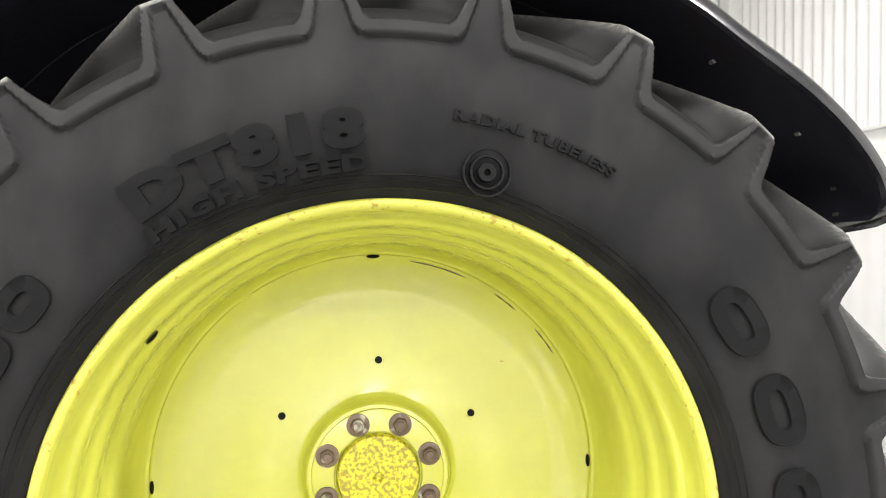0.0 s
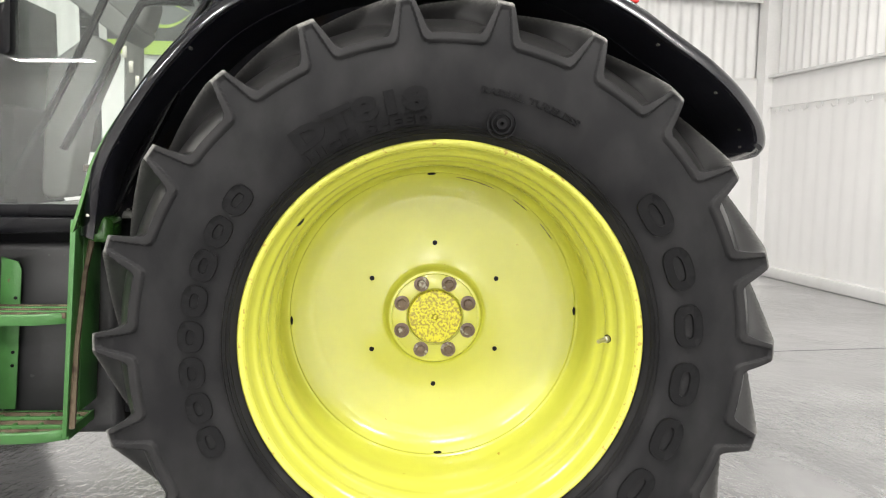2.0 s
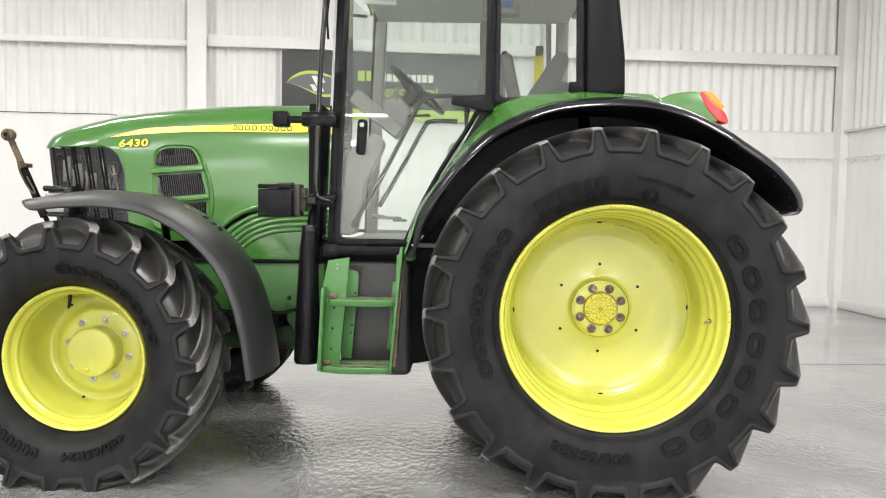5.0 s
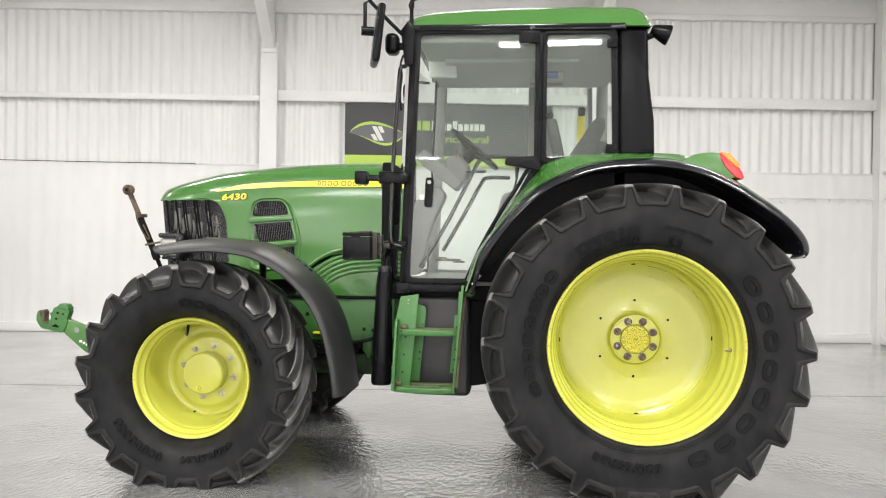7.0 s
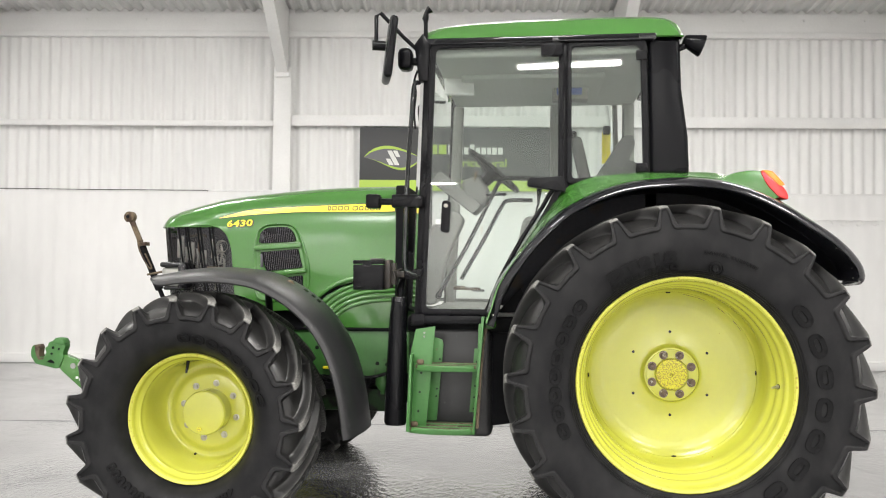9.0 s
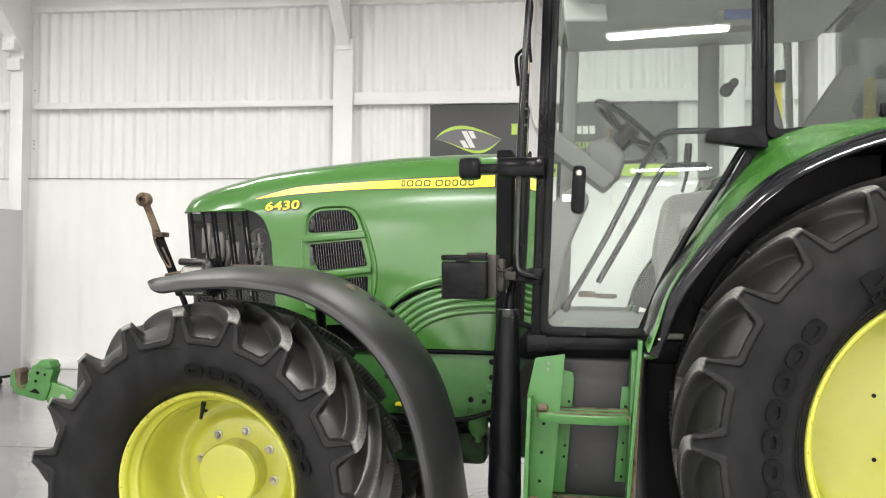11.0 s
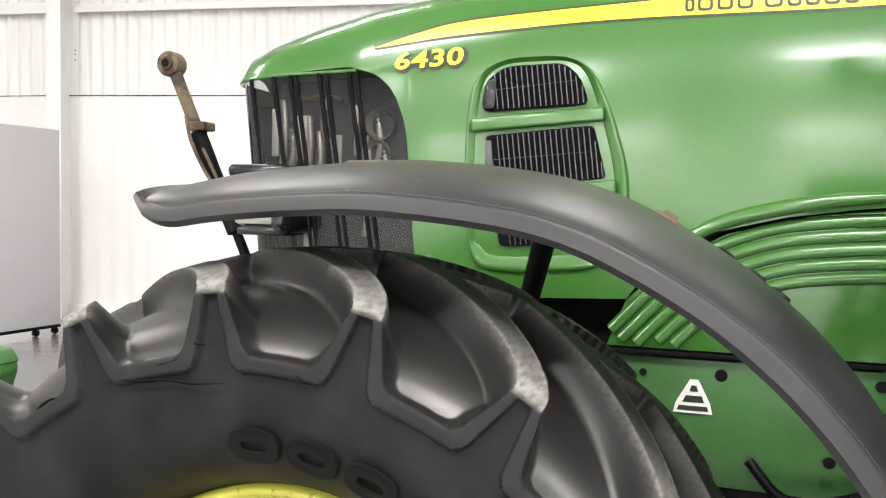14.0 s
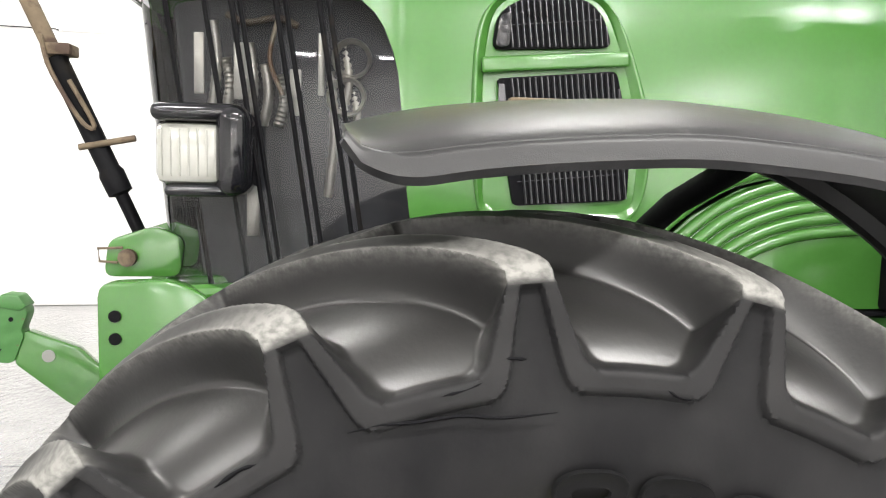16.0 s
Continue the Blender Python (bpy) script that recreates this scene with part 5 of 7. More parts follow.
def side_panel():
    out = [(-2.10, 0.985), (-1.522, 0.985), (-1.522, 1.296), (-1.70, 1.277), (-1.86, 1.236), (-1.96, 1.18), (-2.06, 1.09)]
    ob = part("side_panel", prism("side_panel", out, 0.822, 0.835, GREEN, 0.003), tractor, "green ribbed side panel below the bonnet")
    base = spline([(-2.09, 1.02), (-2.0, 1.118), (-1.90, 1.197), (-1.78, 1.245), (-1.66, 1.264), (-1.524, 1.273)], 40)
    run = np.gradient(base, axis=0)
    run /= np.linalg.norm(run, axis=1)[:, None]
    for k in range(5):
        pts = base + np.stack([run[:, 1], -run[:, 0]], 1) * 0.0285 * k
        part("rib", tube("rib", [(x, 0.8235, z) for x, z in pts if x < -1.5235 and z > 0.99], 0.0135, GREEN, 10), ob)
    flange = spline([(-2.045, 1.115), (-2.0, 1.168), (-1.93, 1.222), (-1.84, 1.262), (-1.70, 1.294), (-1.60, 1.305), (-1.524, 1.310)], 30)
    part("bonnet_flange", tube("bonnet_flange", [(x, hood_y(x, z + 0.012, 0.002), z + 0.008) for x, z in flange], [0.004, 0.012, 0.015, 0.016, 0.013, 0.006], GREEN, 12), ob, "raised green lip of the bonnet edge")
    part("shadow_gap", tube("shadow_gap", [(x, 0.826, z) for x, z in spline([(-2.02, 1.15), (-1.93, 1.215), (-1.84, 1.253), (-1.70, 1.286), (-1.524, 1.303)], 16)], 0.007, BLACK_MATT, 6), ob)
    part("lower_lip", box("lower_lip", -2.2, -1.50, 0.815, 0.85, 0.972, 0.982, BLACK_MATT, 0.002), ob)


def chassis():
    fr = part("frame_rail", prism("frame_rail", [(-2.75, 0.72), (-2.72, 0.965), (-1.45, 0.965), (-1.45, 0.72), (-1.62, 0.69), (-2.2, 0.70)], 0.835, 0.86, GREEN_FRAME, 0.004), tractor, "green cast frame rail with bolt holes")
    for x, z, r in ((-1.556, 0.936, 0.012), (-1.555, 0.870, 0.012), (-1.645, 0.771, 0.012), (-1.588, 0.765, 0.010), (-1.86, 0.935, 0.013), (-2.02, 0.86, 0.012), (-2.02, 0.93, 0.008)):
        part("bolt_hole", bm_mesh("bolt_hole", disc_y(x, 0.832, 0.84, z, r, 14, 0), BLACK_MATT), fr, "dark bolt hole")
    part("bolt_head", bm_mesh("bolt_head", hexnut(-1.56, 0.835, 0.815, 0.016, 0.01, 0.004), GREEN_FRAME), fr)
    part("sticker", prism("sticker", [(-1.955, 0.850), (-1.875, 0.850), (-1.880, 0.872), (-1.905, 0.922), (-1.922, 0.922), (-1.950, 0.872)], 0.830, 0.8345, WHITE_STICKER, 0), fr, "small white warning sticker")
    part("sticker_print", bm_mesh("sticker_print", join_bm(prism_bm([(-1.947, 0.856), (-1.883, 0.856), (-1.886, 0.866), (-1.944, 0.866)], 0.8285, 0.8298, 0), prism_bm([(-1.936, 0.874), (-1.892, 0.874), (-1.898, 0.888), (-1.930, 0.888)], 0.8285, 0.8298, 0), prism_bm([(-1.923, 0.897), (-1.905, 0.897), (-1.909, 0.910), (-1.919, 0.910)], 0.8285, 0.8298, 0)), DECAL_BLACK), fr)
    part("frame_rail", prism("frame_rail", [(-2.75, 0.72), (-2.72, 0.965), (-1.45, 0.965), (-1.45, 0.72)], 1.30, 1.325, GREEN_FRAME, 0.004), tractor, "green cast frame rail")
    part("engine", bm_mesh("engine", join_bm(box_bm(-2.55, -1.42, 0.88, 1.28, 0.66, 1.45, 0.03), box_bm(-2.2, -1.7, 0.84, 1.30, 0.60, 0.72, 0.04)), BLACK_MATT), tractor, "dark engine block under the bonnet")
    part("gearbox", bm_mesh("gearbox", join_bm(box_bm(-1.5, 0.35, 0.84, 1.32, 0.52, 1.10, 0.05), box_bm(-0.2, 0.28, 0.70, 1.46, 0.56, 1.05, 0.08)), SHADED_GREEN), tractor, "green gearbox housing, coloured dark for the shade under the tractor")
    part("rear_axle", tube("rear_axle", [(0, 0.40, 0.81), (0, 0.55, 0.81), (0, 0.62, 0.81), (0, 1.54, 0.81), (0, 1.76, 0.81)], [0.09, 0.09, 0.15, 0.15, 0.09], GREEN_FRAME, 24), tractor, "green rear axle housing")
    part("front_axle", bm_mesh("front_axle", join_bm(box_bm(-2.55, -2.36, 0.42, 1.74, 0.46, 0.62, 0.03), disc_y(FRONT[0], 0.31, 0.45, FRONT[1], 0.14, 28, 0.01), disc_y(FRONT[0], 1.71, 1.85, FRONT[1], 0.14, 28, 0.01), box_bm(-2.62, -2.29, 0.36, 0.50, 0.40, 0.74, 0.03), box_bm(-2.5, -1.6, 0.98, 1.18, 0.45, 0.60, 0.03)), SHADED_GREEN), tractor, "green front axle beam, coloured dark for the shade under the tractor")
    part("oil_bowl", tube("oil_bowl", [(-1.62, 0.88, 0.74), (-1.62, 0.88, 0.70), (-1.62, 0.88, 0.64), (-1.62, 0.88, 0.615), (-1.62, 0.88, 0.60), (-1.62, 0.88, 0.58)], [0.035, 0.045, 0.045, 0.03, 0.014, 0.014], GREEN_FRAME, 16), tractor)
    part("hose", tube("hose", [(-1.80, 0.83, 0.76), (-1.74, 0.80, 0.70), (-1.66, 0.80, 0.695), (-1.50, 0.84, 0.74)], 0.011, BLACK, 8, 18), tractor)
    part("hose", tube("hose", [(-2.2, 0.82, 0.76), (-1.98, 0.74, 0.70), (-1.9, 0.80, 0.66), (-1.7, 0.9, 0.62)], 0.014, BLACK, 8, 18), tractor)
    part("yellow_clip", box("yellow_clip", -1.975, -1.915, 0.80, 0.83, 0.735, 0.75, DECAL_YELLOW, 0.004), tractor)
    part("fuel_tank", bm_mesh("fuel_tank", join_bm(box_bm(-1.290, -0.93, 0.41, 0.82, 0.44, 1.03, 0.035, 4), box_bm(-0.95, -0.55, 0.45, 0.84, 0.52, 1.0, 0.05, 4)), FENDER_GREY), tractor, "black plastic fuel tank behind the steps")
    part("cab_floor_frame", box("cab_floor_frame", -1.40, -0.25, 0.42, 1.74, 1.0, 1.09, BLACK_MATT, 0.02), tractor)
    part("cowl", box("cowl", -1.535, -1.468, 0.79, 1.37, 0.985, 1.845, BLACK_MATT, 0.01), tractor, "black cowl between bonnet and cab")


# cab ---------------------------------------------------------------
def ring_plate(name, outer, inner, y0, y1, mat, r_out=0.03, r_in=0.03, bevel=0.004):
    a, b = rounded(outer, r_out, 5), rounded(inner, r_in, 5)
    n = len(a)
    bm = bmesh.new()
    V = [[bm.verts.new((x, y, z)) for x, z in line] for line in (a, b) for y in (y0, y1)]
    for i in range(n):
        j = (i + 1) % n
        bm.faces.new((V[0][i], V[0][j], V[2][j], V[2][i]))
        bm.faces.new((V[1][j], V[1][i], V[3][i], V[3][j]))
        bm.faces.new((V[0][j], V[0][i], V[1][i], V[1][j]))
        bm.faces.new((V[2][i], V[2][j], V[3][j], V[3][i]))
    bmesh.ops.recalc_face_normals(bm, faces=bm.faces)
    bm_bevel(bm, bevel, 2, 50)
    return bm_mesh(name, bm, mat)


def far(y):
    return 2 * MID - y


def cab():
    door_o = [(-1.318, 1.098), (-0.918, 1.098), (-0.556, 1.782), (-0.558, 2.568), (-1.270, 2.568)]
    door_i = [(-1.288, 1.132), (-0.940, 1.132), (-0.586, 1.795), (-0.586, 2.540), (-1.244, 2.540)]
    q_o = [(-0.540, 1.795), (-0.112, 1.838), (-0.128, 2.560), (-0.541, 2.560)]
    q_i = [(-0.516, 1.828), (-0.145, 1.860), (-0.162, 2.532), (-0.518, 2.532)]
    for side in (0, 1):
        y = (lambda v: v) if side == 0 else far
        trim = BLACK if side == 0 else TRIM_GREY
        y0, y1 = sorted((y(0.352), y(0.385)))
        door = part("door", ring_plate("door", door_o, door_i, y0, y1, trim), tractor, "black-framed glass cab door, shut" if side == 0 else "grey-framed glass cab door, shut")
        y0, y1 = sorted((y(0.362), y(0.368)))
        pane = part("pane", prism("pane", rounded(door_i, 0.03, 5), y0, y1, GLASS, 0), door, "clear door glass")
        pane.visible_shadow = False
        y0, y1 = sorted((y(0.356), y(0.385)))
        win = part("side_window", ring_plate("side_window", q_o, q_i, y0, y1, trim), tractor, "black-framed rear side window" if side == 0 else "grey-framed rear side window")
        y0, y1 = sorted((y(0.362), y(0.368)))
        pane = part("pane", prism("pane", rounded(q_i, 0.03, 5), y0, y1, GLASS, 0), win, "clear window glass")
        pane.visible_shadow = False
        y0, y1 = sorted((y(0.365), y(0.43)))
        part("front_pillar", prism("front_pillar", [(-1.352, 1.06), (-1.312, 1.06), (-1.262, 2.58), (-1.305, 2.58)], y0, y1, BLACK, 0.008), tractor, "black front cab pillar")
        part("middle_pillar", prism("middle_pillar", [(-0.572, 1.74), (-0.530, 1.78), (-0.532, 2.57), (-0.576, 2.57)], y0, y1, trim, 0.006), tractor, "black middle cab pillar")
        y0, y1 = sorted((y(0.43), y(0.50)))
        if side:
            part("pillar_trim", prism("pillar_trim", [(-0.60, 1.80), (-0.50, 1.82), (-0.50, 2.50), (-0.60, 2.50)], y0, y1, TRIM_GREY, 0.015), tractor, "grey inner pillar trim")
            part("pillar_trim", prism("pillar_trim", [(-1.33, 1.1), (-1.26, 1.1), (-1.21, 2.50), (-1.28, 2.50)], y0, y1, TRIM_GREY, 0.015), tractor, "grey inner pillar trim")
        y0, y1 = sorted((y(0.372), y(0.47)))
        shape = [(-0.108, 1.845), (0.095, 1.845), (0.088, 2.05), (0.055, 2.30), (0.045, 2.575), (-0.122, 2.575)] if side == 0 else [(-0.095, 1.80), (-0.02, 1.80), (-0.02, 2.575), (-0.095, 2.575)]
        part("rear_pillar", bm_mesh("rear_pillar", prism_bm(shape, y0, y1, 0.028 if side == 0 else 0.012, 4), trim), tractor, "broad black rear cab pillar" if side == 0 else "grey rear cab pillar")
        y0, y1 = sorted((y(0.33), y(0.42)))
        part("door_sill", prism("door_sill", [(-1.352, 1.045), (-0.96, 1.055), (-0.935, 1.098), (-1.352, 1.098)], y0, y1, BLACK, 0.008), tractor, "black door sill")
        y0, y1 = sorted((y(0.328), y(0.42)))
        part("sill_end", prism("sill_end", [(-1.362, 1.04), (-1.29, 1.04), (-1.29, 1.104), (-1.362, 1.104)], y0, y1, BLACK, 0.006), tractor)
    handle = part("door_handle", prism("door_handle", rounded([(-1.207, 1.542), (-1.160, 1.536), (-1.152, 1.708), (-1.198, 1.712)], 0.02, 5), 0.305, 0.354, BLACK, 0.010), tractor, "black door handle with lock")
    part("lock", bm_mesh("lock", disc_y(-1.177, 0.300, 0.308, 1.682, 0.011, 16, 0.002), STEEL), handle, "metal key lock")
    part("white_patch", box("white_patch", -1.238, -1.205, 0.3585, 0.3605, 1.585, 1.612, WHITE_STICKER, 0), tractor, "small white sticker on the glass")
    latch = part("door_hinge", bm_mesh("door_hinge", prism_bm(rounded([(-0.752, 1.785), (-0.742, 1.825), (-0.56, 1.836), (-0.545, 1.752), (-0.60, 1.762)], 0.015, 4), 0.295, 0.352, 0.010, 3), BLACK), tractor, "black moulded door hinge cover")
    part("door_hinge", bm_mesh("door_hinge", prism_bm(rounded([(-0.68, 2.475), (-0.68, 2.535), (-0.565, 2.54), (-0.565, 2.475)], 0.015, 4), 0.31, 0.352, 0.010, 3), BLACK), tractor, "black moulded door hinge cover")
    for z in (1.885, 2.478):
        part("window_catch", bm_mesh("window_catch", join_bm(box_bm(-0.185, -0.128, 0.335, 0.36, z - 0.028, z + 0.022, 0.006), disc_y(-0.165, 0.328, 0.337, z, 0.009, 12)), BLACK), tractor)
    # corner where the fender meets the sill
    part("fender_foot", bm_mesh("fender_foot", box_bm(-0.975, -0.905, 0.28, 0.40, 1.03, 1.105, 0.022, 4), GREEN), tractor, "green fender corner")
    # roof
    bm = bmesh.new()
    prof = [(-1.335, 2.588), (-1.335, 2.612), (-1.29, 2.658), (-1.16, 2.690), (-0.8, 2.708), (-0.3, 2.712), (-0.06, 2.704), (0.015, 2.680), (0.050, 2.630), (0.058, 2.570)]
    sm = spline(prof, 40)
    rows = []
    for x, z in sm:
        f = np.clip((z - 2.57) / 0.14, 0, 1)
        row = []
        for t in np.linspace(-1, 1, 29):
            e = abs(t)
            drop = (z - 2.575) * max(0, (e - 0.86) / 0.14) ** 2.2
            row.append((x, MID + t * 0.735, z - drop))
        rows.append(row)
    part("roof", grid_mesh("roof", rows, GREEN, True, -0.01, 60), tractor, "glossy green cab roof")
    part("roof_gutter", box("roof_gutter", -1.318, -0.08, 0.342, far(0.342), 2.555, 2.592, BLACK_GLOSS, 0.010), tractor, "black gutter under the roof edge")
    part("roof_seal", bm_mesh("roof_seal", join_bm(box_bm(-1.25, -0.62, 0.337, 0.346, 2.562, 2.578, 0.003), box_bm(-0.59, -0.17, 0.337, 0.346, 2.565, 2.582, 0.003)), BLACK_MATT), tractor)
    part("headliner", bm_mesh("headliner", join_bm(box_bm(-1.27, -0.02, 0.42, far(0.42), 2.505, 2.552, 0.02, 3), box_bm(-1.15, -0.3, 0.8, 1.36, 2.475, 2.51, 0.015)), LINER_GREY), tractor, "grey moulded cab headliner")
    part("rear_frame", bm_mesh("rear_frame", join_bm(box_bm(-0.02, 0.05, 0.58, far(0.58), 1.80, 1.87, 0.01), box_bm(-0.02, 0.05, 0.58, far(0.58), 2.50, 2.56, 0.01)), BLACK), tractor)
    rw = part("rear_window", box("rear_window", 0.018, 0.024, 0.60, far(0.60), 1.87, 2.50, GLASS, 0), tractor, "clear rear window")
    rw.visible_shadow = False
    scr = spline([(-1.345, 0.385), (-1.40, 0.55), (-1.435, 0.80), (-1.445, MID), (-1.435, 1.36), (-1.40, 1.61), (-1.345, far(0.385))], 24)
    ws = part("windscreen", grid_mesh("windscreen", [[(x + (z - 1.1) * 0.035, y, z) for x, y in scr] for z in (1.12, 1.6, 2.1, 2.55)], GLASS), tractor, "curved clear windscreen")
    ws.visible_shadow = False
    part("screen_seal", tube("screen_seal", [(x + 0.001, y, 1.125) for x, y in scr], 0.012, BLACK_MATT, 6), tractor)
    # inside
    part("cab_mat", bm_mesh("cab_mat", join_bm(box_bm(-1.32, -0.45, 0.42, far(0.42), 1.09, 1.112, 0.005), *[box_bm(-1.25, -0.80, 0.44 + 0.035 * i, 0.455 + 0.035 * i, 1.11, 1.118, 0.002) for i in range(14)]), TRIM_GREY), tractor, "ribbed grey cab floor mat")
    part("rear_bulkhead", bm_mesh("rear_bulkhead", join_bm(box_bm(-0.45, -0.02, 0.64, 0.72, 1.1, 1.80, 0.03, 3), box_bm(-0.45, -0.02, far(0.72), far(0.64), 1.1, 1.80, 0.03, 3), box_bm(-0.12, -0.02, 0.60, 1.56, 1.1, 1.82, 0.02)), TRIM_GREY), tractor, "grey inner fender panels of the cab")
    col = part("steering_column", bm_mesh("steering_column", join_bm(
        prism_bm(rounded([(-1.40, 1.12), (-1.31, 1.12), (-1.25, 1.42), (-1.14, 1.66), (-1.20, 1.72), (-1.36, 1.60)], 0.04, 5), 1.0, 1.16, 0.03, 3),
        prism_bm(rounded([(-1.345, 1.885), (-1.085, 1.685), (-1.03, 1.735), (-1.29, 1.955)], 0.02, 5), 0.95, 1.21, 0.02, 3),
        prism_bm(rounded([(-1.15, 1.75), (-1.02, 1.73), (-0.985, 1.84), (-1.06, 1.93), (-1.16, 1.90)], 0.03, 5), 0.99, 1.17, 0.03, 3)), CONSOLE_GREY), tractor, "grey steering console")
    wc, tilt = Vector((-0.965, MID, 1.965)), Matrix.Rotation(radians(40), 4, "Y")
    ring = [wc + tilt @ Vector((0.195 * math.cos(t), 0.195 * math.sin(t), 0)) for t in np.linspace(0, 2 * math.pi, 40, endpoint=False)]
    wheel = part("steering_wheel", tube("steering_wheel", ring, 0.014, BLACK, 10, 0, True), tractor, "black steering wheel")
    for t in (90, 210, 330):
        e = wc + tilt @ Vector((0.19 * math.cos(radians(t)), 0.19 * math.sin(radians(t)), 0))
        part("spoke", tube("spoke", [wc + tilt @ Vector((0, 0, -0.04)), e], [0.018, 0.009], BLACK, 8), wheel)
    part("hub", tube("hub", [wc + tilt @ Vector((0, 0, -0.12)), wc + tilt @ Vector((0, 0, -0.02)), wc + tilt @ Vector((0, 0, 0.01))], [0.035, 0.05, 0.045], BLACK, 14), wheel)
    part("lever_knob", tube("lever_knob", [(-1.07, 0.90, 1.88), (-1.062, 0.89, 1.92), (-1.06, 0.888, 1.938)], [0.005, 0.011, 0.009], RUST, 10), tractor)
    part("indicator_stalk", tube("indicator_stalk", [(-1.0, 0.93, 1.80), (-0.88, 0.80, 1.79)], [0.007, 0.010], BLACK, 8), tractor)
    # grab rails inside the door
    part("grab_rail", tube("grab_rail", [(-1.225, 0.43, 1.205), (-1.08, 0.43, 1.46), (-0.94, 0.43, 1.74), (-0.90, 0.43, 1.815), (-0.83, 0.43, 1.842), (-0.62, 0.43, 1.838)], 0.0115, BLACK, 10, 50), tractor, "dark bent grab rail inside the door")
    part("grab_rail", tube("grab_rail", [(-1.11, 0.50, 1.29), (-0.98, 0.50, 1.52), (-0.89, 0.50, 1.69), (-0.85, 0.50, 1.725), (-0.72, 0.50, 1.727)], 0.0115, BLACK, 10, 50), tractor, "dark bent grab rail inside the door")
    part("knob", tube("knob", [(-1.235, 0.43, 1.185), (-1.225, 0.43, 1.205), (-1.215, 0.43, 1.222)], [0.014, 0.02, 0.012], BLACK, 10), tractor)
    part("pedal", bm_mesh("pedal", join_bm(box_bm(-1.13, -1.03, 0.83, 0.90, 1.22, 1.235, 0.004, 2, Matrix.Rotation(radians(0), 4, "Y")), box_bm(-1.19, -1.12, 0.85, 0.88, 1.22, 1.245, 0.004)), RUST), tractor, "worn clutch pedal")
    part("pedal", bm_mesh("pedal", box_bm(-1.11, -1.03, 1.22, 1.30, 1.20, 1.215, 0.004), TRIM_DARK), tractor, "brake pedal")
    for dz, dx in ((0.0, 0.0), (-0.05, 0.02), (0.05, -0.02)):
        part("key_bunch", box("key_bunch", -1.03 + dx, -1.015 + dx, 0.86, 0.866, 1.56 + dz, 1.60 + dz, STEEL, 0.002), tractor)
    seat = part("seat", bm_mesh("seat", box_bm(-0.74, -0.30, 0.83, 1.33, 1.42, 1.54, 0.05, 4), SEAT_CLOTH), tractor, "dark cloth driver's seat")
    part("backrest", bm_mesh("backrest", box_bm(-0.06, 0.06, 0.84, 1.32, 0, 0.52, 0.045, 4, Matrix.Translation((-0.30, 0, 1.50)) @ Matrix.Rotation(radians(18), 4, "Y")), SEAT_CLOTH), seat)
    part("armrest", bm_mesh("armrest", box_bm(-0.035, 0.035, 0.76, 0.83, 0, 0.33, 0.025, 3, Matrix.Translation((-0.40, 0, 1.80)) @ Matrix.Rotation(radians(-13), 4, "Y")), TRIM_DARK), seat, "armrest folded up")
    part("seat_base", bm_mesh("seat_base", join_bm(box_bm(-0.66, -0.36, 0.90, 1.26, 1.11, 1.42, 0.04), box_bm(-0.74, -0.40, 1.36, 1.62, 1.11, 1.62, 0.05)), TRIM_GREY), seat)
    side = part("side_console", bm_mesh("side_console", prism_bm(rounded([(-0.84, 1.42), (-0.78, 1.70), (-0.45, 1.74), (-0.42, 1.35), (-0.66, 1.11), (-0.80, 1.12)], 0.05, 5), 1.40, 1.66, 0.03, 3), TRIM_GREY), tractor, "grey side console")
    part("lever", tube("lever", [(-0.70, 1.5, 1.72), (-0.68, 1.49, 1.80), (-0.675, 1.49, 1.90), (-0.67, 1.49, 1.96)], [0.008, 0.008, 0.02, 0.018], BLACK, 10), side)
    mon = part("monitor", box("monitor", -0.60, -0.38, 1.05, 1.15, 2.40, 2.50, TRIM_GREY, 0.012), tractor, "grey overhead radio housing")
    part("screen", box("screen", -0.575, -0.42, 1.044, 1.049, 2.43, 2.475, SCREEN, 0.003), mon, "blue-lit radio display")
    part("sun_visor", bm_mesh("sun_visor", box_bm(-0.09, 0.09, -0.12, 0.12, -0.012, 0.012, 0.02, 3, Matrix.Translation((-1.17, 0.90, 2.50)) @ Matrix.Rotation(radians(10), 4, "Z") @ Matrix.Rotation(radians(62), 4, "X")), WHITE_STICKER), tractor, "pale sun visor folded down")
    part("yellow_label", box("yellow_label", -0.235, -0.175, 1.765, 1.77, 2.10, 2.32, DECAL_YELLOW, 0.001), tractor, "yellow label strip with plain marks")
    part("far_bracket", bm_mesh("far_bracket", join_bm(disc_y(-0.47, 1.60, 1.66, 2.25, 0.032, 18, 0.01), disc_y(-0.44, 1.58, 1.66, 2.28, 0.022, 14, 0.006), box_bm(-0.24, -0.19, 1.60, 1.66, 2.28, 2.34, 0.012)), BLACK), tractor)
    part("seat_belt_guard", bm_mesh("seat_belt_guard", prism_bm(rounded([(-0.39, 1.84), (-0.24, 1.84), (-0.155, 2.05), (-0.175, 2.10), (-0.225, 2.09)], 0.02, 4), 0.58, 0.66, 0.015, 2), SEAT_CLOTH), tractor)
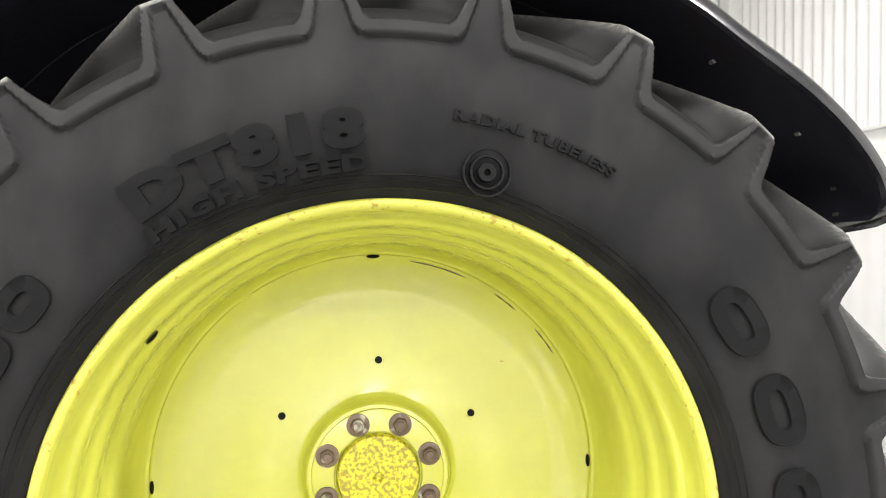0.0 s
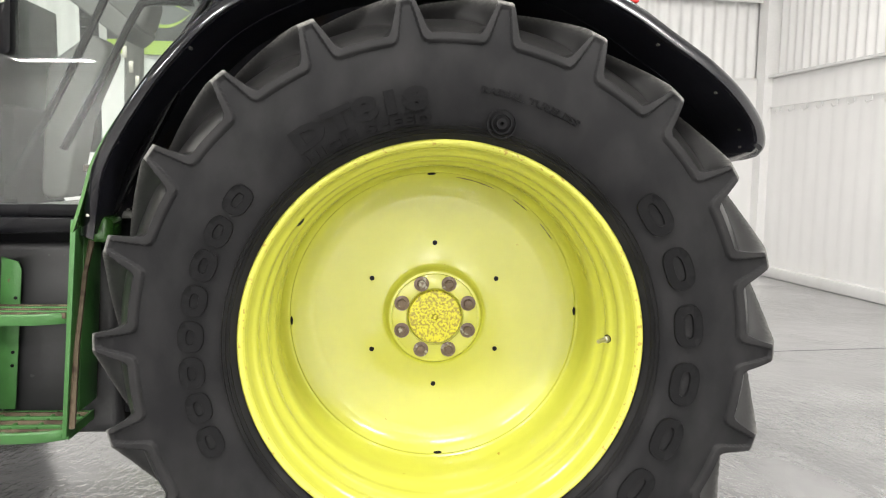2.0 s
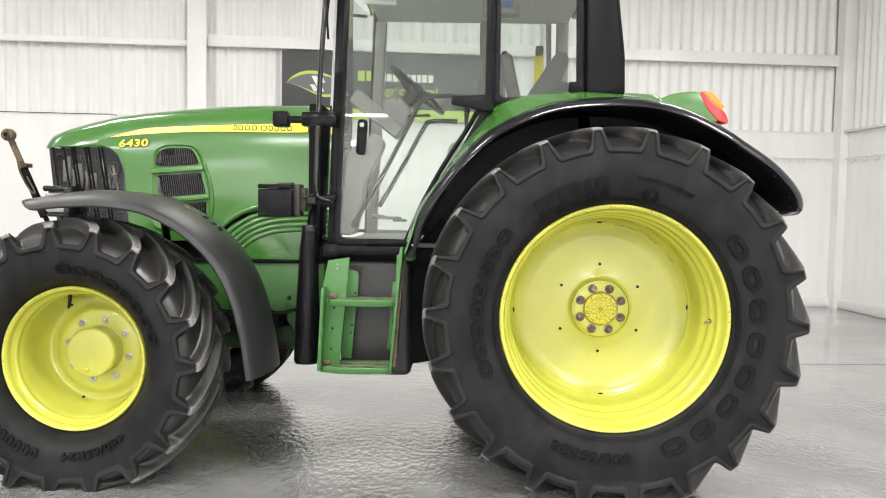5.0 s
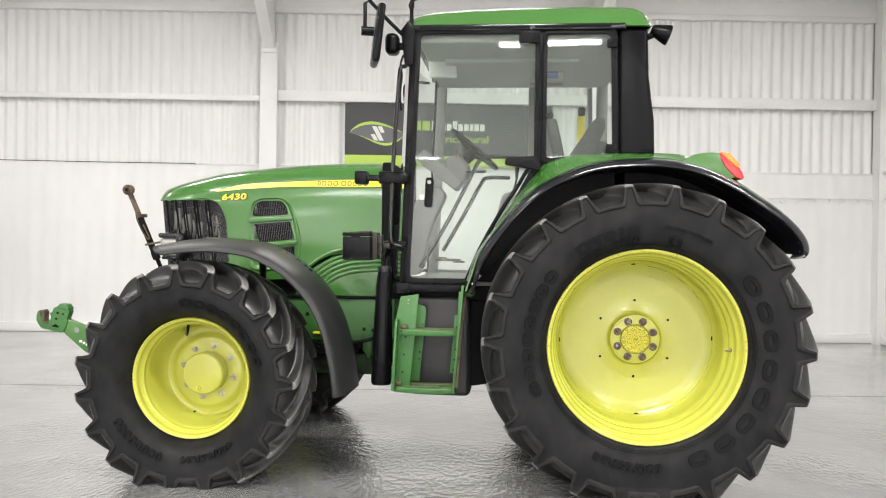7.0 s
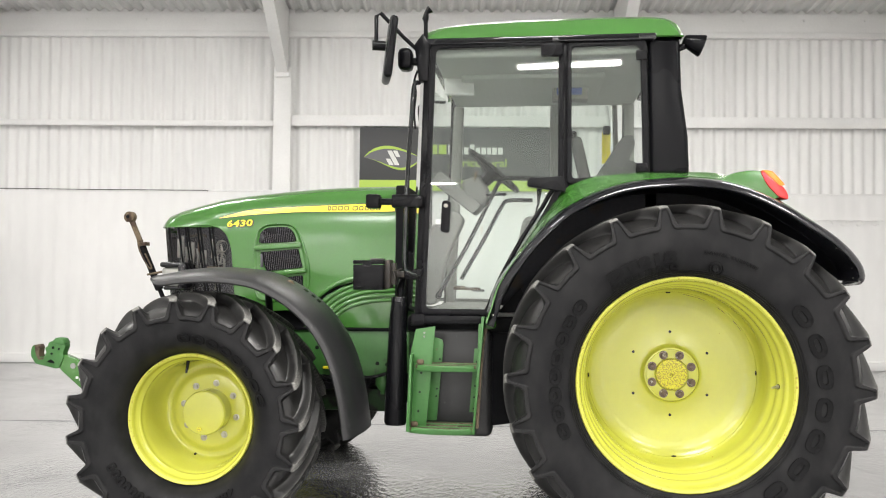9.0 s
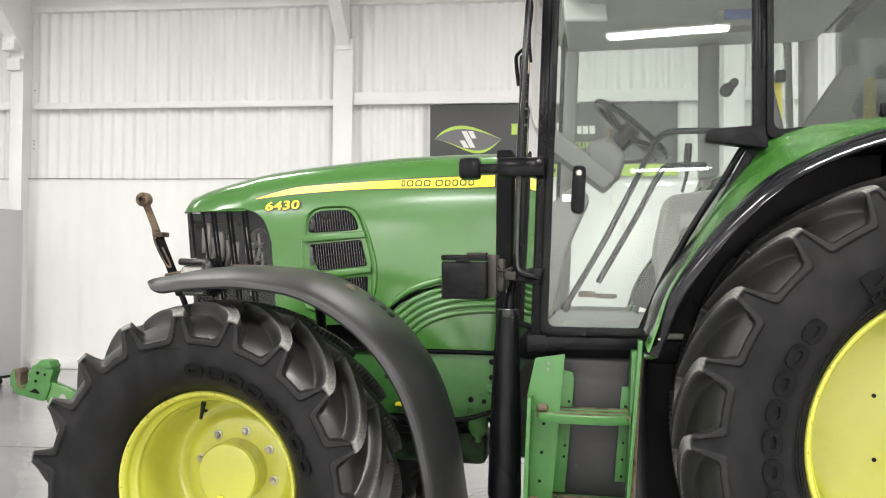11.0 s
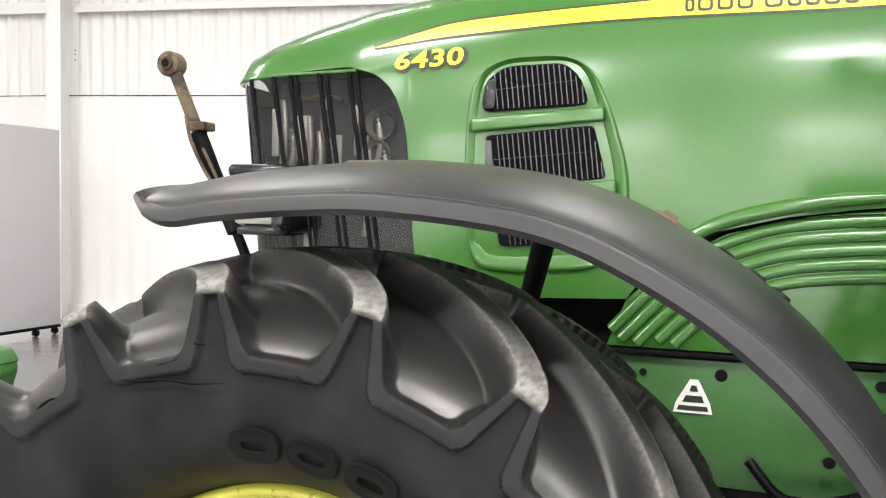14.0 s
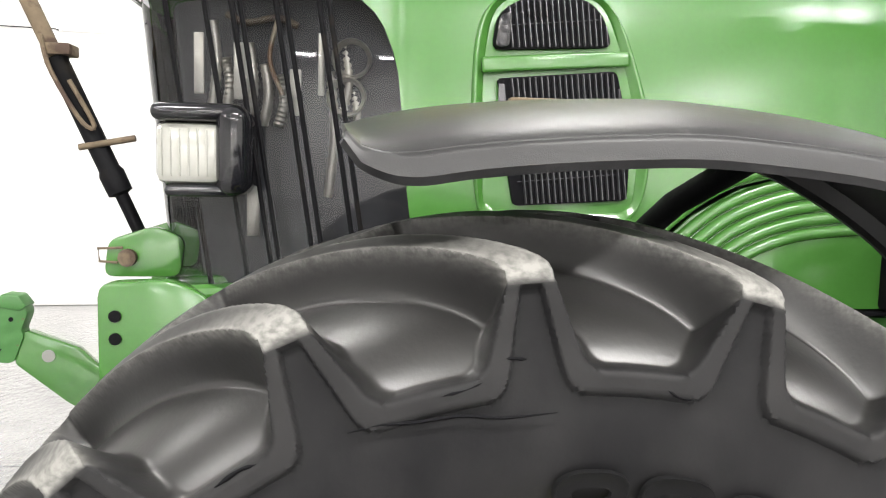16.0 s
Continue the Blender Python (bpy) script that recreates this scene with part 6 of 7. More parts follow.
    # outside fittings at the front pillar
    part("grab_handle", tube("grab_handle", [(-1.335, 0.36, 2.355), (-1.355, 0.325, 2.335), (-1.365, 0.315, 2.20), (-1.385, 0.315, 1.86), (-1.395, 0.315, 1.50), (-1.395, 0.315, 1.36), (-1.375, 0.315, 1.325), (-1.32, 0.345, 1.31)], 0.0125, BLACK_GLOSS, 10, 60), tractor, "long black grab handle beside the door")
    part("handle_foot", bm_mesh("handle_foot", join_bm(prism_bm([(-1.43, 1.292), (-1.32, 1.285), (-1.30, 1.345), (-1.34, 1.345), (-1.43, 1.325)], 0.335, 0.362, 0.004), disc_y(-1.322, 0.325, 0.338, 1.325, 0.016, 14)), BLACK), tractor)
    arm = part("mirror_arm", box("mirror_arm", -1.47, -1.30, 0.30, 0.36, 1.672, 1.742, BLACK, 0.008), tractor, "black folding mirror arm bracket")
    part("arm_bar", box("arm_bar", -1.60, -1.46, 0.31, 0.35, 1.688, 1.722, BLACK, 0.006), arm)
    part("arm_end", box("arm_end", -1.610, -1.535, 0.29, 0.37, 1.668, 1.745, BLACK, 0.012), arm)
    part("arm_clip", bm_mesh("arm_clip", disc_y(-1.318, 0.292, 0.302, 1.725, 0.01, 12), BLACK_GLOSS), arm)
    box_ob = part("tool_box", bm_mesh("tool_box", join_bm(box_bm(-1.652, -1.492, 0.20, 0.36, 1.232, 1.365, 0.007), box_bm(-1.653, -1.491, 0.199, 0.361, 1.368, 1.388, 0.005), box_bm(-1.60, -1.55, 0.194, 0.20, 1.36, 1.376, 0.002), box_bm(-1.645, -1.50, 0.197, 0.2005, 1.245, 1.25, 0.001)), BLACK), tractor, "small black plastic box on a bracket")
    part("box_bracket", bm_mesh("box_bracket", join_bm(box_bm(-1.492, -1.462, 0.24, 0.34, 1.24, 1.39, 0.003), box_bm(-1.47, -1.40, 0.31, 0.345, 1.30, 1.33, 0.003), box_bm(-1.57, -1.50, 0.25, 0.30, 1.388, 1.398, 0.002), box_bm(-1.47, -1.44, 0.27, 0.33, 1.26, 1.375, 0.004), tube_bm([(-1.48, 0.28, 1.37), (-1.455, 0.27, 1.35), (-1.44, 0.275, 1.29)], 0.005), tube_bm([(-1.47, 0.25, 1.34), (-1.44, 0.26, 1.33), (-1.41, 0.30, 1.345)], 0.004)), RUST_DARK), box_ob, "dark steel bracket")
    part("bracket_bolt", bm_mesh("bracket_bolt", hexnut(-1.45, 0.305, 1.315, 0.012, 0.012), STEEL), box_ob)
    # mirror, horn and lamps at the roof
    mir = part("wing_mirror", bm_mesh("wing_mirror", box_bm(-0.022, 0.022, -0.10, 0.10, -0.165, 0.165, 0.02, 4, Matrix.Translation((-1.475, 0.24, 2.50)) @ Matrix.Rotation(radians(15), 4, "Z") @ Matrix.Rotation(radians(6), 4, "Y")), BLACK), tractor, "black wing mirror folded by the roof corner")
    part("mirror_arm", tube("mirror_arm", [(-1.545, 0.22, 2.52), (-1.55, 0.24, 2.685), (-1.53, 0.26, 2.708), (-1.42, 0.33, 2.60), (-1.31, 0.37, 2.50)], 0.011, BLACK, 8), mir)
    part("mirror_pivot", tube("mirror_pivot", [(-1.565, 0.22, 2.525), (-1.50, 0.24, 2.525)], 0.026, BLACK, 14), mir)
    part("roof_bracket", bm_mesh("roof_bracket", prism_bm([(-1.335, 2.36), (-1.285, 2.36), (-1.275, 2.56), (-1.315, 2.62), (-1.36, 2.56)], 0.34, 0.40, 0.006), BLACK), tractor)
    hl = part("roof_lamp", bm_mesh("roof_lamp", join_bm(box_bm(-1.455, -1.375, 0.34, 0.45, 2.43, 2.55, 0.03, 3), box_bm(-1.39, -1.33, 0.38, 0.42, 2.46, 2.50, 0.01)), BLACK), tractor, "black round work lamp")
    part("aerial_post", tube("aerial_post", [(-1.30, 0.36, 2.56), (-1.30, 0.35, 2.68), (-1.302, 0.35, 2.70), (-1.295, 0.35, 2.735), (-1.275, 0.35, 2.752)], [0.013, 0.011, 0.018, 0.012, 0.022], BLACK, 10), tractor, "short black post at the roof corner")
    bm = bmesh.new()
    bmesh.ops.create_cone(bm, cap_ends=True, segments=20, radius1=0.062, radius2=0.028, depth=0.11, matrix=Matrix.Translation((0.125, 0.45, 2.56)) @ Matrix.Rotation(radians(-70), 4, "Y"))
    bm_bevel(bm, 0.012, 2, 40)
    wl = part("rear_lamp", bm_mesh("rear_lamp", bm, BLACK), tractor, "black rear work lamp on the roof")
    part("lamp_stem", tube("lamp_stem", [(0.04, 0.45, 2.53), (0.08, 0.45, 2.545)], 0.018, BLACK, 10), wl)
    part("wiring", tube("wiring", [(-1.345, 0.36, 2.42), (-1.36, 0.35, 2.36), (-1.35, 0.35, 2.30), (-1.36, 0.36, 2.2), (-1.355, 0.37, 2.1)], 0.006, BLACK, 6, 24), tractor)
    part("far_mirror_arm", tube("far_mirror_arm", [(-1.56, far(0.2), 2.39), (-1.575, far(0.2), 2.54), (-1.56, far(0.2), 2.58), (-1.50, far(0.28), 2.585), (-1.36, far(0.36), 2.56)], 0.011, BLACK, 8, 24), tractor)
    shield = part("exhaust_shield", tube("exhaust_shield", [(-1.475, 1.72, 1.30), (-1.475, 1.72, 2.385), (-1.475, 1.72, 2.39)], [0.040, 0.038, 0.034], BLACK_MATT, 20), tractor, "black louvred exhaust heat shield")
    for i in range(16):
        z = 1.66 + i * 0.044
        part("louvre", box("louvre", -1.497, -1.453, 1.676, 1.686, z, z + 0.016, BLACK_GLOSS, 0.003), shield)
    part("exhaust_pipe", tube("exhaust_pipe", [(-1.47, 1.72, 2.38), (-1.468, 1.72, 2.60), (-1.466, 1.72, 2.72)], 0.030, PIPE_TAN, 18), tractor, "heat-stained tan exhaust pipe")
    part("far_mirror", box("far_mirror", -1.545, -1.515, far(0.32), far(0.14), 2.24, 2.54, BLACK, 0.012), tractor, "black wing mirror")


# fenders -----------------------------------------------------------
def rear_fender(side):
    y = (lambda v: v) if side == 0 else far
    out = spline([(-0.945, 1.06), (-0.918, 1.14), (-0.882, 1.25), (-0.800, 1.38), (-0.682, 1.525), (-0.533, 1.655), (-0.30, 1.757), (-0.065, 1.789), (0.137, 1.784), (0.312, 1.742), (0.473, 1.665), (0.571, 1.602), (0.682, 1.528), (0.760, 1.459), (0.809, 1.396), (0.827, 1.350), (0.827, 1.318), (0.814, 1.300)], 90)
    inn = spline([(-0.955, 1.07), (-0.925, 1.13), (-0.863, 1.28), (-0.76, 1.475), (-0.65, 1.65), (-0.56, 1.782), (-0.40, 1.838), (-0.113, 1.856), (0.10, 1.857), (0.26, 1.845), (0.40, 1.78), (0.52, 1.68), (0.60, 1.61), (0.64, 1.57)], 90)
    # green shell between cab and flare
    rows = []
    for f in np.linspace(0, 1, 11):
        g = f ** 1.0
        bulge = 0.02 * math.sin(math.pi * f) + 0.012 * f
        row = []
        for k, (a, b) in enumerate(zip(inn, out)):
            px, pz = a * (1 - g) + b * g
            row.append((px, y(0.40 * (1 - f) + 0.135 * f), pz + bulge))
        rows.append(row[:70])
    part("fender", grid_mesh("fender", rows, GREEN, True, 0.008 if side == 0 else -0.008, 60), tractor, "glossy green rear fender")
    # black edge of the door along the fender
    if side == 0:
        part("door_seal", tube("door_seal", [(p[0] - 0.026, 0.368, p[1] + 0.016) for p in inn if p[1] < 1.77 and p[0] < -0.5], 0.0125, BLACK, 10), tractor, "slim black door edge along the fender")
    # black flare with a rolled lip, running on behind
    d = np.gradient(out, axis=0)
    d /= np.linalg.norm(d, axis=1)[:, None]
    nx = np.stack([-d[:, 1], d[:, 0]], 1)
    sect = [(0.40, 0.034), (0.28, 0.032), (0.185, 0.025), (0.125, 0.018), (0.095, 0.014), (0.068, 0.010), (0.040, 0.002), (0.022, -0.012), (0.017, -0.030), (0.025, -0.034), (0.037, -0.020), (0.07, -0.006), (0.14, -0.006), (0.40, -0.010)]
    # the lip widens from the step towards the back and draws in a little as it reaches out
    rows = []
    for v, h in sect:
        row = []
        for k, (p, q) in enumerate(zip(out, nx)):
            w = np.clip((k / 90 - 0.12) / 0.45, 0, 1)
            w = w * w * (3 - 2 * w)
            f = np.clip((0.185 - v) / 0.165, 0, 1) * w
            px, pz = p[0] + (p[0] + 0.40) * -0.028 * f, p[1] + (p[1] - 1.2) * -0.028 * f
            narrow = 0.62 * (1 - np.clip(k / 26, 0, 1)) ** 1.5
            vv = v + 0.022 * (1 - w) - 0.052 * f
            row.append((px + q[0] * h, y(vv + max(0.0, 0.27 - vv) * narrow), pz + q[1] * h))
        rows.append(row)
    flare = part("fender_flare", grid_mesh("fender_flare", rows[:10], BLACK_GLOSS, True, 0, 60), tractor, "black plastic fender flare with rolled lip")
    part("underside", grid_mesh("underside", rows[9:], ARCH_DIRT, True, 0, 60), flare, "dull dark underside of the flare")
    # liner under the shell
    rows = [[(p[0] - q[0] * -0.0 + q[0] * h, y(v), p[1] + q[1] * h) for p, q in zip(out, nx)] for v, h in ((0.37, -0.008), (0.50, -0.012), (0.62, -0.016))]
    part("fender_liner", grid_mesh("fender_liner", rows, ARCH_DIRT, True, 0.004), tractor, "dirty black wheel arch liner")
    # inner wall of the arch, behind the tyre
    rim = [tuple(p + q * 0.02) for p, q in zip(out, nx)][6:]
    a0 = math.atan2(rim[0][1] - REAR[1], rim[0][0])
    a1 = math.atan2(rim[-1][1] - REAR[1], rim[-1][0])
    rim += [(0.72 * math.cos(a), REAR[1] + 0.72 * math.sin(a)) for a in np.linspace(a1, a0, 40)]
    part("arch_wall", prism("arch_wall", rim, *sorted((y(0.60), y(0.612))), ARCH_DIRT, 0), tractor, "dirty black inner wheel arch wall")
    if side == 0:
        for k in range(4, 86, 9):
            p, q = out[k], nx[k]
            part("rivet", bm_mesh("rivet", disc_y(p[0] - q[0] * 0.012, 0.150, 0.165, p[1] - q[1] * 0.012, 0.0045, 8, 0.001), STEEL), tractor, "small rivet under the flare")
        part("arch_plate", prism("arch_plate", [(-1.0, 0.525), (-0.93, 0.50), (-0.60, 0.55), (-0.66, 0.9), (-0.78, 1.25), (-0.90, 1.12), (-0.985, 1.06)], 0.44, 0.452, BLACK_MATT, 0.003), tractor, "black inner wheel arch plate")
        part("fender_stay", tube("fender_stay", [(-0.955, 0.30, 1.06), (-0.972, 0.27, 0.95), (-0.985, 0.23, 0.75), (-0.995, 0.21, 0.53)], 0.009, RUST, 6), tractor, "rusty fender edge strip")
    # light cluster at the back
    house = part("light_housing", bm_mesh("light_housing", prism_bm(rounded([(0.20, 1.80), (0.27, 1.838), (0.37, 1.852), (0.45, 1.836), (0.525, 1.735), (0.47, 1.70), (0.34, 1.74)], 0.03, 5), *sorted((y(0.22), y(0.40))), 0.022, 3), GREEN), tractor, "green tail light housing")
    part("lens", bm_mesh("lens", prism_bm(rounded([(0.40, 1.848), (0.452, 1.840), (0.530, 1.742), (0.540, 1.700), (0.490, 1.715), (0.435, 1.775)], 0.02, 5), *sorted((y(0.215), y(0.38))), 0.012, 3), RED), house, "red tail light lens")
    part("lens", bm_mesh("lens", prism_bm(rounded([(0.408, 1.852), (0.458, 1.845), (0.520, 1.775), (0.496, 1.768), (0.440, 1.822)], 0.012, 4), *sorted((y(0.210), y(0.37))), 0.008, 2), ORANGE), house, "orange indicator lens")


def front_fender(side):
    y = (lambda v: v) if side == 0 else far
    line = spline([(-2.662, 1.3045), (-2.62, 1.3155), (-2.54, 1.329), (-2.42, 1.339), (-2.30, 1.340), (-2.12, 1.318), (-1.99, 1.268), (-1.855, 1.180), (-1.74, 1.058), (-1.655, 0.905), (-1.60, 0.715), (-1.567, 0.51)], 200)
    line = even(line, 170)
    d = np.gradient(line, axis=0)
    d /= np.linalg.norm(d, axis=1)[:, None]
    nx = np.stack([-d[:, 1], d[:, 0]], 1)
    sect = [(0.010, -0.056), (-0.008, -0.062), (-0.016, -0.0705), (-0.0215, -0.0715), (-0.0235, -0.0690), (-0.0205, -0.0540), (-0.0198, -0.0526), (-0.0185, -0.0518), (-0.0165, -0.0513), (-0.0155, -0.0495), (-0.011, -0.0455), (0.001, -0.0390), (0.025, -0.0290), (0.06, -0.0190), (0.11, -0.0095), (0.20, -0.001), (0.29, -0.002), (0.34, -0.012), (0.352, -0.030), (0.350, -0.040)]
    rows = []
    for v, h in sect:
        row = []
        for k, (p, q) in enumerate(zip(line, nx)):
            e = 1 - math.sqrt(max(0.0, 1 - max(0.0, 1 - k / 8.0) ** 2))
            vv = v + (0.13 - v) * 0.06 * e
            hh = h * (1 - 0.72 * e) - 0.004 * e
            row.append((p[0] + q[0] * hh, y(vv), p[1] + q[1] * hh))
        rows.append(row)
    ob = part("front_fender", grid_mesh("front_fender", rows, FENDER_GREY, True, 0.005 if side else -0.005, 30), tractor, "dark grey moulded front fender")
    if side == 0:
        m = Matrix.Translation((-1.985, 0.20, 1.266)) @ Matrix.Rotation(radians(31), 4, "Y")
        part("fender_bolt", bm_mesh("fender_bolt", join_bm(box_bm(-0.02, 0.02, -0.016, 0.016, 0, 0.006, 0.002, 2, m), box_bm(-0.01, 0.01, -0.01, 0.01, 0.005, 0.012, 0.002, 2, m)), RUST), ob, "corroded fender bolt")
        for x, z, a in ((-1.91, 1.222, 34), (-1.87, 1.194, 36), (-1.84, 1.17, 38)):
            m = Matrix.Translation((x, 0.22, z)) @ Matrix.Rotation(radians(a), 4, "Y")
            part("rubber_plug", bm_mesh("rubber_plug", box_bm(-0.012, 0.012, -0.02, 0.02, -0.004, 0.006, 0.003, 2, m), BLACK), ob)
        part("fender_bolt", bm_mesh("fender_bolt", box_bm(-0.045, 0.045, -0.01, 0.01, 0, 0.008, 0.003, 2, Matrix.Translation((-2.42, 0.24, 1.339))), RUST), ob, "corroded fender bolt")
    part("lip_line", tube("lip_line", rows[9], 0.0016, TRIM_GREY, 6), ob, "pale line along the fender lip")
    b0 = y(0.28)
    part("fender_bracket", tube("fender_bracket", [(-2.13, b0, 1.285), (-2.18, y(0.40), 1.22), (-2.24, y(0.60), 1.08), (-2.24, y(0.66), 0.80)], 0.020, BLACK_MATT, 8), ob)


# steps, exhaust guard and front linkage -----------------------------
def steps():
    ob = part("step_ladder", bm_mesh("step_ladder", join_bm(
        prism_bm([(-1.352, 0.505), (-1.268, 0.505), (-1.222, 1.045), (-1.325, 1.028), (-1.352, 0.90)], 0.262, 0.268, 0.001),
        prism_bm([(-1.362, 0.505), (-1.345, 0.505), (-1.333, 0.90), (-1.345, 0.90)], 0.19, 0.264, 0.001),
        prism_bm([(-1.278, 0.53), (-1.226, 0.53), (-1.192, 0.94), (-1.200, 0.965), (-1.246, 0.98)], 0.385, 0.390, 0.001)), GREEN_WORN), tractor, "green step stringer with worn paint")
    for z in (0.60, 0.70, 0.80, 0.99, 1.01):
        x = -1.315 + (z - 0.5) * 0.07
        part("bolt_hole", bm_mesh("bolt_hole", disc_y(x, 0.2600, 0.2625, z, 0.006, 8, 0), TRIM_GREY if z > 0.9 else BLACK_MATT), ob)
    for z in (0.66, 0.70, 0.86):
        part("bolt_hole", bm_mesh("bolt_hole", disc_y(-1.238 + (z - 0.56) * 0.09, 0.382, 0.3855, z, 0.005, 8, 0), BLACK_MATT), ob)
    right = part("step_stringer", bm_mesh("step_stringer", join_bm(
        prism_bm([(-1.020, 0.505), (-1.008, 0.505), (-0.962, 1.10), (-0.976, 1.10)], 0.20, 0.262, 0.001),
        prism_bm([(-1.012, 0.56), (-0.996, 0.56), (-0.965, 1.06), (-0.995, 1.06)], 0.262, 0.39, 0.001),
        prism_bm([(-1.050, 0.58), (-1.005, 0.58), (-0.985, 0.92), (-1.025, 0.92)], 0.385, 0.390, 0.001)), GREEN_WORN), tractor, "green step stringer with worn paint")
    for z in (0.60, 0.66, 0.72, 0.85):
        part("bolt_hole", bm_mesh("bolt_hole", disc_y(-1.028 + (z - 0.58) * 0.06, 0.382, 0.3855, z, 0.005, 8, 0), BLACK_MATT), right)
    for z, x0, x1, yb in ((0.838, -1.322, -1.000, 0.37), (0.515, -1.352, -1.008, 0.40)):
        front = [(x, 0.185 + 0.040 * abs(2 * (x - x0) / (x1 - x0) - 1) ** 3.2) for x in np.linspace(x0, x1, 25)]
        rim = bmesh.new()
        me = grid_mesh("tmp", [[(a, b + d, z + h) for a, b in front] for d, h in ((0.012, -0.020), (0.002, -0.020), (0.0, -0.017), (0.0, 0.006), (0.003, 0.010), (0.010, 0.010), (0.012, 0.006), (0.012, -0.020))], GREEN)
        rim.from_mesh(me)
        bpy.data.meshes.remove(me)
        tread = part("step_tread", bm_mesh("step_tread", join_bm(rim,
                                                                 box_bm(x0, x1, yb - 0.006, yb, z - 0.02, z + 0.006, 0), box_bm(x0, x0 + 0.006, 0.22, yb, z - 0.02, z + 0.008, 0), box_bm(x1 - 0.006, x1, 0.22, yb, z - 0.02, z + 0.008, 0)), GREEN_WORN), tractor, "green step with an open worn tread")
        for i in range(5):
            yy = 0.215 + (yb - 0.23) * i / 4.6
            part("tread_bar", box("tread_bar", x0 + 0.004, x1 - 0.004, yy, yy + 0.010, z - 0.006, z + 0.010, GREEN_WORN if i % 2 else RUST, 0.002), tread)
        for i in range(5):
            xx = x0 + 0.03 + (x1 - x0 - 0.06) * i / 4
            part("tread_bar", box("tread_bar", xx - 0.005, xx + 0.005, 0.21, yb, z - 0.010, z + 0.006, GREEN_WORN, 0.002, None), tread)
        part("mud", bm_mesh("mud", box_bm(x0 + 0.004, x0 + 0.044, 0.238, 0.262, z + 0.006, z + 0.034, 0.011, 3), RUST), tread, "dried mud in the step corner")
    st = part("pipe_guard", tube("pipe_guard", [(-1.434, 0.290, 0.520), (-1.434, 0.291, 0.535), (-1.434, 0.312, 0.80), (-1.434, 0.336, 1.08), (-1.432, 0.345, 1.165), (-1.432, 0.345, 1.17)], [0.052, 0.060, 0.056, 0.045, 0.040, 0.036], BLACK, 28), tractor, "black tapered plastic pipe guard")
    part("pipe_collar", tube("pipe_collar", [(-1.432, 0.345, 1.165), (-1.432, 0.345, 1.172), (-1.432, 0.345, 1.192), (-1.432, 0.345, 1.195)], [0.040, 0.0405, 0.0405, 0.036], BLACK_GLOSS, 28), st)
    part("pipe", tube("pipe", [(-1.43, 0.36, 1.19), (-1.428, 0.38, 1.25), (-1.42, 0.44, 1.33)], 0.020, BLACK, 12, 12), st)


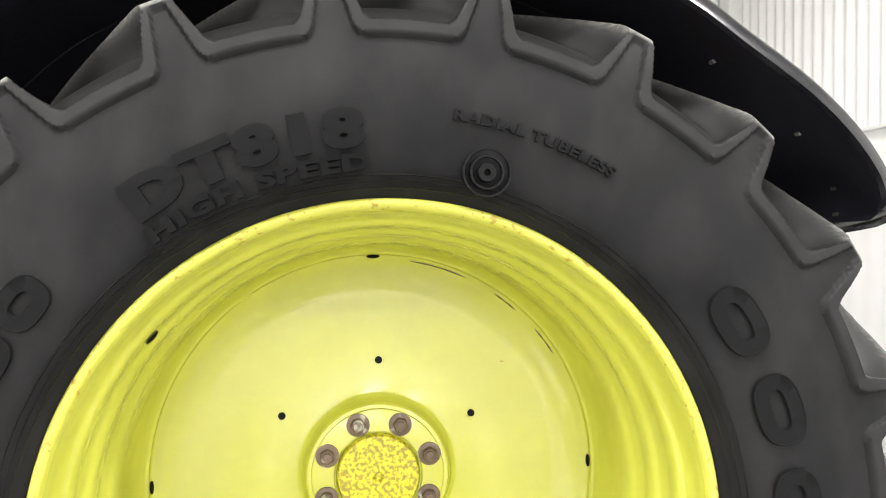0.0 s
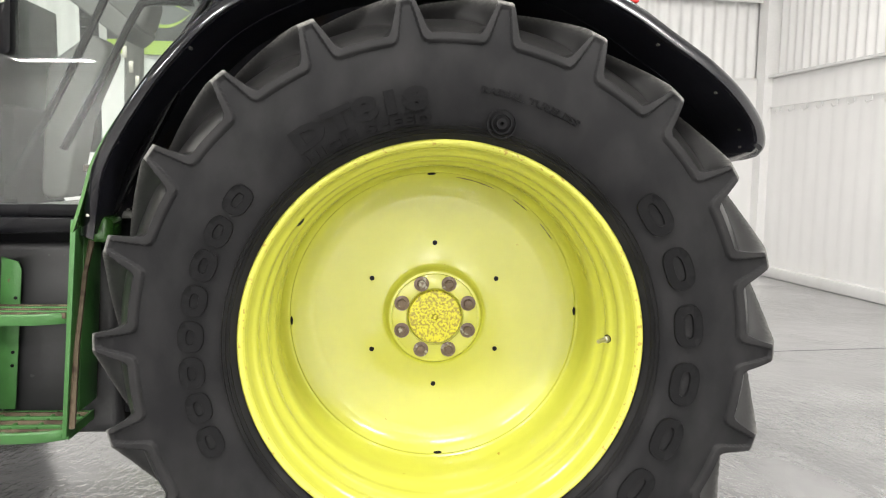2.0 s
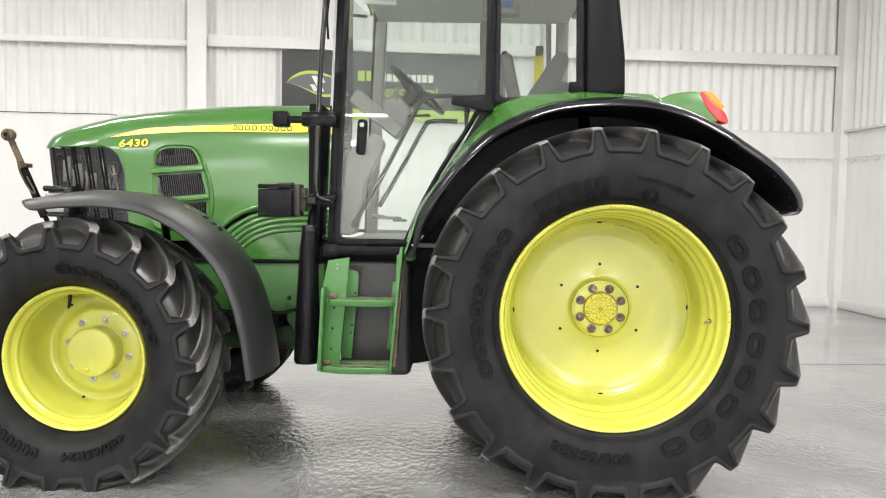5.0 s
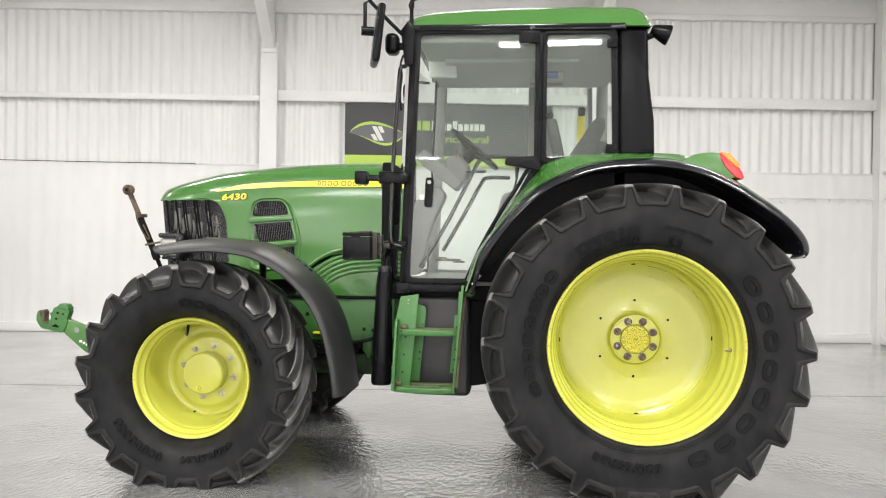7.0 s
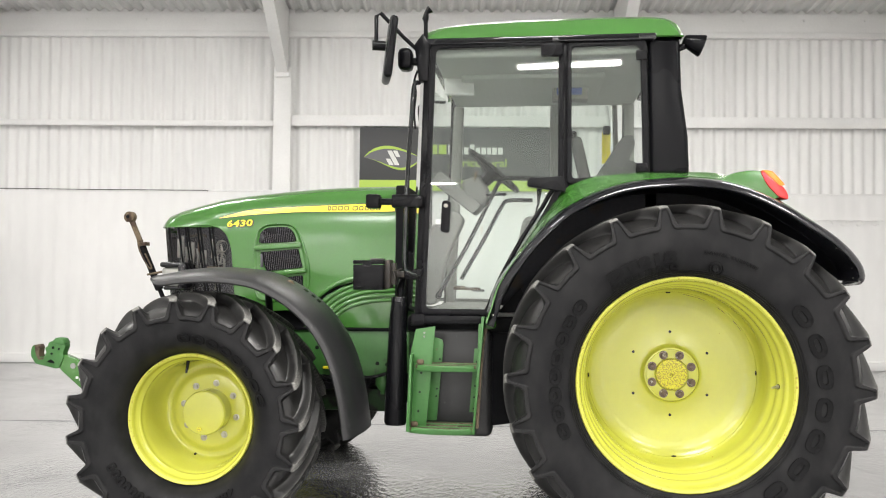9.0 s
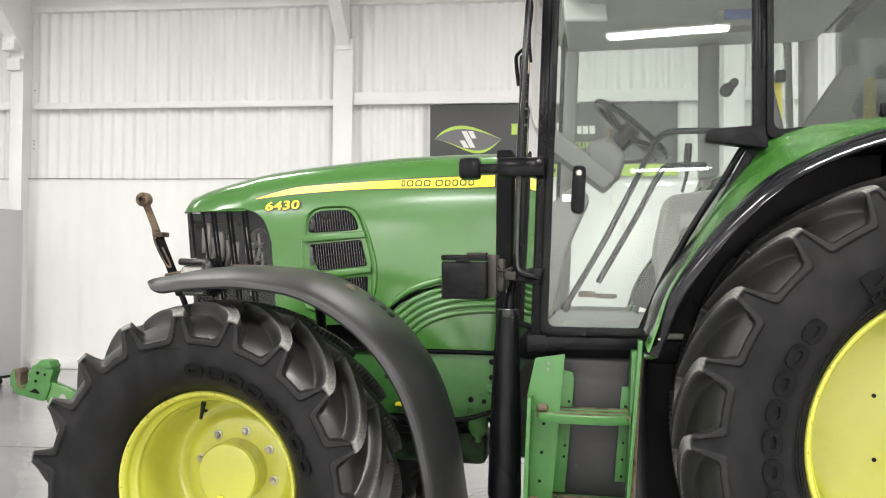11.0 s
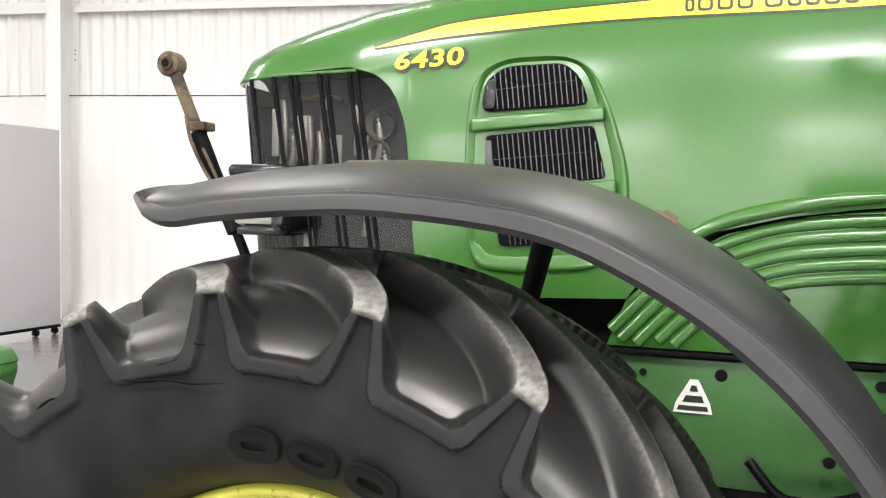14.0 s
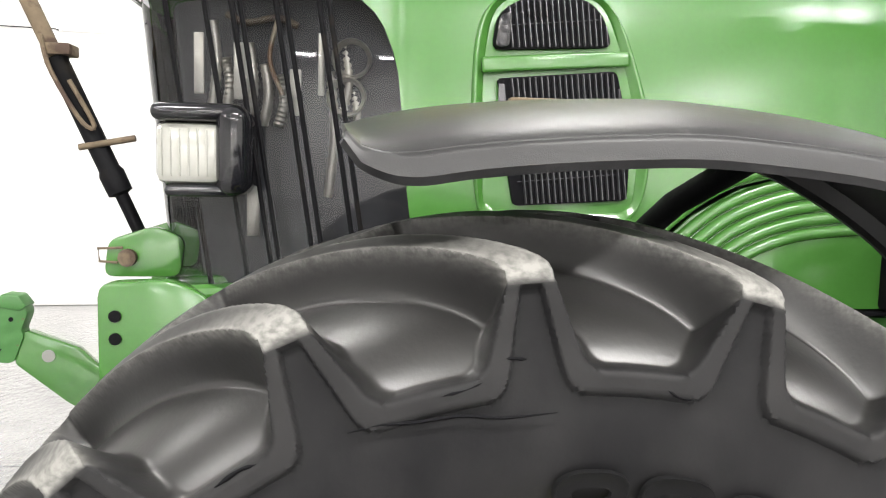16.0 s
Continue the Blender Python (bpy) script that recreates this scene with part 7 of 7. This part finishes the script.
def front_linkage():
    ob = part("front_linkage", bm_mesh("front_linkage", join_bm(
        prism_bm(rounded([(-3.142, 0.62), (-2.92, 0.62), (-2.85, 0.80), (-2.93, 1.0), (-3.0, 1.034), (-3.142, 1.028)], 0.03, 4), 0.86, 0.90, 0.006),
        prism_bm(rounded([(-3.142, 0.62), (-2.92, 0.62), (-2.85, 0.80), (-2.93, 1.0), (-3.0, 1.034), (-3.142, 1.028)], 0.03, 4), 1.26, 1.30, 0.006),
        box_bm(-3.02, -2.7, 0.88, 1.28, 0.70, 0.96, 0.02), box_bm(-3.04, -2.86, 0.96, 1.16, 0.95, 1.03, 0.015), tube_bm([(-2.98, 0.90, 1.0), (-2.80, 0.90, 1.01)], 0.02)), GREEN), tractor, "green front linkage frame")
    for z in (0.917, 0.962):
        part("bolt_hole", bm_mesh("bolt_hole", disc_y(-3.108, 0.856, 0.861, z, 0.012, 12, 0), BLACK_MATT), ob)
    for y0 in (0.93, 1.10):
        part("top_bracket", prism("top_bracket", rounded([(-3.15, 1.03), (-3.0, 1.03), (-2.99, 1.11), (-3.05, 1.135), (-3.14, 1.105)], 0.02, 4), y0, y0 + 0.02, GREEN, 0.004), ob)
    part("linkage_pin", tube("linkage_pin", [(-3.10, 0.915, 1.07), (-3.10, 1.15, 1.07)], 0.018, RUST, 12), ob)
    part("pin_ring", tube("pin_ring", [(-3.12, 0.925, 1.06), (-3.155, 0.925, 1.062), (-3.158, 0.925, 1.088), (-3.11, 0.925, 1.09)], 0.003, RUST, 6), ob)
    # stowed top link, leaning forward
    a, b = Vector((-3.105, 1.05, 1.10)), Vector((-3.355, 1.05, 1.66))
    d = (b - a).normalized()
    tl = part("top_link", tube("top_link", [a, a + d * 0.10, a + d * 0.105, a + d * 0.15, a + d * 0.16, a + d * 0.40, a + d * 0.41, a + d * 0.415, b], [0.014, 0.014, 0.026, 0.027, 0.022, 0.022, 0.026, 0.016, 0.016], BLACK_MATT, 16), tractor, "dark steel top link with rusty eye")
    part("thread", tube("thread", [a + d * 0.415, b], 0.0175, RUST, 12), tl)
    eye = part("link_eye", bm_mesh("link_eye", join_bm(disc_y(b.x - 0.005, 1.025, 1.075, b.z + 0.01, 0.036, 24, 0.008)), RUST), tl, "rusty ball eye of the top link")
    part("eye_ball", bm_mesh("eye_ball", disc_y(b.x - 0.005, 1.018, 1.082, b.z + 0.01, 0.020, 18, 0.004), RUST), eye)
    part("eye_bore", bm_mesh("eye_bore", disc_y(b.x - 0.005, 1.0165, 1.0835, b.z + 0.01, 0.012, 14, 0), BLACK_MATT), eye)
    part("link_handle", tube("link_handle", [a + d * 0.46 + Vector((0, -0.03, 0)), a + d * 0.38 + Vector((-0.012, -0.035, 0)), a + d * 0.27 + Vector((0.0, -0.035, 0)), a + d * 0.26 + Vector((0.022, -0.032, 0)), a + d * 0.36 + Vector((0.014, -0.03, 0))], 0.005, RUST, 6, 20), tl)
    part("cross_pin", tube("cross_pin", [a + d * 0.22 + Vector((-0.03, -0.02, -0.01)), a + d * 0.22 + Vector((0.085, -0.02, 0.012))], 0.007, RUST, 8), tl)
    part("lock_lug", box("lock_lug", -0.012, 0.045, -0.03, 0.03, -0.012, 0.012, RUST, 0.004, Matrix.Translation(a + d * 0.43)), tl)
    # lower arms with catch hooks
    for y in (0.61, 1.45):
        arm = part("lower_arm", bm_mesh("lower_arm", prism_bm(rounded([(-3.512, 0.815), (-3.378, 0.765), (-3.335, 0.72), (-3.10, 0.63), (-2.95, 0.63), (-2.95, 0.50), (-3.15, 0.48), (-3.405, 0.615), (-3.540, 0.725)], 0.012, 3), y - 0.02, y + 0.02, 0.005), GREEN), tractor, "green lower link arm with catch hook")
        claw = [(-3.708, 0.865), (-3.677, 0.868), (-3.666, 0.850), (-3.672, 0.813), (-3.660, 0.787), (-3.632, 0.798), (-3.621, 0.827), (-3.634, 0.850), (-3.612, 0.858), (-3.608, 0.883), (-3.559, 0.900), (-3.511, 0.891), (-3.499, 0.861), (-3.517, 0.815), (-3.510, 0.800), (-3.537, 0.730), (-3.557, 0.726), (-3.690, 0.753), (-3.721, 0.799), (-3.721, 0.838)]
        part("catch_hook", prism("catch_hook", rounded(claw, 0.010, 4), y - 0.026, y + 0.026, GREEN_WORN, 0.004), arm, "green catch hook with worn rusty mouth")
        part("hook_wear", prism("hook_wear", [(-3.700, 0.866), (-3.676, 0.869), (-3.664, 0.850), (-3.670, 0.813), (-3.660, 0.786), (-3.634, 0.796), (-3.640, 0.780), (-3.672, 0.776), (-3.688, 0.806)], y - 0.0275, y + 0.0275, RUST, 0.002), arm, "rust-worn mouth of the hook")
        part("hook_latch", bm_mesh("hook_latch", prism_bm([(-3.590, 0.884), (-3.560, 0.912), (-3.520, 0.908), (-3.500, 0.880), (-3.515, 0.868), (-3.570, 0.876)], y - 0.031, y + 0.031, 0.004), GREEN_WORN), arm)
        for x, z, rr in ((-3.577, 0.852, 0.008), (-3.586, 0.815, 0.007), (-3.540, 0.845, 0.006)):
            part("bolt_hole", bm_mesh("bolt_hole", disc_y(x, y - 0.0285, y - 0.024, z, rr, 10, 0), BLACK_MATT), arm)
        part("slot", prism("slot", [(-3.620, 0.766), (-3.572, 0.758), (-3.566, 0.764), (-3.590, 0.782)], y - 0.0285, y - 0.024, BLACK_MATT, 0), arm)
        part("round_sticker", bm_mesh("round_sticker", disc_y(-3.451, y - 0.0225, y - 0.0195, 0.745, 0.017, 18, 0), TRIM_GREY), arm, "small grey round sticker")
        for k in range(3 if y < 1 else 0):
            part("print_bar", box("print_bar", -3.432 + k * 0.022, -3.416 + k * 0.022, y - 0.0222, y - 0.0195, 0.668 - k * 0.010, 0.682 - k * 0.010, WHITE_STICKER, 0), arm)


hood()
grille()
side_panel()
chassis()
cab()
for s in (0, 1):
    rear_fender(s)
    front_fender(s)
steps()
front_linkage()
